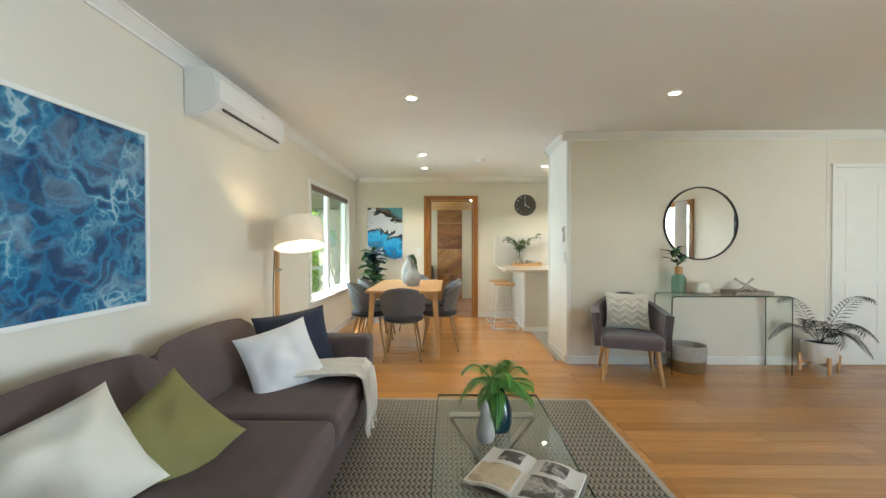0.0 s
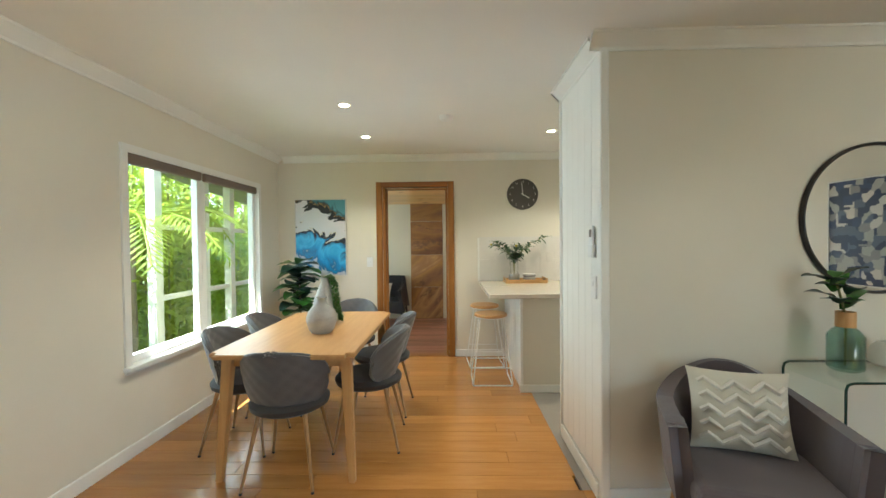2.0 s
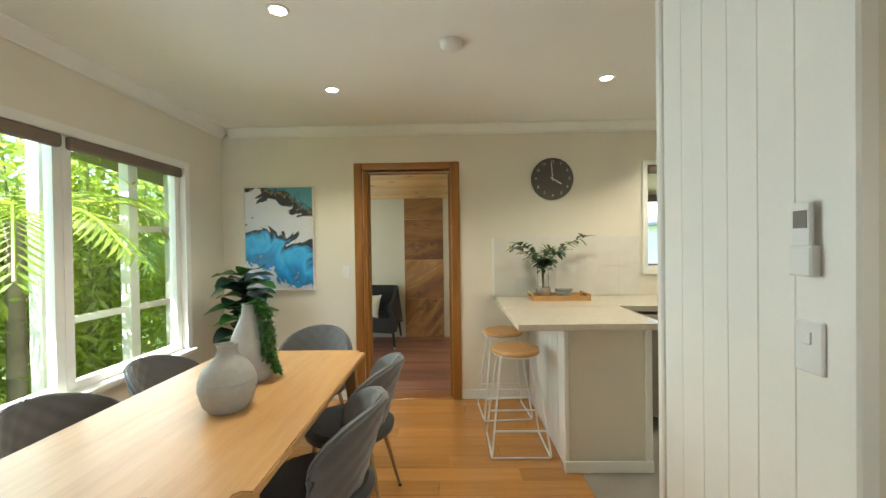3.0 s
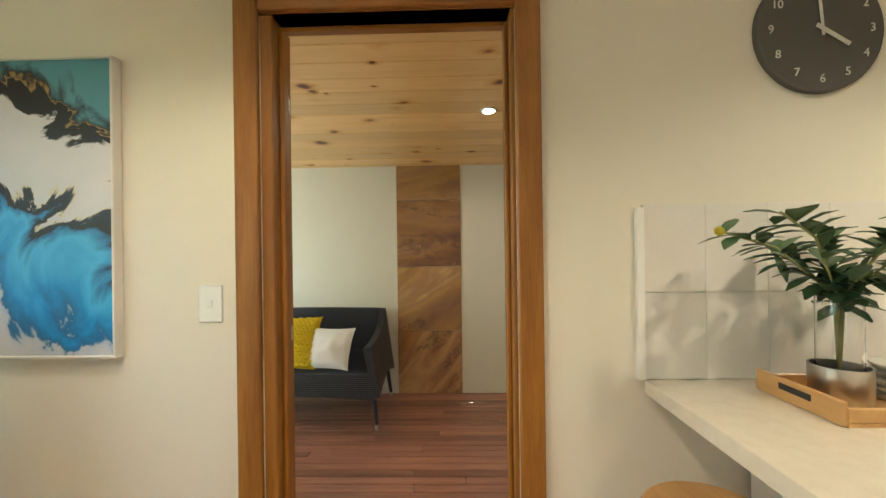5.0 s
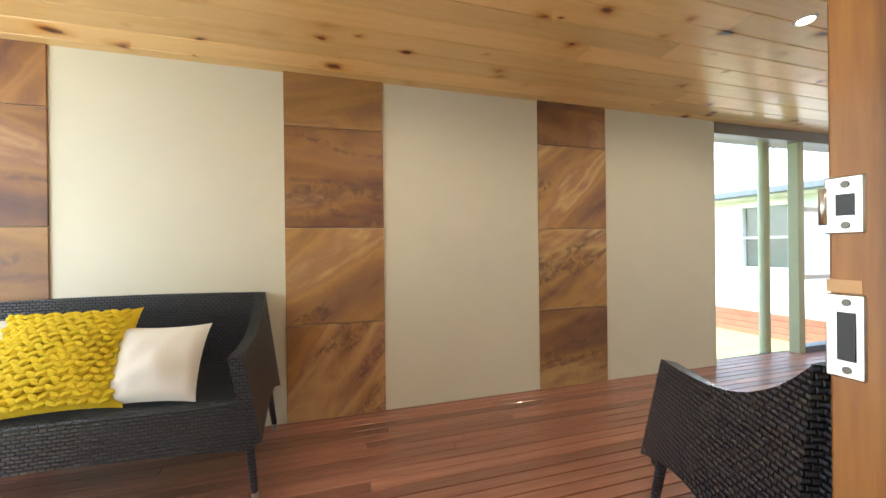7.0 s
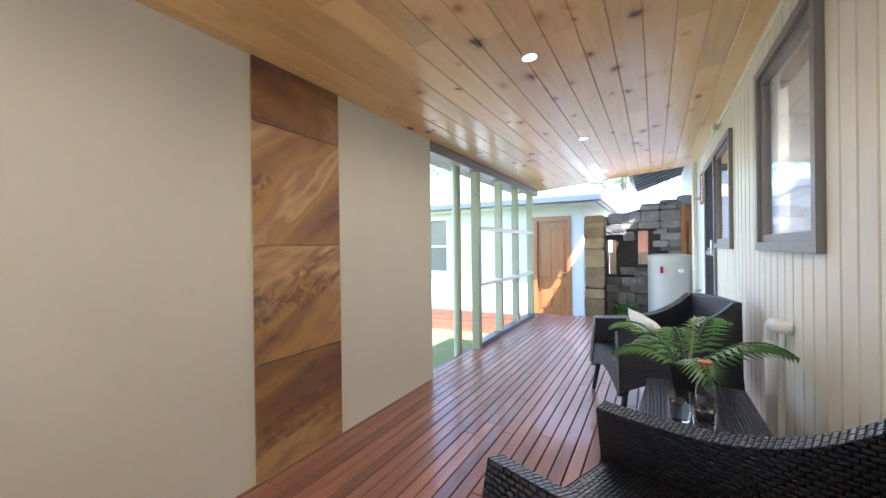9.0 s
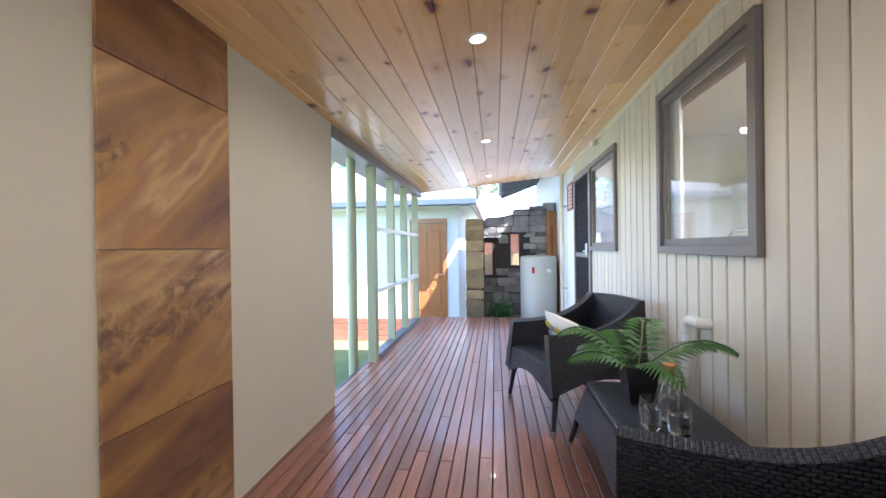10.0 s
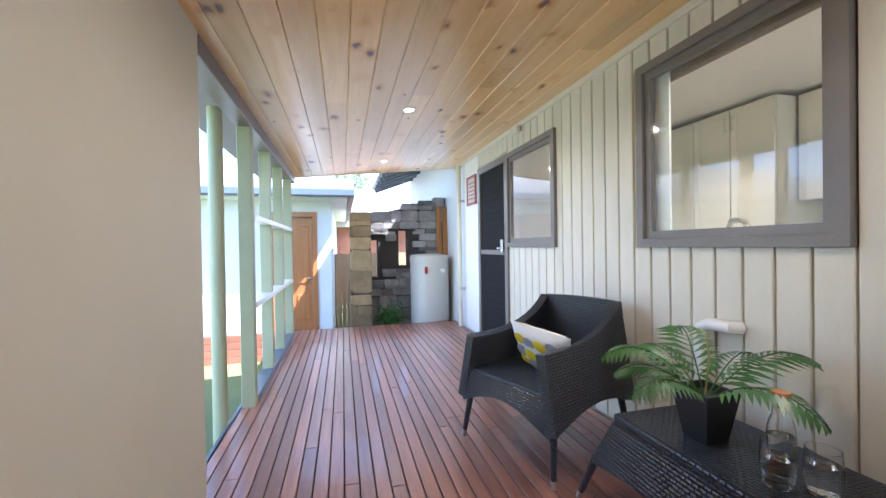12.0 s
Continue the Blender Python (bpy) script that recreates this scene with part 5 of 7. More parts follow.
M_INK = pour("printed_photo", [(0.3, (0.02, 0.02, 0.02)), (0.48, (0.12, 0.11, 0.10)), (0.56, (0.5, 0.47, 0.42)), (0.7, (0.08, 0.08, 0.08))], 14, 1.2)
M_SEPIA = pour("printed_landscape", [(0.3, (0.12, 0.07, 0.03)), (0.45, (0.5, 0.40, 0.25)), (0.6, (0.62, 0.52, 0.36)), (0.75, (0.05, 0.03, 0.02))], 9, 1.0)


def sea(name):
    """Sea from above: deep blue water under a torn net of foam."""
    m = bpy.data.materials.new(name)
    m.use_nodes = True
    n, l = m.node_tree.nodes, m.node_tree.links
    co, wob, add, net = n.new("ShaderNodeTexCoord"), n.new("ShaderNodeTexNoise"), n.new("ShaderNodeVectorMath"), n.new("ShaderNodeTexVoronoi")
    wob.inputs["Scale"].default_value, wob.inputs["Detail"].default_value = 3.5, 9
    add.operation, add.inputs[1].default_value = "MULTIPLY_ADD", (0.62, 0.62, 0.62)
    net.feature, net.inputs["Scale"].default_value = "DISTANCE_TO_EDGE", 9.5
    l.new(co.outputs["Object"], wob.inputs[0])
    l.new(wob.outputs["Color"], add.inputs[0])
    l.new(co.outputs["Object"], add.inputs[2])
    l.new(add.outputs[0], net.inputs[0])
    patch, mul, r = n.new("ShaderNodeTexNoise"), n.new("ShaderNodeMath"), n.new("ShaderNodeValToRGB")
    patch.inputs["Scale"].default_value, patch.inputs["Detail"].default_value = 2.6, 6
    l.new(add.outputs[0], patch.inputs[0])
    mul.operation, mul.inputs[1].default_value = "MULTIPLY_ADD", 1.0
    dim = n.new("ShaderNodeMath")
    dim.operation, dim.inputs[1].default_value, dim.inputs[2].default_value = "MULTIPLY_ADD", -0.75, 0.42
    l.new(patch.outputs[0], dim.inputs[0])
    l.new(net.outputs["Distance"], mul.inputs[0])
    l.new(dim.outputs[0], mul.inputs[2])
    e = r.color_ramp.elements
    e[0].position, e[0].color = 0.0, (0.34, 0.48, 0.56, 1)
    e[1].position, e[1].color = 0.30, (0.006, 0.045, 0.13, 1)
    for q, c in ((0.035, (0.13, 0.32, 0.44)), (0.08, (0.03, 0.19, 0.34)), (0.16, (0.012, 0.13, 0.29))):
        e.new(q).color = (*c, 1)
    l.new(mul.outputs[0], r.inputs[0])
    flat = chain(n, l, "ShaderNodeVectorMath", "MULTIPLY", add.outputs[0], (1.0, 1.0, 2.2))
    haze = ramp_of(n, l, noise_of(n, l, flat, 2.3, 8, 0.62, 0.4), [(0.46, (0, 0, 0)), (0.74, (0.75, 0.75, 0.75))])
    l.new(mixed(n, l, haze, r.outputs[0], (0.30, 0.42, 0.52)), n["Principled BSDF"].inputs["Base Color"])
    n["Principled BSDF"].inputs["Roughness"].default_value = 0.35
    return m


M_OCEAN = sea("ocean_print")
M_POUR = poured_canvas("poured_paint")


def rug_material():
    """Flat weave in rows of small chevrons, pale and dark."""
    m = bpy.data.materials.new("chevron_rug")
    m.use_nodes = True
    n, l = m.node_tree.nodes, m.node_tree.links
    p = n["Principled BSDF"]
    co = n.new("ShaderNodeTexCoord").outputs["Object"]
    sep = n.new("ShaderNodeSeparateXYZ")
    l.new(co, sep.inputs[0])
    math_node = "ShaderNodeMath"
    row = chain(n, l, math_node, "FRACT", chain(n, l, math_node, "MULTIPLY", sep.outputs[1], 19.0))
    vee = chain(n, l, math_node, "ABSOLUTE", chain(n, l, math_node, "SUBTRACT", row, 0.5))
    slant = chain(n, l, math_node, "MULTIPLY_ADD", vee, 1.3, chain(n, l, math_node, "MULTIPLY", sep.outputs[0], 36.0))
    wave = chain(n, l, math_node, "ABSOLUTE", chain(n, l, math_node, "SUBTRACT", chain(n, l, math_node, "FRACT", slant), 0.5))
    edge = chain(n, l, math_node, "MULTIPLY_ADD", vee, -0.35, chain(n, l, math_node, "MULTIPLY_ADD", noise_of(n, l, co, 160, 2), 0.12, wave))
    fac = chain(n, l, math_node, "ADD", edge, 0.1)
    l.new(ramp_of(n, l, fac, [(0.14, (0.055, 0.046, 0.040)), (0.30, (0.26, 0.225, 0.18)), (0.6, (0.32, 0.28, 0.225))]), p.inputs["Base Color"])
    p.inputs["Roughness"].default_value = 0.95
    bp = n.new("ShaderNodeBump")
    bp.inputs["Strength"].default_value, bp.inputs["Distance"].default_value = 0.7, 0.004
    l.new(fac, bp.inputs["Height"])
    l.new(bp.outputs[0], p.inputs["Normal"])
    return m


M_RUG = rug_material()
M_RUGE = mat("rug_binding", (0.42, 0.37, 0.30), (0.36, 0.31, 0.25), 0.95, fine=300)
rug = thing("rug", pose(0, 0, 0.0), "grey-brown woven rug with pale binding on the oak floor", "rug")
part("field", B(-0.9, 0.5, 0.0005, 1.51, 3.42, 0.010), M_RUG, rug)
for b in ((-0.9, 3.42, 1.545, 3.452), (1.51, 0.5, 1.545, 3.42), (-0.9, 0.47, 1.545, 0.5)):
    part("binding", B(b[0], b[1], 0.0005, b[2], b[3], 0.013, bev=0.003), M_RUGE, rug)

# sofa along the west wall, facing +x
sofa = thing("sofa", pose(-0.63, 2.15, 0.011), "dark taupe fabric three-seat sofa along the cream wall", "sofa")
part("base", B(-0.50, -1.00, 0.06, 0.49, 1.00, 0.27, bev=0.02, seg=2), M_SOFA, sofa)
for s in (-1, 1):
    part("arm", B(-0.50, min(s * 1.02, s * 0.86), 0.05, 0.51, max(s * 1.02, s * 0.86), 0.60, bev=0.03, seg=3), M_SOFA, sofa)
    y0, y1 = (s * 0.855, s * 0.004)
    part("seat_cushion", B(-0.24, min(y0, y1), 0.26, 0.54, max(y0, y1), 0.43, bev=0.045, seg=4), M_SOFA, sofa)

    def bc(u, v, s=s):
        y = s * (0.008 + 0.842 * u)
        bulge = 0.05 * math.sin(math.pi * u) ** 0.6 * math.sin(math.pi * v) ** 0.6
        return Vector((-0.27 + bulge - 0.12 * v, y, 0.38 + v * (0.285 + 0.02 * math.sin(math.pi * u))))
    part("back_cushion", shell(bmesh.new(), bc, 14, 10, 0.17), M_SOFA, sofa)
part("backrest", B(-0.52, -0.99, 0.05, -0.36, 0.99, 0.66, bev=0.03, seg=2), M_SOFA, sofa)
for sx in (-0.42, 0.42):
    for sy in (-0.92, 0.92):
        part("leg", rod(bmesh.new(), (sx, sy, 0.07), (sx, sy, 0.0), 0.03, 0.022), M_BLACK, sofa)

cushion("cushion", pose(-0.62, 1.47, 0.405, -40, -16, 60), 0.43, 0.41, 0.19, M_CREAM, "large cream cushion on the taupe sofa", 5)
cushion("cushion", pose(-0.47, 1.76, 0.40, -34, -34, 56), 0.38, 0.38, 0.15, M_OLIVE, "olive green cushion on the taupe sofa", 6)
cushion("cushion", pose(-0.45, 2.55, 0.41, -32, -12, 42), 0.42, 0.41, 0.15, M_SNOW, "white linen cushion on the taupe sofa", 7)
cushion("cushion", pose(-0.52, 2.83, 0.415, -26, -6, 34), 0.47, 0.43, 0.15, M_NAVY, "navy blue velvet cushion on the taupe sofa", 8)

throw = thing("throw_blanket", pose(-0.20, 2.60, 0.45), "cream knitted throw with fringe over the sofa's seat", "blanket")


def drape(u, v):
    x = -0.40 + 0.56 * min(u, 0.72) / 0.72
    z = 0.02 + 0.05 * max(0, noise.noise(Vector((u * 3, v * 4, 2)))) + 0.022 * math.sin(v * 19 + u * 3)
    if u > 0.66:
        a = (u - 0.66) / 0.34
        x = 0.135 + 0.03 * math.sin(a * 2.0) + 0.012 * math.sin(v * 17)
        z = 0.02 + 0.012 * math.sin(v * 19) - 0.26 * a
    return Vector((x, -0.10 + 0.34 * v * (1 - 0.2 * u) + 0.06 * math.sin(u * 3), z + 0.012))


part("cloth", shell(bmesh.new(), drape, 30, 26, 0.016), M_KNIT, throw)
bm = bmesh.new()
for k in range(40):
    v = k / 39
    p = drape(1.0, v)
    tube(bm, [p, p + Vector((0.005, random.uniform(-0.01, 0.01), -0.03)), p + Vector((0.012, random.uniform(-0.015, 0.015), -0.065))], 0.003, 4)
part("fringe", bm, M_KNIT, throw)

# coffee table with books, vases and a fern
ct = thing("coffee_table", pose(0.66, 2.03, 0.011), "glass coffee table with crossed steel legs on the rug", "table")
tp = part("tabletop", B(-0.29, -0.62, 0.335, 0.29, 0.62, 0.347, bev=0.003), M_TGLASS, ct)
tp.visible_shadow = False
for x0, y0, x1, y1 in ((-0.292, -0.622, 0.292, -0.619), (-0.292, 0.619, 0.292, 0.622), (-0.293, -0.619, -0.290, 0.619), (0.290, -0.619, 0.293, 0.619)):
    part("edge", B(x0, y0, 0.336, x1, y1, 0.346), M_EDGE, ct, "green polished glass edge")
for y, s in ((0.38, 1), (-0.38, -1)):
    for x0, x1 in ((-0.22, -0.02), (0.22, 0.02)):
        part("leg", shell(bmesh.new(), lambda u, v, x0=x0, x1=x1, y=y, s=s: Vector((x0 + (x1 - x0) * (1 - u) * 0.9, y + s * (v - 0.5) * 0.06 + s * 0.12 * (1 - u), 0.32 * u + 0.006)), 6, 1, 0.014), M_METAL, ct, "flat brushed steel leg")
    part("cross_bar", B(-0.22, y - 0.03, 0.322, 0.22, y + 0.03, 0.334, bev=0.002), M_METAL, ct)
bk = thing("open_magazine", pose(0.72, 1.80, 0.359, 0, 0, -31), "open magazine with photographs on the glass table", "magazine")
part("cover", B(-0.20, -0.145, 0.0, 0.20, 0.145, 0.006), M_GREY, bk)
for s in (-1, 1):
    pg = part("page_block", shell(bmesh.new(), lambda u, v, s=s: Vector((s * (0.002 + 0.19 * u), (v - 0.5) * 0.275, 0.013 + 0.014 * math.sin(math.pi * min(1, u * 1.25)) ** 0.7)), 10, 2, 0.010), M_PAPER, bk)
    for a, b, c, d, mm in ((0.08, 0.95, 0.04, 0.55, M_INK if s > 0 else M_SEPIA), (0.2, 0.7, 0.66, 0.94, M_INK)):
        part("photograph", shell(bmesh.new(), lambda u, v, s=s, a=a, b=b, c=c, d=d: Vector((s * (0.002 + 0.19 * (a + (b - a) * u)), (c + (d - c) * v - 0.5) * 0.275, 0.0195 + 0.014 * math.sin(math.pi * min(1, (a + (b - a) * u) * 1.25)) ** 0.7)), 8, 1, 0.001), mm, pg)
vz = thing("teardrop_ornament", pose(0.60, 2.11, 0.359), "grey and white teardrop stone ornament", "ornament")
part("body", lathe(bmesh.new(), [(0.0, 0.0), (0.034, 0.0), (0.042, 0.02), (0.042, 0.045), (0.03, 0.10), (0.012, 0.16), (0.0, 0.185)], 24), M_CERAM, vz)
M_TEAL = mat("dark_teal_glass", (0.006, 0.03, 0.045), (0.006, 0.03, 0.045), 0.08, coat=0.5, bump=0)
fv = thing("fern_vase", pose(0.67, 2.22, 0.359), "green fern in a dark teal glass vase", "plant")
part("vase", lathe(bmesh.new(), [(0.0, 0.0), (0.055, 0.0), (0.065, 0.03), (0.066, 0.10), (0.05, 0.15), (0.032, 0.175), (0.036, 0.195), (0.03, 0.195), (0.027, 0.175)], 28), M_TEAL, fv)
for k in range(19):
    r = random.Random(60 + k)
    part("frond", frond(bmesh.new(), (0, 0, 0.18), k * 0.42 + r.uniform(-0.2, 0.2), r.uniform(0.13, 0.20), r.uniform(0.06, 0.16), r.uniform(0.02, 0.16), 0.062, 26, 0.0042), M_FERN, fv)

# floor lamp
lmp = thing("floor_lamp", pose(-1.03, 3.62, 0), "lit floor lamp with white drum shade and oak post", "lamp")
part("base", lathe(bmesh.new(), [(0.0, 0.0), (0.13, 0.0), (0.135, 0.012), (0.12, 0.022), (0.0, 0.025)], 28), M_OAKZ, lmp)
part("post", B(-0.016, -0.016, 0.02, 0.016, 0.016, 1.26, bev=0.004), M_OAKZ, lmp)
part("arm", rod(bmesh.new(), (0.0, 0.0, 1.20), (0.27, -0.22, 1.47), 0.010), M_OAKZ, lmp)
part("knob", rod(bmesh.new(), (0.012, -0.03, 1.04), (0.05, -0.03, 1.04), 0.012), M_METAL, lmp)
part("cable", tube(bmesh.new(), [(-0.02, 0.0, 1.2), (-0.04, 0.01, 0.9), (-0.035, 0.0, 0.6), (-0.05, 0.02, 0.3), (-0.06, 0.03, 0.03)], 0.004, 6), M_BLACK, lmp)
M_SHADE = mat("white_lampshade", (0.80, 0.77, 0.72), (0.76, 0.73, 0.68), 0.9, scale=4, fine=300)
nn, ll = M_SHADE.node_tree.nodes, M_SHADE.node_tree.links
thin, both = nn.new("ShaderNodeBsdfTranslucent"), nn.new("ShaderNodeMixShader")
thin.inputs[0].default_value = (0.85, 0.78, 0.66, 1)
both.inputs[0].default_value = 0.22
ll.new(nn["Principled BSDF"].outputs[0], both.inputs[1])
ll.new(thin.outputs[0], both.inputs[2])
ll.new(both.outputs[0], nn["Material Output"].inputs[0])
shd = part("shade", lathe(bmesh.new(), [(0.187, -0.105), (0.189, -0.105), (0.177, 0.105), (0.175, 0.105), (0.187, -0.105)], 48), M_SHADE, lmp, "white fabric drum shade, lit", m=pose(0.28, -0.23, 1.335, -13, -11, 0))
part("bulb", lathe(bmesh.new(), [(0.0, -0.045), (0.03, -0.035), (0.035, 0.0), (0.02, 0.04), (0.0, 0.045)], 18), glow("lit_bulb", (1.0, 0.72, 0.38), 14), shd)
lamp("floor_lamp_light", "POINT", pose(-0.75, 3.39, 1.335), 1.9, (1.0, 0.54, 0.23), 0.035)

# air conditioner
ac = thing("air_conditioner", pose(XW, 3.16, 2.045), "white wall-mounted split air conditioner", "air conditioner")
M_ACW = mat("white_plastic", (0.80, 0.81, 0.81), (0.78, 0.79, 0.79), 0.3, scale=3, bump=0.02)
bm = bmesh.new()
prof = [(0.0, 0.0), (0.10, 0.0), (0.17, 0.03), (0.21, 0.085), (0.213, 0.22), (0.19, 0.275), (0.14, 0.295), (0.0, 0.297)]
ends = [[bm.verts.new((x, y, z)) for x, z in prof] for y in (-0.475, 0.475)]
for k in range(len(prof)):
    j = (k + 1) % len(prof)
    bm.faces.new((ends[0][k], ends[0][j], ends[1][j], ends[1][k]))
bm.faces.new(ends[0])
bm.faces.new(ends[1][::-1])
bmesh.ops.bevel(bm, geom=[e for e in bm.edges if abs(e.verts[0].co.y - e.verts[1].co.y) < 0.01], offset=0.012, segments=2, affect="EDGES")
part("body", bm, M_ACW, ac)
part("front_panel", B(0.209, -0.46, 0.088, 0.219, 0.46, 0.225, bev=0.004), M_ACW, ac)
part("louvre", B(0.0, -0.40, 0.0, 0.055, 0.40, 0.006, bev=0.002), M_ACW, ac, m=pose(0.135, 0, 0.012, 0, -38, 0))
for y in (-0.27, 0.0, 0.27):
    part("outlet_slot", B(-0.004, y - 0.12, -0.018, 0.006, y + 0.12, 0.018), M_BLACK, ac, m=pose(0.192, 0, 0.058, 0, -34, 0))
part("badge", B(0.219, 0.06, 0.15, 0.221, 0.12, 0.16), M_METAL, ac)

# pictures


def picture(name, m, w, h, material, frame_mat, label, edge=0.018, deep=0.035):
    """A framed picture in the xz plane, face towards -y, lower centre at the origin."""
    p = thing(name, m, label, "painting")
    part("canvas", B(-w / 2 + edge, -deep + 0.008, edge, w / 2 - edge, -0.001, h - edge), material, p)
    for b in ((-w / 2, 0, w / 2, edge), (-w / 2, h - edge, w / 2, h)):
        part("frame_rail", B(b[0], -deep, b[1], b[2], 0, b[3], bev=0.002), frame_mat, p)
    for x in (-w / 2, w / 2 - edge):
        part("frame_stile", B(x, -deep, edge, x + edge, 0, h - edge, bev=0.002), frame_mat, p)
    return p


picture("ocean_picture", pose(XW + 0.002, 1.68, 0.935, 0, 0, 90), 1.38, 0.905, M_OCEAN, M_WHITE, "framed print of deep blue sea foam", 0.022)
picture("abstract_picture", pose(-0.665, YN - 0.002, 0.98), 0.615, 0.91, M_POUR, M_CERAMW, "blue black and white poured abstract canvas", 0.008)
m = bpy.data.materials.new("patch_painting")
m.use_nodes = True
n, l = m.node_tree.nodes, m.node_tree.links
vo, rp, co = n.new("ShaderNodeTexVoronoi"), n.new("ShaderNodeValToRGB"), n.new("ShaderNodeTexCoord")
vo.distance, vo.inputs["Scale"].default_value = "CHEBYCHEV", 11
rp.color_ramp.interpolation = "CONSTANT"
for pos, c in ((0.0, (0.01, 0.03, 0.09)), (0.28, (0.08, 0.12, 0.2)), (0.42, (0.4, 0.42, 0.42)), (0.6, (0.62, 0.62, 0.6)), (0.72, (0.02, 0.05, 0.14)), (0.85, (0.25, 0.27, 0.28))):
    if pos == 0.0:
        rp.color_ramp.elements[0].color = (*c, 1)
    else:
        rp.color_ramp.elements.new(pos).color = (*c, 1)
sp = n.new("ShaderNodeSeparateColor")
l.new(co.outputs["Object"], vo.inputs[0])
l.new(vo.outputs["Color"], sp.inputs[0])
l.new(sp.outputs[0], rp.inputs[0])
l.new(rp.outputs[0], n["Principled BSDF"].inputs["Base Color"])
picture("patch_picture", pose(XE - 0.002, 2.30, 0.85, 0, 0, -90), 0.95, 1.15, m, M_WHITE, "blue grey and white patchwork abstract painting", 0.014)

# glass door in the east wall, with sheer curtain
gd = structure("door_3", wall_x(bmesh.new(), XE - 0.03, XE + 0.12, -1.10, 0.74, 0.0, 2.14, [(-1.0, 0.62, 0.0, 2.05)]), M_FRAME, "orange-brown cedar framed glass door")
part("pane", B(XE + 0.06, -1.0, 0.0, XE + 0.066, 0.62, 2.05), M_GLASS, gd).visible_shadow = False
curt = thing("sheer_curtain", pose(XE - 0.05, 0.40, 0.0), "white pleated curtain beside the glass door", "curtain")
part("cloth", shell(bmesh.new(), lambda u, v: Vector((0.02 * math.sin(u * 40) - 0.02, -0.20 + 0.40 * u, 0.02 + 2.1 * v)), 60, 1, 0.004), M_SNOW, curt)
# unseen window, added only as a place for the back fill lamp
wb = structure("window_4", wall_y(bmesh.new(), YS - 0.08, YS + 0.02, 3.34, 5.06, 0.54, 2.16, [(3.4, 5.0, 0.6, 2.1)]), M_WHITE, "white window added unseen in the back wall")
part("pane", B(3.4, YS - 0.05, 0.6, 5.0, YS - 0.044, 2.1), M_GLASS, wb).visible_shadow = False

# armchair, console, mirror, basket, dark palm
arm = thing("tub_armchair", pose(2.13, 4.015, 0, 0, 0, 163), "mauve-grey felt tub armchair with oak legs", "armchair")


def tub(u, v):
    a = math.pi * (1.06 - 1.12 * u) + math.pi * 0.5 - math.pi * 0.5
    w = 0.275 + 0.03 * v
    x = w * math.cos(a) * 1.0
    y = -0.05 - (0.27 + 0.05 * v) * math.sin(a)
    f = abs(math.cos(a))
    if a < 0.25 or a > math.pi - 0.25:
        y += 0.22 * (1 - abs(math.sin(a)) / 0.2474) if abs(math.sin(a)) < 0.2474 else 0
    top = 0.76 - 0.17 * max(0, f - 0.1) ** 1.6
    return Vector((x, y, 0.31 + v * (top - 0.31)))


part("backrest", shell(bmesh.new(), tub, 36, 8, 0.07), M_LILAC, arm)
part("seat", B(-0.26, -0.28, 0.31, 0.26, 0.26, 0.43, bev=0.045, seg=4), M_LILAC, arm)
for sx in (-1, 1):
    for sy in (-1, 1):
        part("leg", rod(bmesh.new(), (sx * 0.20, sy * 0.17 - 0.01, 0.32), (sx * 0.245, sy * 0.24 - 0.01, 0.0), 0.024, 0.014), M_OAKZ, arm)
zz = cushion("cushion", pose(2.155, 4.10, 0.425, -14, 0, -18), 0.40, 0.36, 0.13, M_CREAM, "cream cushion with tufted zigzags on the armchair", 9)
for j in range(5):
    pts = []
    for i in range(13):
        u, v = -0.86 + 1.72 * i / 12, -0.7 + 0.34 * j + (0.12 if i % 4 in (1,) else -0.12 if i % 4 == 3 else 0.0)
        fat = max(0, (1 - u * u) * (1 - v * v)) ** 0.55 * 0.078 * 1.12
        pts.append((u * 0.2 * (1 - 0.1 * (1 - v * v)), -fat - 0.004, v * 0.18 * (1 - 0.1 * (1 - u * u)) + 0.18))
    part("tufted_zigzag", tube(bmesh.new(), pts, 0.011, 6), M_KNIT, zz)

con = thing("glass_console", pose(3.12, 4.215, 0), "bent clear-glass console table against the cream wall", "table")
cp = part("sheet", shell(bmesh.new(), lambda u, v: Vector(((-0.565, -0.565, -0.557, -0.535, 0.535, 0.557, 0.565, 0.565)[min(7, int(round(u * 7)))], (v - 0.5) * 0.31, (0.002, 0.72, 0.742, 0.75, 0.75, 0.742, 0.72, 0.002)[min(7, int(round(u * 7)))])), 7, 1, 0.011), M_TGLASS, con)
cp.visible_shadow = False
for y in (-0.155, 0.155):
    part("edge", tube(bmesh.new(), [(-0.565, y, 0.003), (-0.565, y, 0.72), (-0.557, y, 0.742), (-0.535, y, 0.75), (0.535, y, 0.75), (0.557, y, 0.742), (0.565, y, 0.72), (0.565, y, 0.003)], 0.0055, 6), M_EDGE, con, "dark green polished edge")
mir = thing("round_mirror", pose(3.03, 4.398, 1.463), "round wall mirror with thin black frame", "mirror")
part("glass", lathe(bmesh.new(), [(0.0, 0.012), (0.365, 0.012), (0.365, 0.0)], 72), M_MIRROR, mir, m=pose(0, 0, 0, 90, 0, 0))
part("frame", lathe(bmesh.new(), [(0.365, 0.0), (0.365, 0.022), (0.369, 0.026), (0.376, 0.026), (0.379, 0.022), (0.379, 0.0)], 72), M_BLACK, mir, m=pose(0, 0, 0, 90, 0, 0))


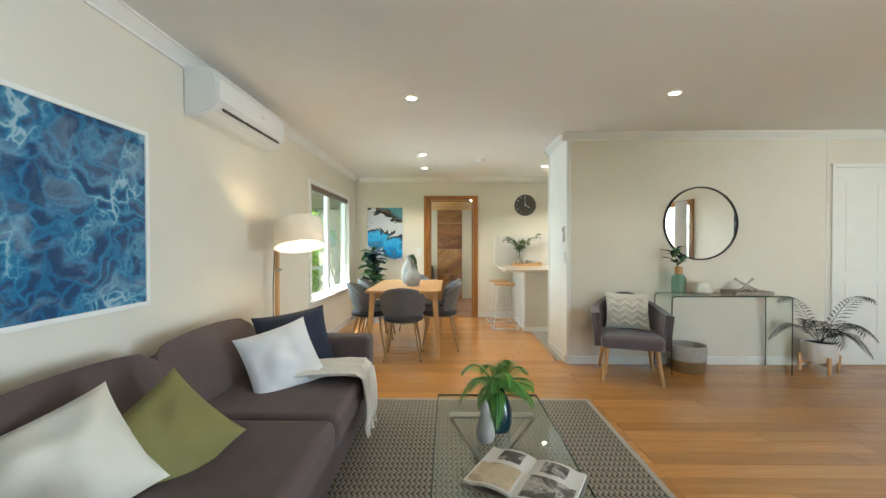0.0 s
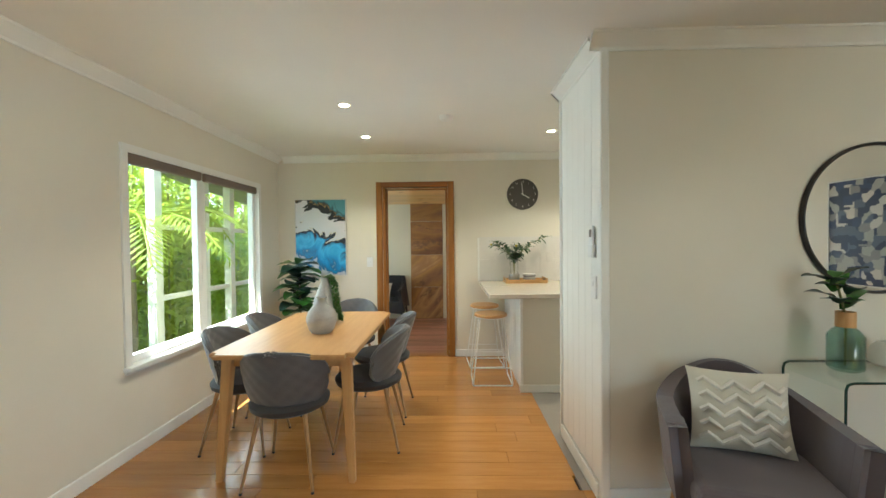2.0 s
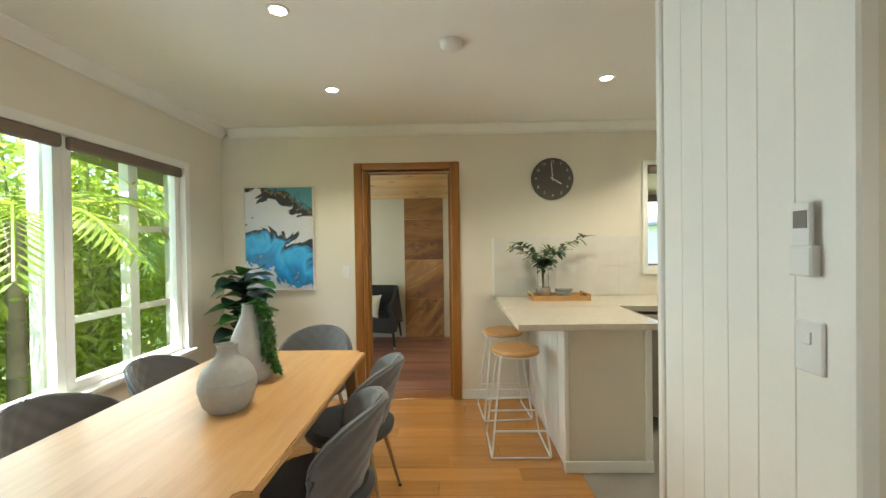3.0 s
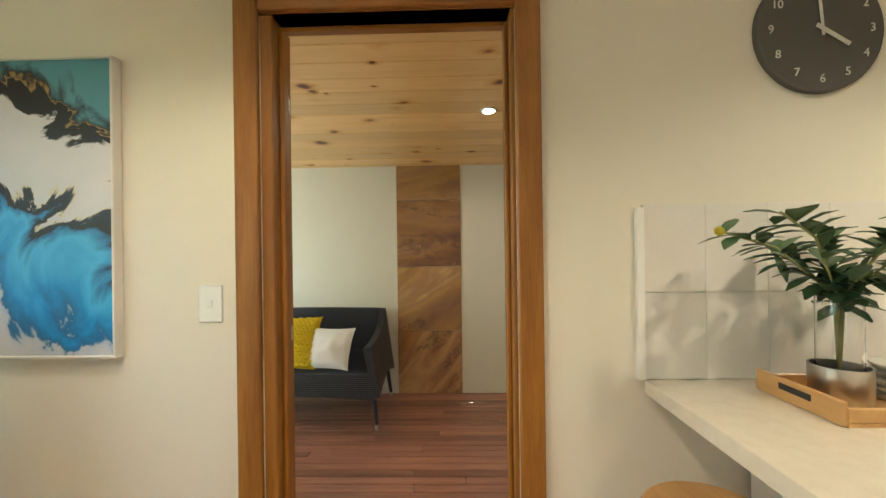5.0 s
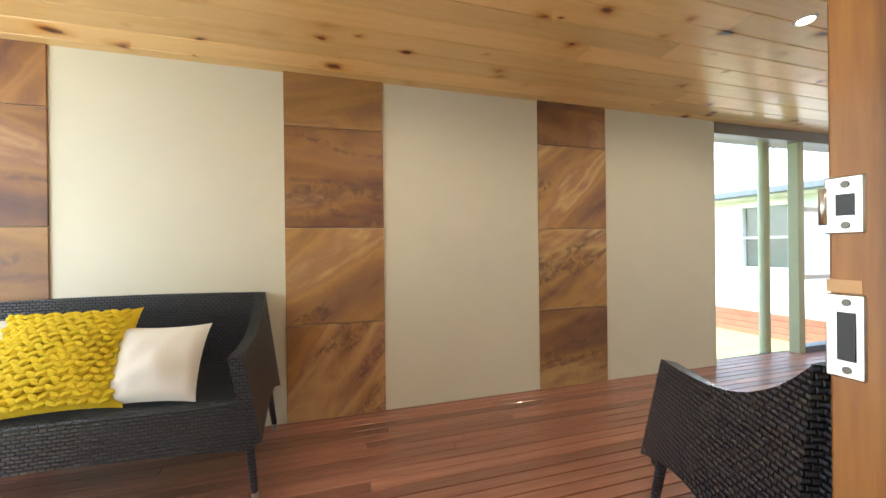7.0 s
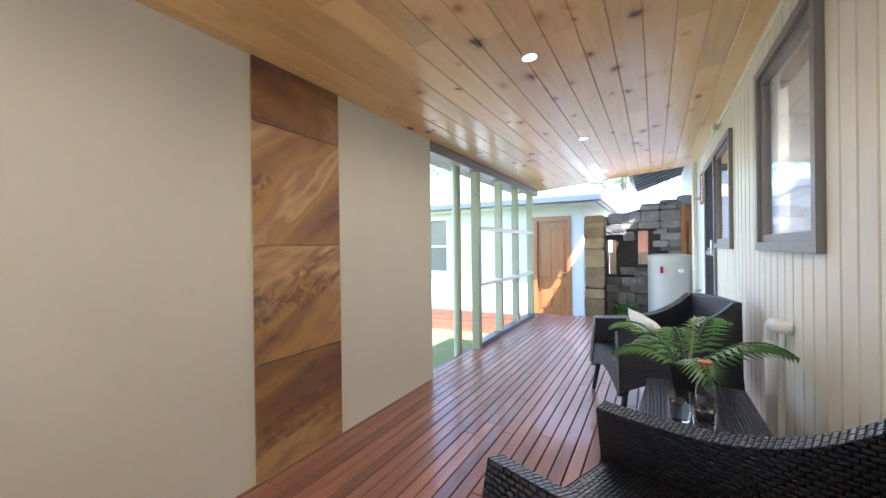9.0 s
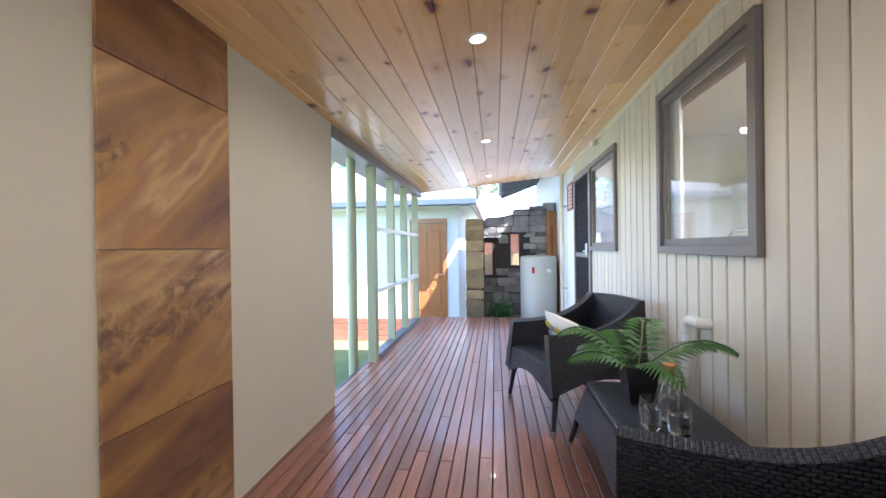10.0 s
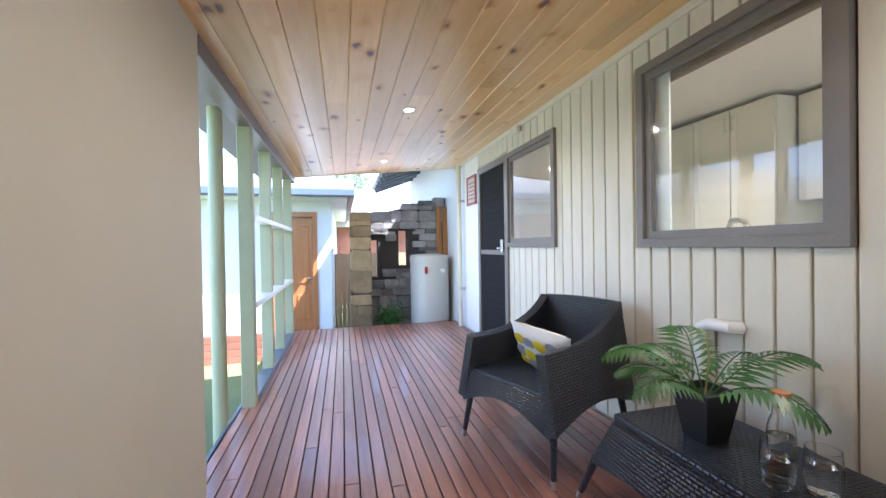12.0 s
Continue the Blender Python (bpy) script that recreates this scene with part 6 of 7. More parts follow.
def blade(bm, base, d, length, width, lift=0.25, n=6):
    """One broad oval leaf from base along d, folded along its rib and bent."""
    base, d = Vector(base), Vector(d).normalized()
    s = d.cross(Vector((0, 0, 1)))
    s = s.normalized() if s.length > 0.01 else Vector((1, 0, 0))
    up = s.cross(d)
    rows = []
    for k in range(n + 1):
        t = k / n
        w = width * math.sin(math.pi * (0.06 + 0.91 * t) ** 1.15) ** 0.8 / 2
        c = base + d * length * t - Vector((0, 0, lift * length * t * t))
        wav = 0.06 * width * math.sin(t * 9)
        rows.append([bm.verts.new(c - s * w + up * (0.25 * w + wav)), bm.verts.new(c), bm.verts.new(c + s * w + up * (0.25 * w - wav))])
    for a, b in zip(rows, rows[1:]):
        for k in (0, 1):
            bm.faces.new((a[k], a[k + 1], b[k + 1], b[k])).smooth = True
    return bm


def sprig(t, base, r, count, height, length, width, material, name="leaf", spread=0.6):
    """Leaves up a stalk, each one a part."""
    for k in range(count):
        f = 0.25 + 0.75 * k / max(1, count - 1)
        a = k * 2.4 + r.uniform(-0.3, 0.3)
        d = Vector((math.cos(a) * spread, math.sin(a) * spread, r.uniform(0.1, 0.7)))
        p = Vector(base) + Vector((r.uniform(-0.01, 0.01), r.uniform(-0.01, 0.01), height * f))
        part(name, blade(bmesh.new(), p, d, length * r.uniform(0.75, 1.15), width * r.uniform(0.8, 1.1), r.uniform(0.1, 0.5)), material if not isinstance(material, tuple) else r.choice(material), t)


r = random.Random(31)
gv = thing("glass_vase", pose(2.71, 4.22, 0.756), "green glass vase with leafy branch on console", "vase")
part("vase", lathe(bmesh.new(), [(0.0, 0.0), (0.055, 0.0), (0.066, 0.012), (0.066, 0.16), (0.05, 0.185), (0.032, 0.2), (0.032, 0.21), (0.028, 0.21), (0.028, 0.2), (0.046, 0.182), (0.062, 0.158), (0.062, 0.015), (0.0, 0.008)], 32), glass("pale_green_glass", (0.74, 0.85, 0.81), 1.5), gv)
part("neck_ring", lathe(bmesh.new(), [(0.034, 0.2), (0.036, 0.2), (0.036, 0.27), (0.034, 0.27)], 24), M_OAKZ, gv, "timber neck ring")
part("stem", tube(bmesh.new(), [(0, 0, 0.02), (0.0, 0, 0.25), (-0.04, 0.0, 0.40)], 0.005, 6), M_CULM, gv)
for k in range(12):
    f = k / 11
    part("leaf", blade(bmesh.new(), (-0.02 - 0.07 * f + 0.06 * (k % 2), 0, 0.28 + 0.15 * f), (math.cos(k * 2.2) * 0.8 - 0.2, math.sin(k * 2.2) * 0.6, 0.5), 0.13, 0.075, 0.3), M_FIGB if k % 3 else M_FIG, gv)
bw = thing("ceramic_bowl", pose(2.97, 4.26, 0.756), "small two-tone white ceramic bowl on console", "bowl")
part("bowl", lathe(bmesh.new(), [(0.0, 0.0), (0.06, 0.0), (0.082, 0.015), (0.085, 0.045), (0.075, 0.085), (0.05, 0.115), (0.045, 0.115), (0.068, 0.08), (0.0, 0.02)], 32), M_CERAMW, bw)
box_b = thing("decorative_book", pose(3.36, 4.20, 0.756), "black and white patterned box on console", "box")
part("box", B(-0.18, -0.11, 0, 0.18, 0.11, 0.035, bev=0.002), weave("checker_cover", (0.5, 0.46, 0.4), (0.03, 0.03, 0.03), 40, 60, 0.6, 0.001, 0.2), box_b)
kn = thing("metal_jack", pose(3.36, 4.20, 0.792), "silver metal jack ornament on patterned box", "ornament")
for a, b in (((-0.08, -0.03, 0.012), (0.08, 0.03, 0.11)), ((-0.08, 0.03, 0.11), (0.08, -0.03, 0.012)), ((0.0, -0.075, 0.012), (0.0, 0.07, 0.07))):
    bar = part("bar", rod(bmesh.new(), a, b, 0.008), M_METAL, kn)
    for e in (a, b):
        bm = bmesh.new()
        bmesh.ops.create_icosphere(bm, subdivisions=2, radius=0.015, matrix=Matrix.Translation(e))
        part("knob", bm, M_METAL, bar)
bas = thing("woven_basket", pose(2.79, 4.215, 0), "two-tone woven basket, white over jute, on floor", "basket")
M_JUTE = weave("jute_weave", (0.42, 0.27, 0.12), (0.2, 0.12, 0.05), 60, 90, 0.9, 0.004, 0.8)
M_ROPE = weave("white_rope_weave", (0.66, 0.63, 0.58), (0.4, 0.38, 0.34), 50, 80, 0.9, 0.004, 0.7)
part("lower_body", lathe(bmesh.new(), [(0.0, 0.0), (0.14, 0.0), (0.155, 0.02), (0.165, 0.12)], 32), M_JUTE, bas)
part("upper_body", lathe(bmesh.new(), [(0.166, 0.12), (0.172, 0.2), (0.165, 0.262), (0.157, 0.262), (0.162, 0.2), (0.155, 0.12), (0.0, 0.03)], 32), M_ROPE, bas, "white rope rim")
pp = thing("dark_palm", pose(4.07, 4.20, 0), "near-black feathery palm in white pot on stand", "plant")
part("pot", lathe(bmesh.new(), [(0.0, 0.10), (0.12, 0.10), (0.135, 0.12), (0.14, 0.29), (0.13, 0.295), (0.128, 0.27), (0.0, 0.27)], 32), M_CERAMW, pp, "white ceramic pot")
part("soil", lathe(bmesh.new(), [(0.0, 0.272), (0.127, 0.273)], 24), M_SOIL, pp)
for k in range(4):
    a = math.pi / 4 + k * math.pi / 2 + 0.5
    part("stand_leg", B(-0.012, -0.012, 0, 0.012, 0.012, 0.17, bev=0.002), M_OAKZ, pp, m=pose(0.155 * math.cos(a), 0.155 * math.sin(a), 0, 0, 0, math.degrees(a)))
for k in range(2):
    part("stand_bar", B(-0.15, -0.012, 0.075, 0.15, 0.012, 0.098), M_OAKZ, pp, m=pose(0, 0, 0.0 if k else 0.001, 0, 0, 73 + 90 * k))
for yaw, ln, rise, droop in ((3.2, 0.42, 0.50, 0.05), (2.8, 0.40, 0.30, 0.26), (3.7, 0.36, 0.34, 0.14), (-0.1, 0.48, 0.52, 0.08), (0.25, 0.62, 0.30, 0.24), (-0.5, 0.40, 0.32, 0.22), (4.4, 0.34, 0.30, 0.24), (5.2, 0.36, 0.26, 0.28)):
    part("frond", frond(bmesh.new(), (0, 0, 0.27), yaw, ln, rise, droop, 0.15, 22, 0.008), M_PURP, pp)

# flush white door beside the console
d4 = structure("door_4", B(4.40, 4.385, 0.008, 5.16, 4.40, 2.03, bev=0.002), M_WHITE, "closed flush white panel door")
for z0, z1 in ((0.18, 0.86), (0.98, 1.88)):
    for x0 in (4.50, 4.82):
        part("raised_panel", B(x0, 4.380, z0, x0 + 0.25, 4.386, z1, bev=0.003), M_WHITE, d4)
structure("trim_door_4", wall_y(bmesh.new(), 4.378, 4.400, 4.36, 5.20, 0.0, 2.07, [(4.397, 5.163, 0.0, 2.033)]), M_WHITE, "white door casing")
structure("trim_panel_joint", B(4.315, 4.392, 0.085, 4.325, 4.40, ZC - 0.075), M_WHITE, "white cover strip on the wall")

# ---- dining ----
tb = thing("dining_table", pose(-0.07, 5.175, 0), "honey oak dining table with tapered legs", "table")
bm = B(-0.415, -0.675, 0.722, 0.415, 0.675, 0.75, bev=0.0)
bmesh.ops.bevel(bm, geom=[e for e in bm.edges if abs(e.verts[0].co.z - e.verts[1].co.z) > 0.01], offset=0.045, segments=5, affect="EDGES")
bmesh.ops.bevel(bm, geom=[e for e in bm.edges if abs(e.verts[0].co.z - e.verts[1].co.z) < 0.001], offset=0.005, segments=2, affect="EDGES")
part("tabletop", bm, M_OAK, tb)
for sx in (-1, 1):
    part("side_apron", B(min(sx * 0.33, sx * 0.35), -0.53, 0.65, max(sx * 0.33, sx * 0.35), 0.53, 0.722), M_OAK, tb)
    part("end_apron", B(-0.33, min(sx * 0.53, sx * 0.55), 0.65, 0.33, max(sx * 0.53, sx * 0.55), 0.722), M_OAK, tb)
    for sy in (-1, 1):
        bm = bmesh.new()
        top = [bm.verts.new((sx * 0.345 + a * 0.03, sy * 0.55 + b * 0.03, 0.722)) for a, b in ((-1, -1), (1, -1), (1, 1), (-1, 1))]
        low = [bm.verts.new((sx * 0.385 + a * 0.019, sy * 0.60 + b * 0.019, 0.0)) for a, b in ((-1, -1), (1, -1), (1, 1), (-1, 1))]
        for k in range(4):
            bm.faces.new((low[k], low[(k + 1) % 4], top[(k + 1) % 4], top[k]))
        bm.faces.new(low[::-1])
        bm.faces.new(top)
        bmesh.ops.bevel(bm, geom=list(bm.edges), offset=0.004, segments=2, affect="EDGES")
        part("leg", bm, M_OAKZ, tb)


def dining_chair(m):
    """A velvet shell chair facing +y."""
    c = thing("dining_chair", m, "grey quilted velvet dining chair with slim wooden-look legs", "chair", "chairs round the table")

    def back(u, v):
        a = (u - 0.5) * 2
        zc, zh = 0.607, 0.175
        vv = v * 2 - 1
        half = 0.245 * max(0.0, 1 - abs(vv) ** 2.6) ** 0.42 if vv > 0 else 0.235 * max(0.0, 1 - abs(vv) ** 3.2) ** 0.42
        half = max(half, 0.02)
        x = a * half
        q = 0.0016 * math.cos((x * 1.0 + vv * zh) * 75) + 0.0016 * math.cos((x * 1.0 - vv * zh) * 75)
        return Vector((x, -0.215 - 0.055 * vv + 0.16 * (x / 0.245) ** 2 - q, zc + zh * vv))
    part("backrest", shell(bmesh.new(), back, 30, 34, 0.034), M_VELVET, c)
    tubepts = []
    for k in range(41):
        w = 2 * math.pi * k / 40
        v = 0.5 + 0.5 * math.sin(w)
        u = 0.5 + 0.5 * math.copysign(1, math.cos(w))
        tubepts.append(back(u, v))
    part("piping", tube(bmesh.new(), tubepts, 0.009, 6), M_VELVET, c)
    part("seat", lathe(bmesh.new(), [(0.0, 0.40), (0.19, 0.40), (0.222, 0.418), (0.228, 0.445), (0.205, 0.468), (0.0, 0.478)], 32), M_SEATV, c)
    for sx in (-1, 1):
        for sy in (-1, 1):
            leg = part("leg", rod(bmesh.new(), (sx * 0.13, sy * 0.13, 0.405), (sx * 0.195, sy * 0.21 - 0.01, 0.012), 0.014, 0.008), M_BRASSY, c)
            part("foot", rod(bmesh.new(), (sx * 0.195, sy * 0.21 - 0.01, 0.012), (sx * 0.196, sy * 0.212 - 0.01, 0.0), 0.009), M_BLACK, leg)
    return c


c0 = dining_chair(pose(-0.08, 4.68, 0, 0, 0, 2))
for x, y, a in ((-0.52, 5.02, -90), (-0.52, 5.58, -86), (0.31, 5.06, 92), (0.31, 5.58, 88), (-0.09, 6.13, 180)):
    copy_thing(c0, pose(x, y, 0, 0, 0, a))

tv = thing("tall_vase", pose(-0.085, 5.36, 0.75), "tall matt grey bottle vase on the dining table", "vase")
part("vase", lathe(bmesh.new(), [(0.0, 0.0), (0.075, 0.0), (0.09, 0.02), (0.098, 0.10), (0.09, 0.17), (0.065, 0.24), (0.04, 0.30), (0.033, 0.335), (0.036, 0.35), (0.03, 0.35), (0.026, 0.33), (0.03, 0.29), (0.0, 0.25)], 36), M_CERAM, tv)
for k in range(6):
    r = random.Random(90 + k)
    a = -0.55 + k * 0.2
    top = Vector((0.0, 0.0, 0.345))
    pts = [top, top + Vector((0.05 * math.cos(a), 0.05 * math.sin(a), 0.02)), top + Vector((0.085 * math.cos(a), 0.085 * math.sin(a), -0.05)), top + Vector((0.105 * math.cos(a), 0.105 * math.sin(a), -0.16 - 0.03 * k)), top + Vector((0.12 * math.cos(a), 0.12 * math.sin(a), -0.24 - 0.018 * k))]
    vine = part("vine", tube(bmesh.new(), pts, 0.002, 4), M_CULM, tv, "trailing green vine")
    bm = bmesh.new()
    for q in range(170):
        f = r.random() * 3.999
        i = int(f)
        p = pts[i].lerp(pts[i + 1], f - i)
        d = Vector((r.uniform(-1, 1), r.uniform(-1, 1), r.uniform(-0.6, 0.4))).normalized()
        blade(bm, p, d, 0.024, 0.017, 0.2, 2)
    part("leaves", bm, M_FIG, vine)
sv = thing("round_vase", pose(-0.01, 5.045, 0.75), "squat grey ceramic vase with throwing rings", "vase")
part("vase", lathe(bmesh.new(), [(0.0, 0.0), (0.064, 0.0), (0.086, 0.025), (0.101, 0.08), (0.101, 0.105), (0.099, 0.108), (0.101, 0.111), (0.09, 0.145), (0.066, 0.178), (0.04, 0.20), (0.033, 0.225), (0.039, 0.245), (0.034, 0.245), (0.027, 0.225), (0.033, 0.195), (0.0, 0.14)], 40), M_CERAM, sv)

fig = thing("fiddle_leaf_fig", pose(-0.80, 6.62, 0), "fiddle-leaf fig with broad glossy leaves in the corner", "plant")
part("pot", lathe(bmesh.new(), [(0.0, 0.0), (0.12, 0.0), (0.15, 0.28), (0.14, 0.285), (0.13, 0.25), (0.0, 0.25)], 28), M_CERAMW, fig)
part("trunk", tube(bmesh.new(), [(0, 0, 0.24), (0.02, 0, 0.6), (0.0, 0.02, 1.05)], 0.012, 8), M_BARK, fig)
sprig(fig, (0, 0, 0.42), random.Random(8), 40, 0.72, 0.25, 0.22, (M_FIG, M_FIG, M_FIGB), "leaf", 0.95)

blind = thing("roller_blind", pose(XW + 0.02, 5.665, 1.895), "taupe roller blind rolled up over the window", "blind")
M_BLIND = mat("taupe_blind", (0.21, 0.165, 0.13), (0.18, 0.14, 0.11), 0.85, fine=250)
for y0, y1 in ((-0.83, -0.075), (-0.035, 0.83)):
    part("roll", B(-0.06, y0, 0.0, -0.018, y1, 0.075, bev=0.015, seg=2), M_BLIND, blind)
for nm, m, mt, lab in (("light_switch", pose(-0.085, YN, 1.137), M_ACW, "white plastic light switch on the wall"), ("wall_socket", pose(2.05, YN - 0.006, 1.18), M_CERAMW, "beige power socket over the bench")):
    s = thing(nm, m, lab, "switch")
    part("plate", B(-0.037, -0.008, -0.058, 0.037, 0, 0.058, bev=0.003), mt, s)
    part("rocker", B(-0.008, -0.012, -0.012, 0.008, -0.007, 0.012, bev=0.002), mt, s)

clk = thing("wall_clock", pose(1.735, YN, 1.92, 90, 0, 0), "round slate-grey wall clock with white numerals", "clock")
M_SLATE = mat("slate_face", (0.10, 0.092, 0.085), (0.085, 0.078, 0.072), 0.7)
part("face", lathe(bmesh.new(), [(0.0, 0.022), (0.178, 0.022), (0.182, 0.018), (0.182, 0.0)], 48), M_SLATE, clk)
for k in range(1, 13):
    a = math.pi / 2 - k * math.pi / 6
    cu = bpy.data.curves.new("numeral", "FONT")
    cu.body, cu.size, cu.extrude, cu.align_x, cu.align_y = str(k), 0.034, 0.0008, "CENTER", "CENTER"
    ob = new("numeral", cu)
    cu.materials.append(M_PAPER)
    ob.parent = clk
    ob.matrix_basis = pose(0.145 * math.cos(a), 0.145 * math.sin(a), 0.024)
for nm, ang, ln, w in (("minute_hand", 95, 0.135, 0.004), ("hour_hand", -32, 0.09, 0.006)):
    hd = part("pointer", B(-0.02, -w, 0.026, ln, w, 0.028), M_PAPER, clk, "white clock pointer", m=pose(0, 0, 0, 0, 0, ang))

sm = thing("smoke_alarm", pose(0.86, 5.60, ZC), "small white smoke alarm on the ceiling", "smoke alarm")
part("body", lathe(bmesh.new(), [(0.0, -0.035), (0.04, -0.034), (0.055, -0.022), (0.06, 0.0)], 28), M_ACW, sm)
rem = thing("ac_remote", pose(1.660, 4.50, 1.295), "white remote control in a wall holder", "remote")
part("holder", B(-0.022, -0.03, -0.02, 0.004, 0.03, 0.05, bev=0.004), M_ACW, rem)
part("remote", B(-0.018, -0.025, 0.0, -0.006, 0.025, 0.15, bev=0.004), M_ACW, rem)
part("display", B(-0.0195, -0.017, 0.09, -0.0178, 0.017, 0.13), M_GREY, rem)
sw2 = thing("light_switch", pose(1.662, 4.495, 1.115), "white double light switch on lining boards", "switch")
part("plate", B(-0.008, -0.035, -0.06, 0.002, 0.035, 0.06, bev=0.003), M_ACW, sw2)
part("rocker", B(-0.012, -0.01, 0.005, -0.007, 0.01, 0.035, bev=0.002), M_ACW, sw2)

# ---- kitchen ----
M_TOP = mat("cream_stone_benchtop", (0.66, 0.60, 0.50), (0.60, 0.54, 0.45), 0.18, scale=30, fine=200, bump=0.02, coat=0.2)
M_CAB = mat("cream_cabinet", (0.72, 0.69, 0.60), (0.69, 0.66, 0.57), 0.4, scale=3)
bt2 = thing("benchtop", pose(0, 0, 0.86), "cream stone kitchen benchtop with breakfast overhang", "benchtop")
part("peninsula_slab", B(1.22, 5.80, 0, 2.05, 6.40, 0.04, bev=0.004), M_TOP, bt2)
part("wall_slab", wall_y(bmesh.new(), 6.402, 6.99, 1.22, 5.7, 0.0, 0.04, []), M_TOP, bt2)
pen = thing("peninsula_cabinet", pose(0, 0, 0), "cream panelled peninsula cabinet", "cabinet")
part("end_panel", B(1.52, 5.90, 0.0, 2.0, 5.92, 0.86, bev=0.002), M_CAB, pen)
part("corner_post", B(1.505, 5.89, 0, 1.53, 5.925, 0.86, bev=0.002), M_WHITE, pen)
part("right_post", B(1.98, 5.89, 0, 2.02, 5.925, 0.86, bev=0.002), M_WHITE, pen)
part("side_panel", B(1.52, 5.925, 0.0, 1.54, 6.98, 0.86), M_WHITE, pen)
for k in range(8):
    part("lining_board", B(1.512, 5.93 + k * 0.131, 0.09, 1.52, 5.93 + k * 0.131 + 0.127, 0.855, bev=0.002), M_WHITE, pen)
part("carcass", B(1.541, 5.925, 0.1, 2.0, 6.98, 0.85), M_CAB, pen)
part("skirting", B(1.50, 5.876, 0, 2.02, 5.889, 0.07, bev=0.003), M_WHITE, pen)
dw = thing("dishwasher", pose(2.44, 6.42, 0.1), "stainless steel dishwasher under the bench", "dishwasher")
part("door", B(-0.30, -0.02, 0.0, 0.30, 0.0, 0.74, bev=0.004), mat("stainless_steel", (0.36, 0.34, 0.32), rough=0.32, metal=1, scale=3, stretch=(1, 1, 20)), dw)
part("control_panel", B(-0.30, -0.022, 0.645, 0.30, -0.019, 0.735), M_METAL, dw)
part("handle_recess", B(-0.12, -0.024, 0.66, 0.12, -0.021, 0.70), M_BLACK, dw)
part("body", B(-0.295, 0.0, 0.0, 0.295, 0.5, 0.735), M_GREY, dw)


def cabinet(x0, x1, z0, z1, y, depth, doors, label):
    """A cupboard with framed doors facing -y (depth > 0) or +y."""
    c = thing("kitchen_cabinet", pose(0, 0, 0), label, "cabinet", "kitchen cabinets")
    s = 1 if depth > 0 else -1
    part("body", B(x0, min(y, y + depth), z0, x1, max(y, y + depth), z1), M_CAB, c)
    w = (x1 - x0) / doors
    for k in range(doors):
        a, b = x0 + k * w + 0.004, x0 + (k + 1) * w - 0.004
        ya, yb = sorted((y - s * 0.02, y - s * 0.001))
        d = part("door", B(a, ya, z0 + 0.004, b, yb, z1 - 0.004, bev=0.002), M_CAB, c)
        ya, yb = sorted((y - s * 0.026, y - s * 0.019))
        for q in ((a + 0.0, z0 + 0.004, a + 0.06, z1 - 0.004), (b - 0.06, z0 + 0.004, b, z1 - 0.004)):
            part("stile", B(q[0], ya, q[1], q[2], yb, q[3], bev=0.002), M_CAB, d)
        for z in (z0 + 0.004, z1 - 0.064):
            part("rail", B(a + 0.06, ya, z, b - 0.06, yb, z + 0.06, bev=0.002), M_CAB, d)
        hx = b - 0.03 if k % 2 == 0 else a + 0.03
        zz0 = z0 + 0.08 if z0 > 0.8 else z1 - 0.2
        part("handle", tube(bmesh.new(), [(hx, y - s * 0.026, zz0), (hx, y - s * 0.05, zz0), (hx, y - s * 0.05, zz0 + 0.12), (hx, y - s * 0.026, zz0 + 0.12)], 0.005, 6), M_METAL, d)


cabinet(2.76, 4.2, 0.1, 0.86, 6.42, 0.55, 3, "cream kitchen base cabinet under the sink")
cabinet(4.21, 5.70, 0.1, 0.86, 6.42, 0.55, 3, "cream kitchen base cabinet with framed doors")
cabinet(2.40, 3.90, 0.1, 0.86, 5.10, -0.58, 3, "cream kitchen base cabinet on the inner wall")
cabinet(2.40, 4.10, 1.45, 2.36, 4.86, -0.34, 4, "cream overhead cabinet with small steel handles")
cabinet(4.12, 5.70, 0.1, 2.36, 5.10, -0.58, 4, "tall cream pantry cabinet with framed doors")
b3 = thing("inner_benchtop", pose(2.39, 4.51, 0.86), "cream stone benchtop on the inner kitchen wall", "benchtop")
part("slab", B(0, 0, 0, 1.71, 0.62, 0.04, bev=0.004), M_TOP, b3)
spl = structure("trim_splashback", B(1.22, YN - 0.007, 0.90, 2.49, YN - 0.0005, 1.42), M_CERAMW, "cream tiled splashback over the bench")
for k in range(7):
    part("tile", B(1.222 + k * 0.18, YN - 0.012, 0.902, 1.222 + k * 0.18 + 0.1792, YN - 0.006, 1.158, bev=0.0006), M_CERAMW, spl)
    part("tile", B(1.222 + k * 0.18, YN - 0.012, 1.16, 1.222 + k * 0.18 + 0.1792, YN - 0.006, 1.418, bev=0.0006), M_CERAMW, spl)
structure("trim_splashback_edge", B(1.200, YN - 0.016, 0.90, 1.222, YN, 1.41), M_WHITE, "white tile edge")
snk = thing("kitchen_sink", pose(3.10, 6.70, 0.90), "double-bowl stainless steel sink", "sink")
for x in (-0.22, 0.22):
    part("bowl", shell(bmesh.new(), lambda u, v, x=x: Vector((x + 0.20 * (1 - 0.12 * v) * math.cos(2 * math.pi * u), 0.17 * (1 - 0.12 * v) * math.sin(2 * math.pi * u), 0.004 - 0.02 * v)), 32, 3, 0.003), M_METAL, snk)
    part("basin_floor", lathe(bmesh.new(), [(0.0, -0.001), (0.165, 0.002)], 32, (x, 0, 0)), mat("shadowed_steel", (0.16, 0.15, 0.14), rough=0.3, metal=1), snk)
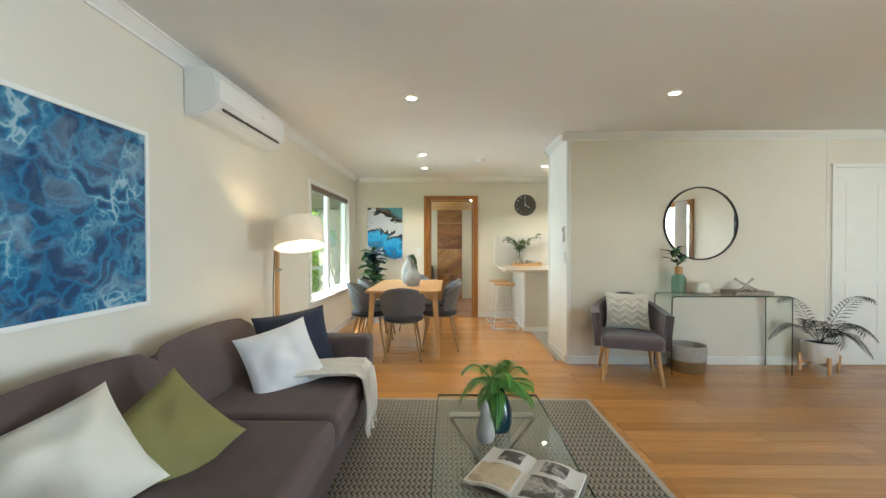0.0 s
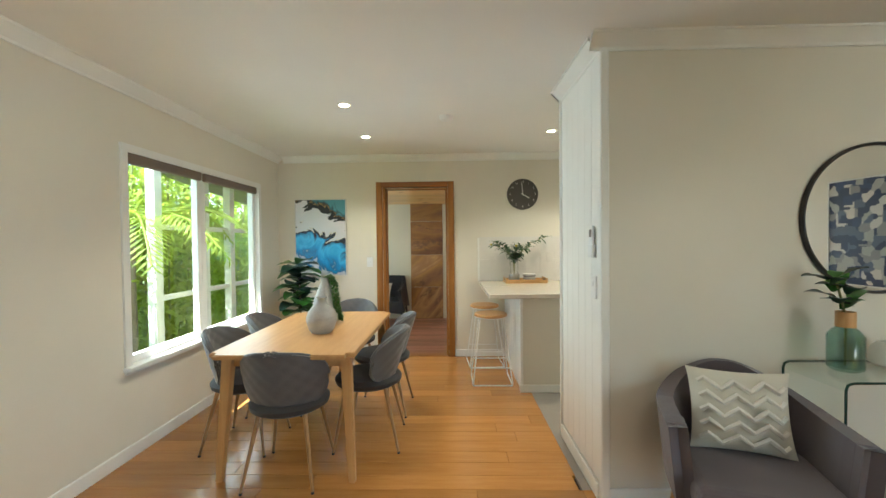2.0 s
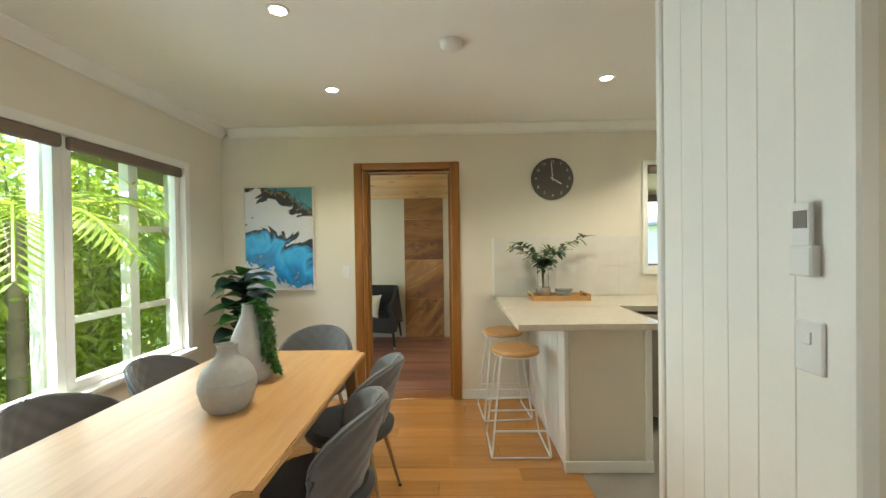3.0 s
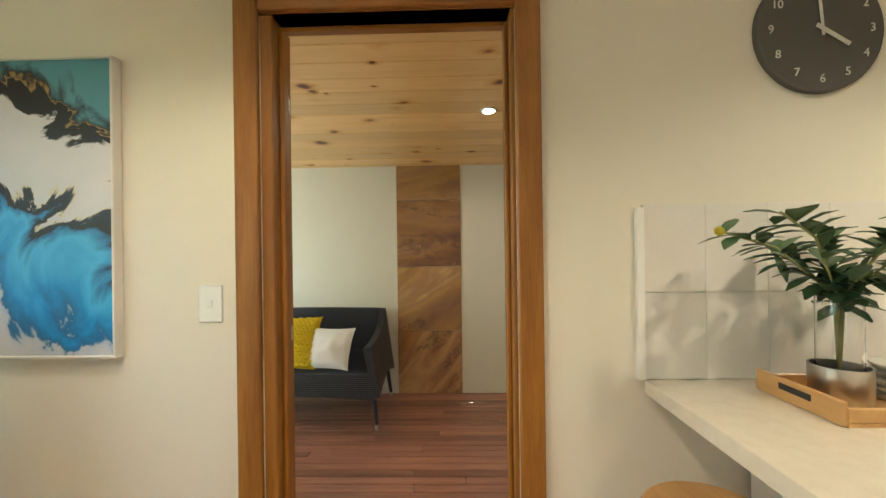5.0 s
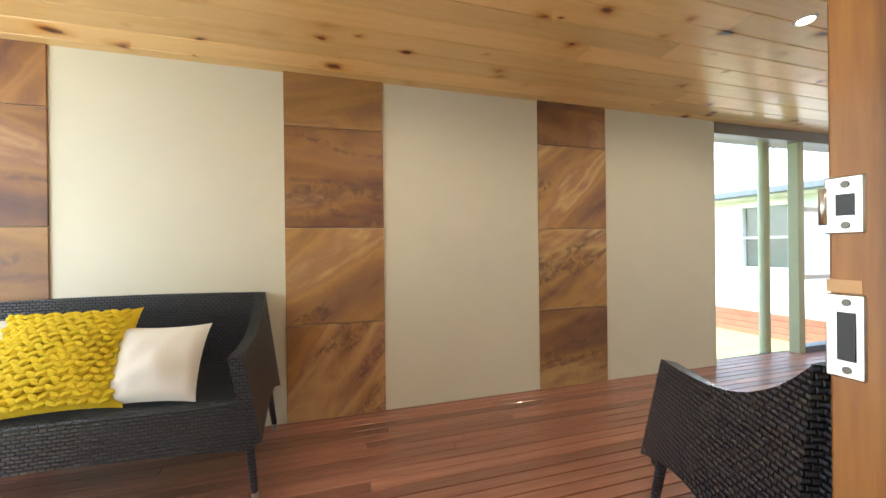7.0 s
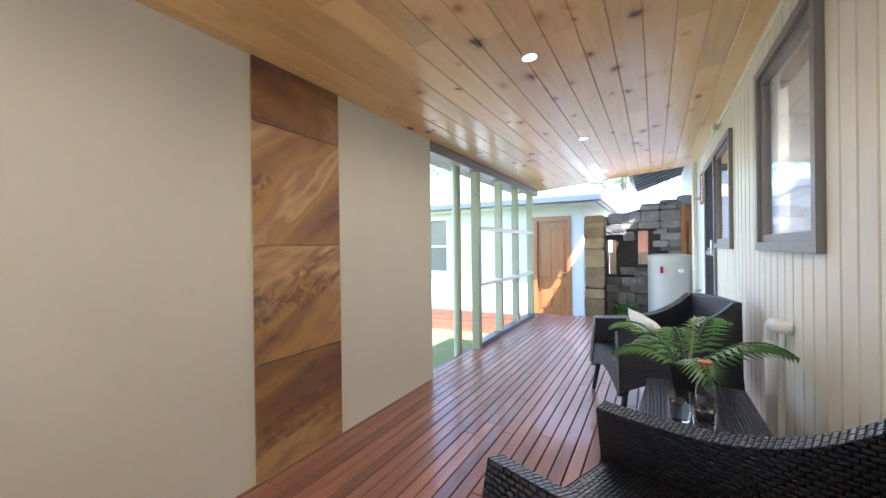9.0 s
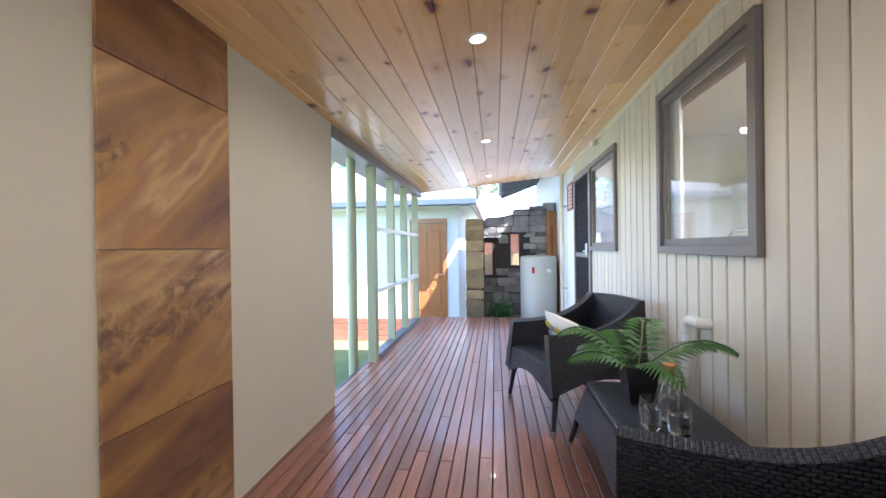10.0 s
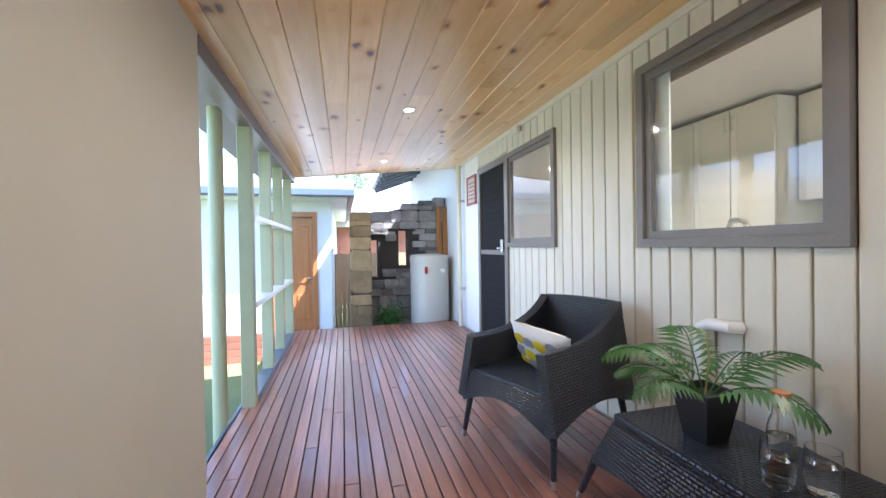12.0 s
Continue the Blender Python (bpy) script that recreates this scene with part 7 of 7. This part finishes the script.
tap = thing("kitchen_tap", pose(3.10, 6.90, 0.90), "chrome kitchen mixer tap", "tap")
part("body", rod(bmesh.new(), (0, 0, 0), (0, 0, 0.16), 0.024), M_CHROME, tap)
part("spout", tube(bmesh.new(), [(0, 0, 0.14), (0, -0.005, 0.27), (0.01, -0.03, 0.30), (0.03, -0.10, 0.31), (0.04, -0.16, 0.30), (0.04, -0.17, 0.27)], 0.013, 10), M_CHROME, tap)
part("lever", rod(bmesh.new(), (0.02, 0, 0.06), (0.07, -0.01, 0.12), 0.008), M_CHROME, tap)
ft = thing("filter_tap", pose(3.42, 6.92, 0.90), "slim chrome filter tap", "tap")
part("spout", tube(bmesh.new(), [(0, 0, 0), (0, 0, 0.20), (0, -0.03, 0.235), (0, -0.07, 0.22)], 0.007, 8), M_CHROME, ft)
part("base", rod(bmesh.new(), (0, 0, 0), (0, 0, 0.03), 0.02), M_CHROME, ft)
kb = thing("roller_blind", pose(2.98, YN - 0.005, 1.955), "taupe roller blind above the kitchen window", "blind")
part("roll", B(-0.41, 0.005, 0.0, 0.41, 0.045, 0.07, bev=0.015, seg=2), M_BLIND, kb)

tray = thing("serving_tray", pose(1.72, 6.80, 0.90), "orange timber serving tray on the bench", "tray")
part("bottom", B(-0.22, -0.12, 0, 0.22, 0.12, 0.008), M_OAK, tray)
for y in (-0.12, 0.11):
    part("long_side", B(-0.22, y, 0.008, 0.22, y + 0.01, 0.04, bev=0.002), M_OAK, tray)
for x in (-0.23, 0.22):
    part("end", B(x, -0.12, 0, x + 0.01, 0.12, 0.055, bev=0.002), M_OAK, tray)
    part("handle_slot", B(x - 0.001, -0.045, 0.026, x + 0.011, 0.045, 0.042), M_BLACK, tray)
cups = thing("stacked_bowls", pose(1.77, 6.80, 0.909), "stack of striped grey and white saucers", "dishes")
for k in range(5):
    part("saucer", lathe(bmesh.new(), [(0.0, 0.018 * k), (0.06, 0.018 * k), (0.072, 0.018 * k + 0.012), (0.072, 0.018 * k + 0.016), (0.0, 0.018 * k + 0.012)], 28), M_CERAMW if k % 2 == 0 else M_CERAM, cups)
kv = thing("leafy_vase", pose(1.60, 6.80, 0.909), "glass vase with eucalyptus sprays on the tray", "vase")
part("cup", lathe(bmesh.new(), [(0.0, 0.0), (0.055, 0.0), (0.06, 0.01), (0.06, 0.09), (0.055, 0.09), (0.055, 0.012), (0.0, 0.01)], 28), M_METAL, kv, "silver base cup")
part("glass", lathe(bmesh.new(), [(0.045, 0.012), (0.045, 0.26), (0.043, 0.26), (0.043, 0.012)], 28), M_CLEAR, kv)
for k in range(7):
    r = random.Random(70 + k)
    a = k * 0.9 + 0.2
    ln = r.uniform(0.16, 0.34) * (1.25 if k in (0, 3) else 1)
    pts = [Vector((0, 0, 0.05)), Vector((0.01 * math.cos(a), 0.01 * math.sin(a), 0.26)), Vector((ln * 0.5 * math.cos(a), ln * 0.4 * math.sin(a), 0.26 + ln * 0.45)), Vector((ln * math.cos(a), ln * 0.7 * math.sin(a), 0.26 + ln * 0.62))]
    st = part("spray", tube(bmesh.new(), pts, 0.003, 5), M_CULM, kv)
    bm = bmesh.new()
    for q in range(28):
        f = 0.9 + 2.08 * q / 28
        i = min(2, int(f))
        p = pts[i].lerp(pts[i + 1], f - i)
        blade(bm, p, (r.uniform(-1, 1), r.uniform(-1, 1), r.uniform(-0.3, 0.8)), 0.075, 0.038, 0.2, 3)
    part("leaves", bm, M_LEAFG, st)
    if k % 2:
        bm = bmesh.new()
        bmesh.ops.create_icosphere(bm, subdivisions=1, radius=0.014, matrix=Matrix.Translation(pts[-1]))
        part("blossom", bm, M_YEL, st, "yellow blossom")


def stool(m):
    s = thing("bar_stool", m, "bar stool with round timber seat and white wire frame", "stool", "stools at the bench")
    part("seat", lathe(bmesh.new(), [(0.0, 0.635), (0.15, 0.635), (0.16, 0.642), (0.16, 0.658), (0.152, 0.665), (0.0, 0.665)], 36), M_OAK, s)
    part("ring", tube(bmesh.new(), [(0.145 * math.cos(a), 0.145 * math.sin(a), 0.628) for a in [k * math.pi / 12 for k in range(25)]], 0.006, 6), M_WHITE, s)
    for sx in (-1, 1):
        part("side_loop", tube(bmesh.new(), [(sx * 0.11, -0.085, 0.63), (sx * 0.185, -0.18, 0.02), (sx * 0.185, -0.165, 0.007), (sx * 0.185, 0.165, 0.007), (sx * 0.185, 0.18, 0.02), (sx * 0.11, 0.085, 0.63)], 0.0065, 7), M_WHITE, s)
        part("footrest", tube(bmesh.new(), [(-0.165, sx * 0.155, 0.17), (0.165, sx * 0.155, 0.17)], 0.006, 6), M_WHITE, s)
    part("floor_bar", tube(bmesh.new(), [(-0.185, -0.17, 0.007), (0.185, -0.17, 0.007)], 0.006, 6), M_WHITE, s)
    return s


s0 = stool(pose(1.27, 6.20, 0))
copy_thing(s0, pose(1.255, 6.73, 0, 0, 0, 4))

# planks last
planks(floor, "floor_board", M_FLOOR, XW, 1.60, 1.0, YN, 0.13, 0.0016, 0.0, (1.2, 1.5, 1.8, 2.1), 0.02)
planks(floor, "floor_board", M_FLOOR, 1.60, XE, 1.0, 4.42, 0.13, 0.0016, 0.0, (1.2, 1.5, 1.8, 2.1), 0.02)
planks(deck_thing, "deck_board", M_DECK, -1.75, 7.12, YE + 0.03, YF + 0.1, 0.07, 0.006, 0.0, (1.8, 2.4, 2.7, 3.3), 0.022)
planks(floor, "floor_board", M_FLOOR, XW, XE, YS + 0.07, 1.0, 0.13, 0.0016, 0.0, (3.2,), 0.02)
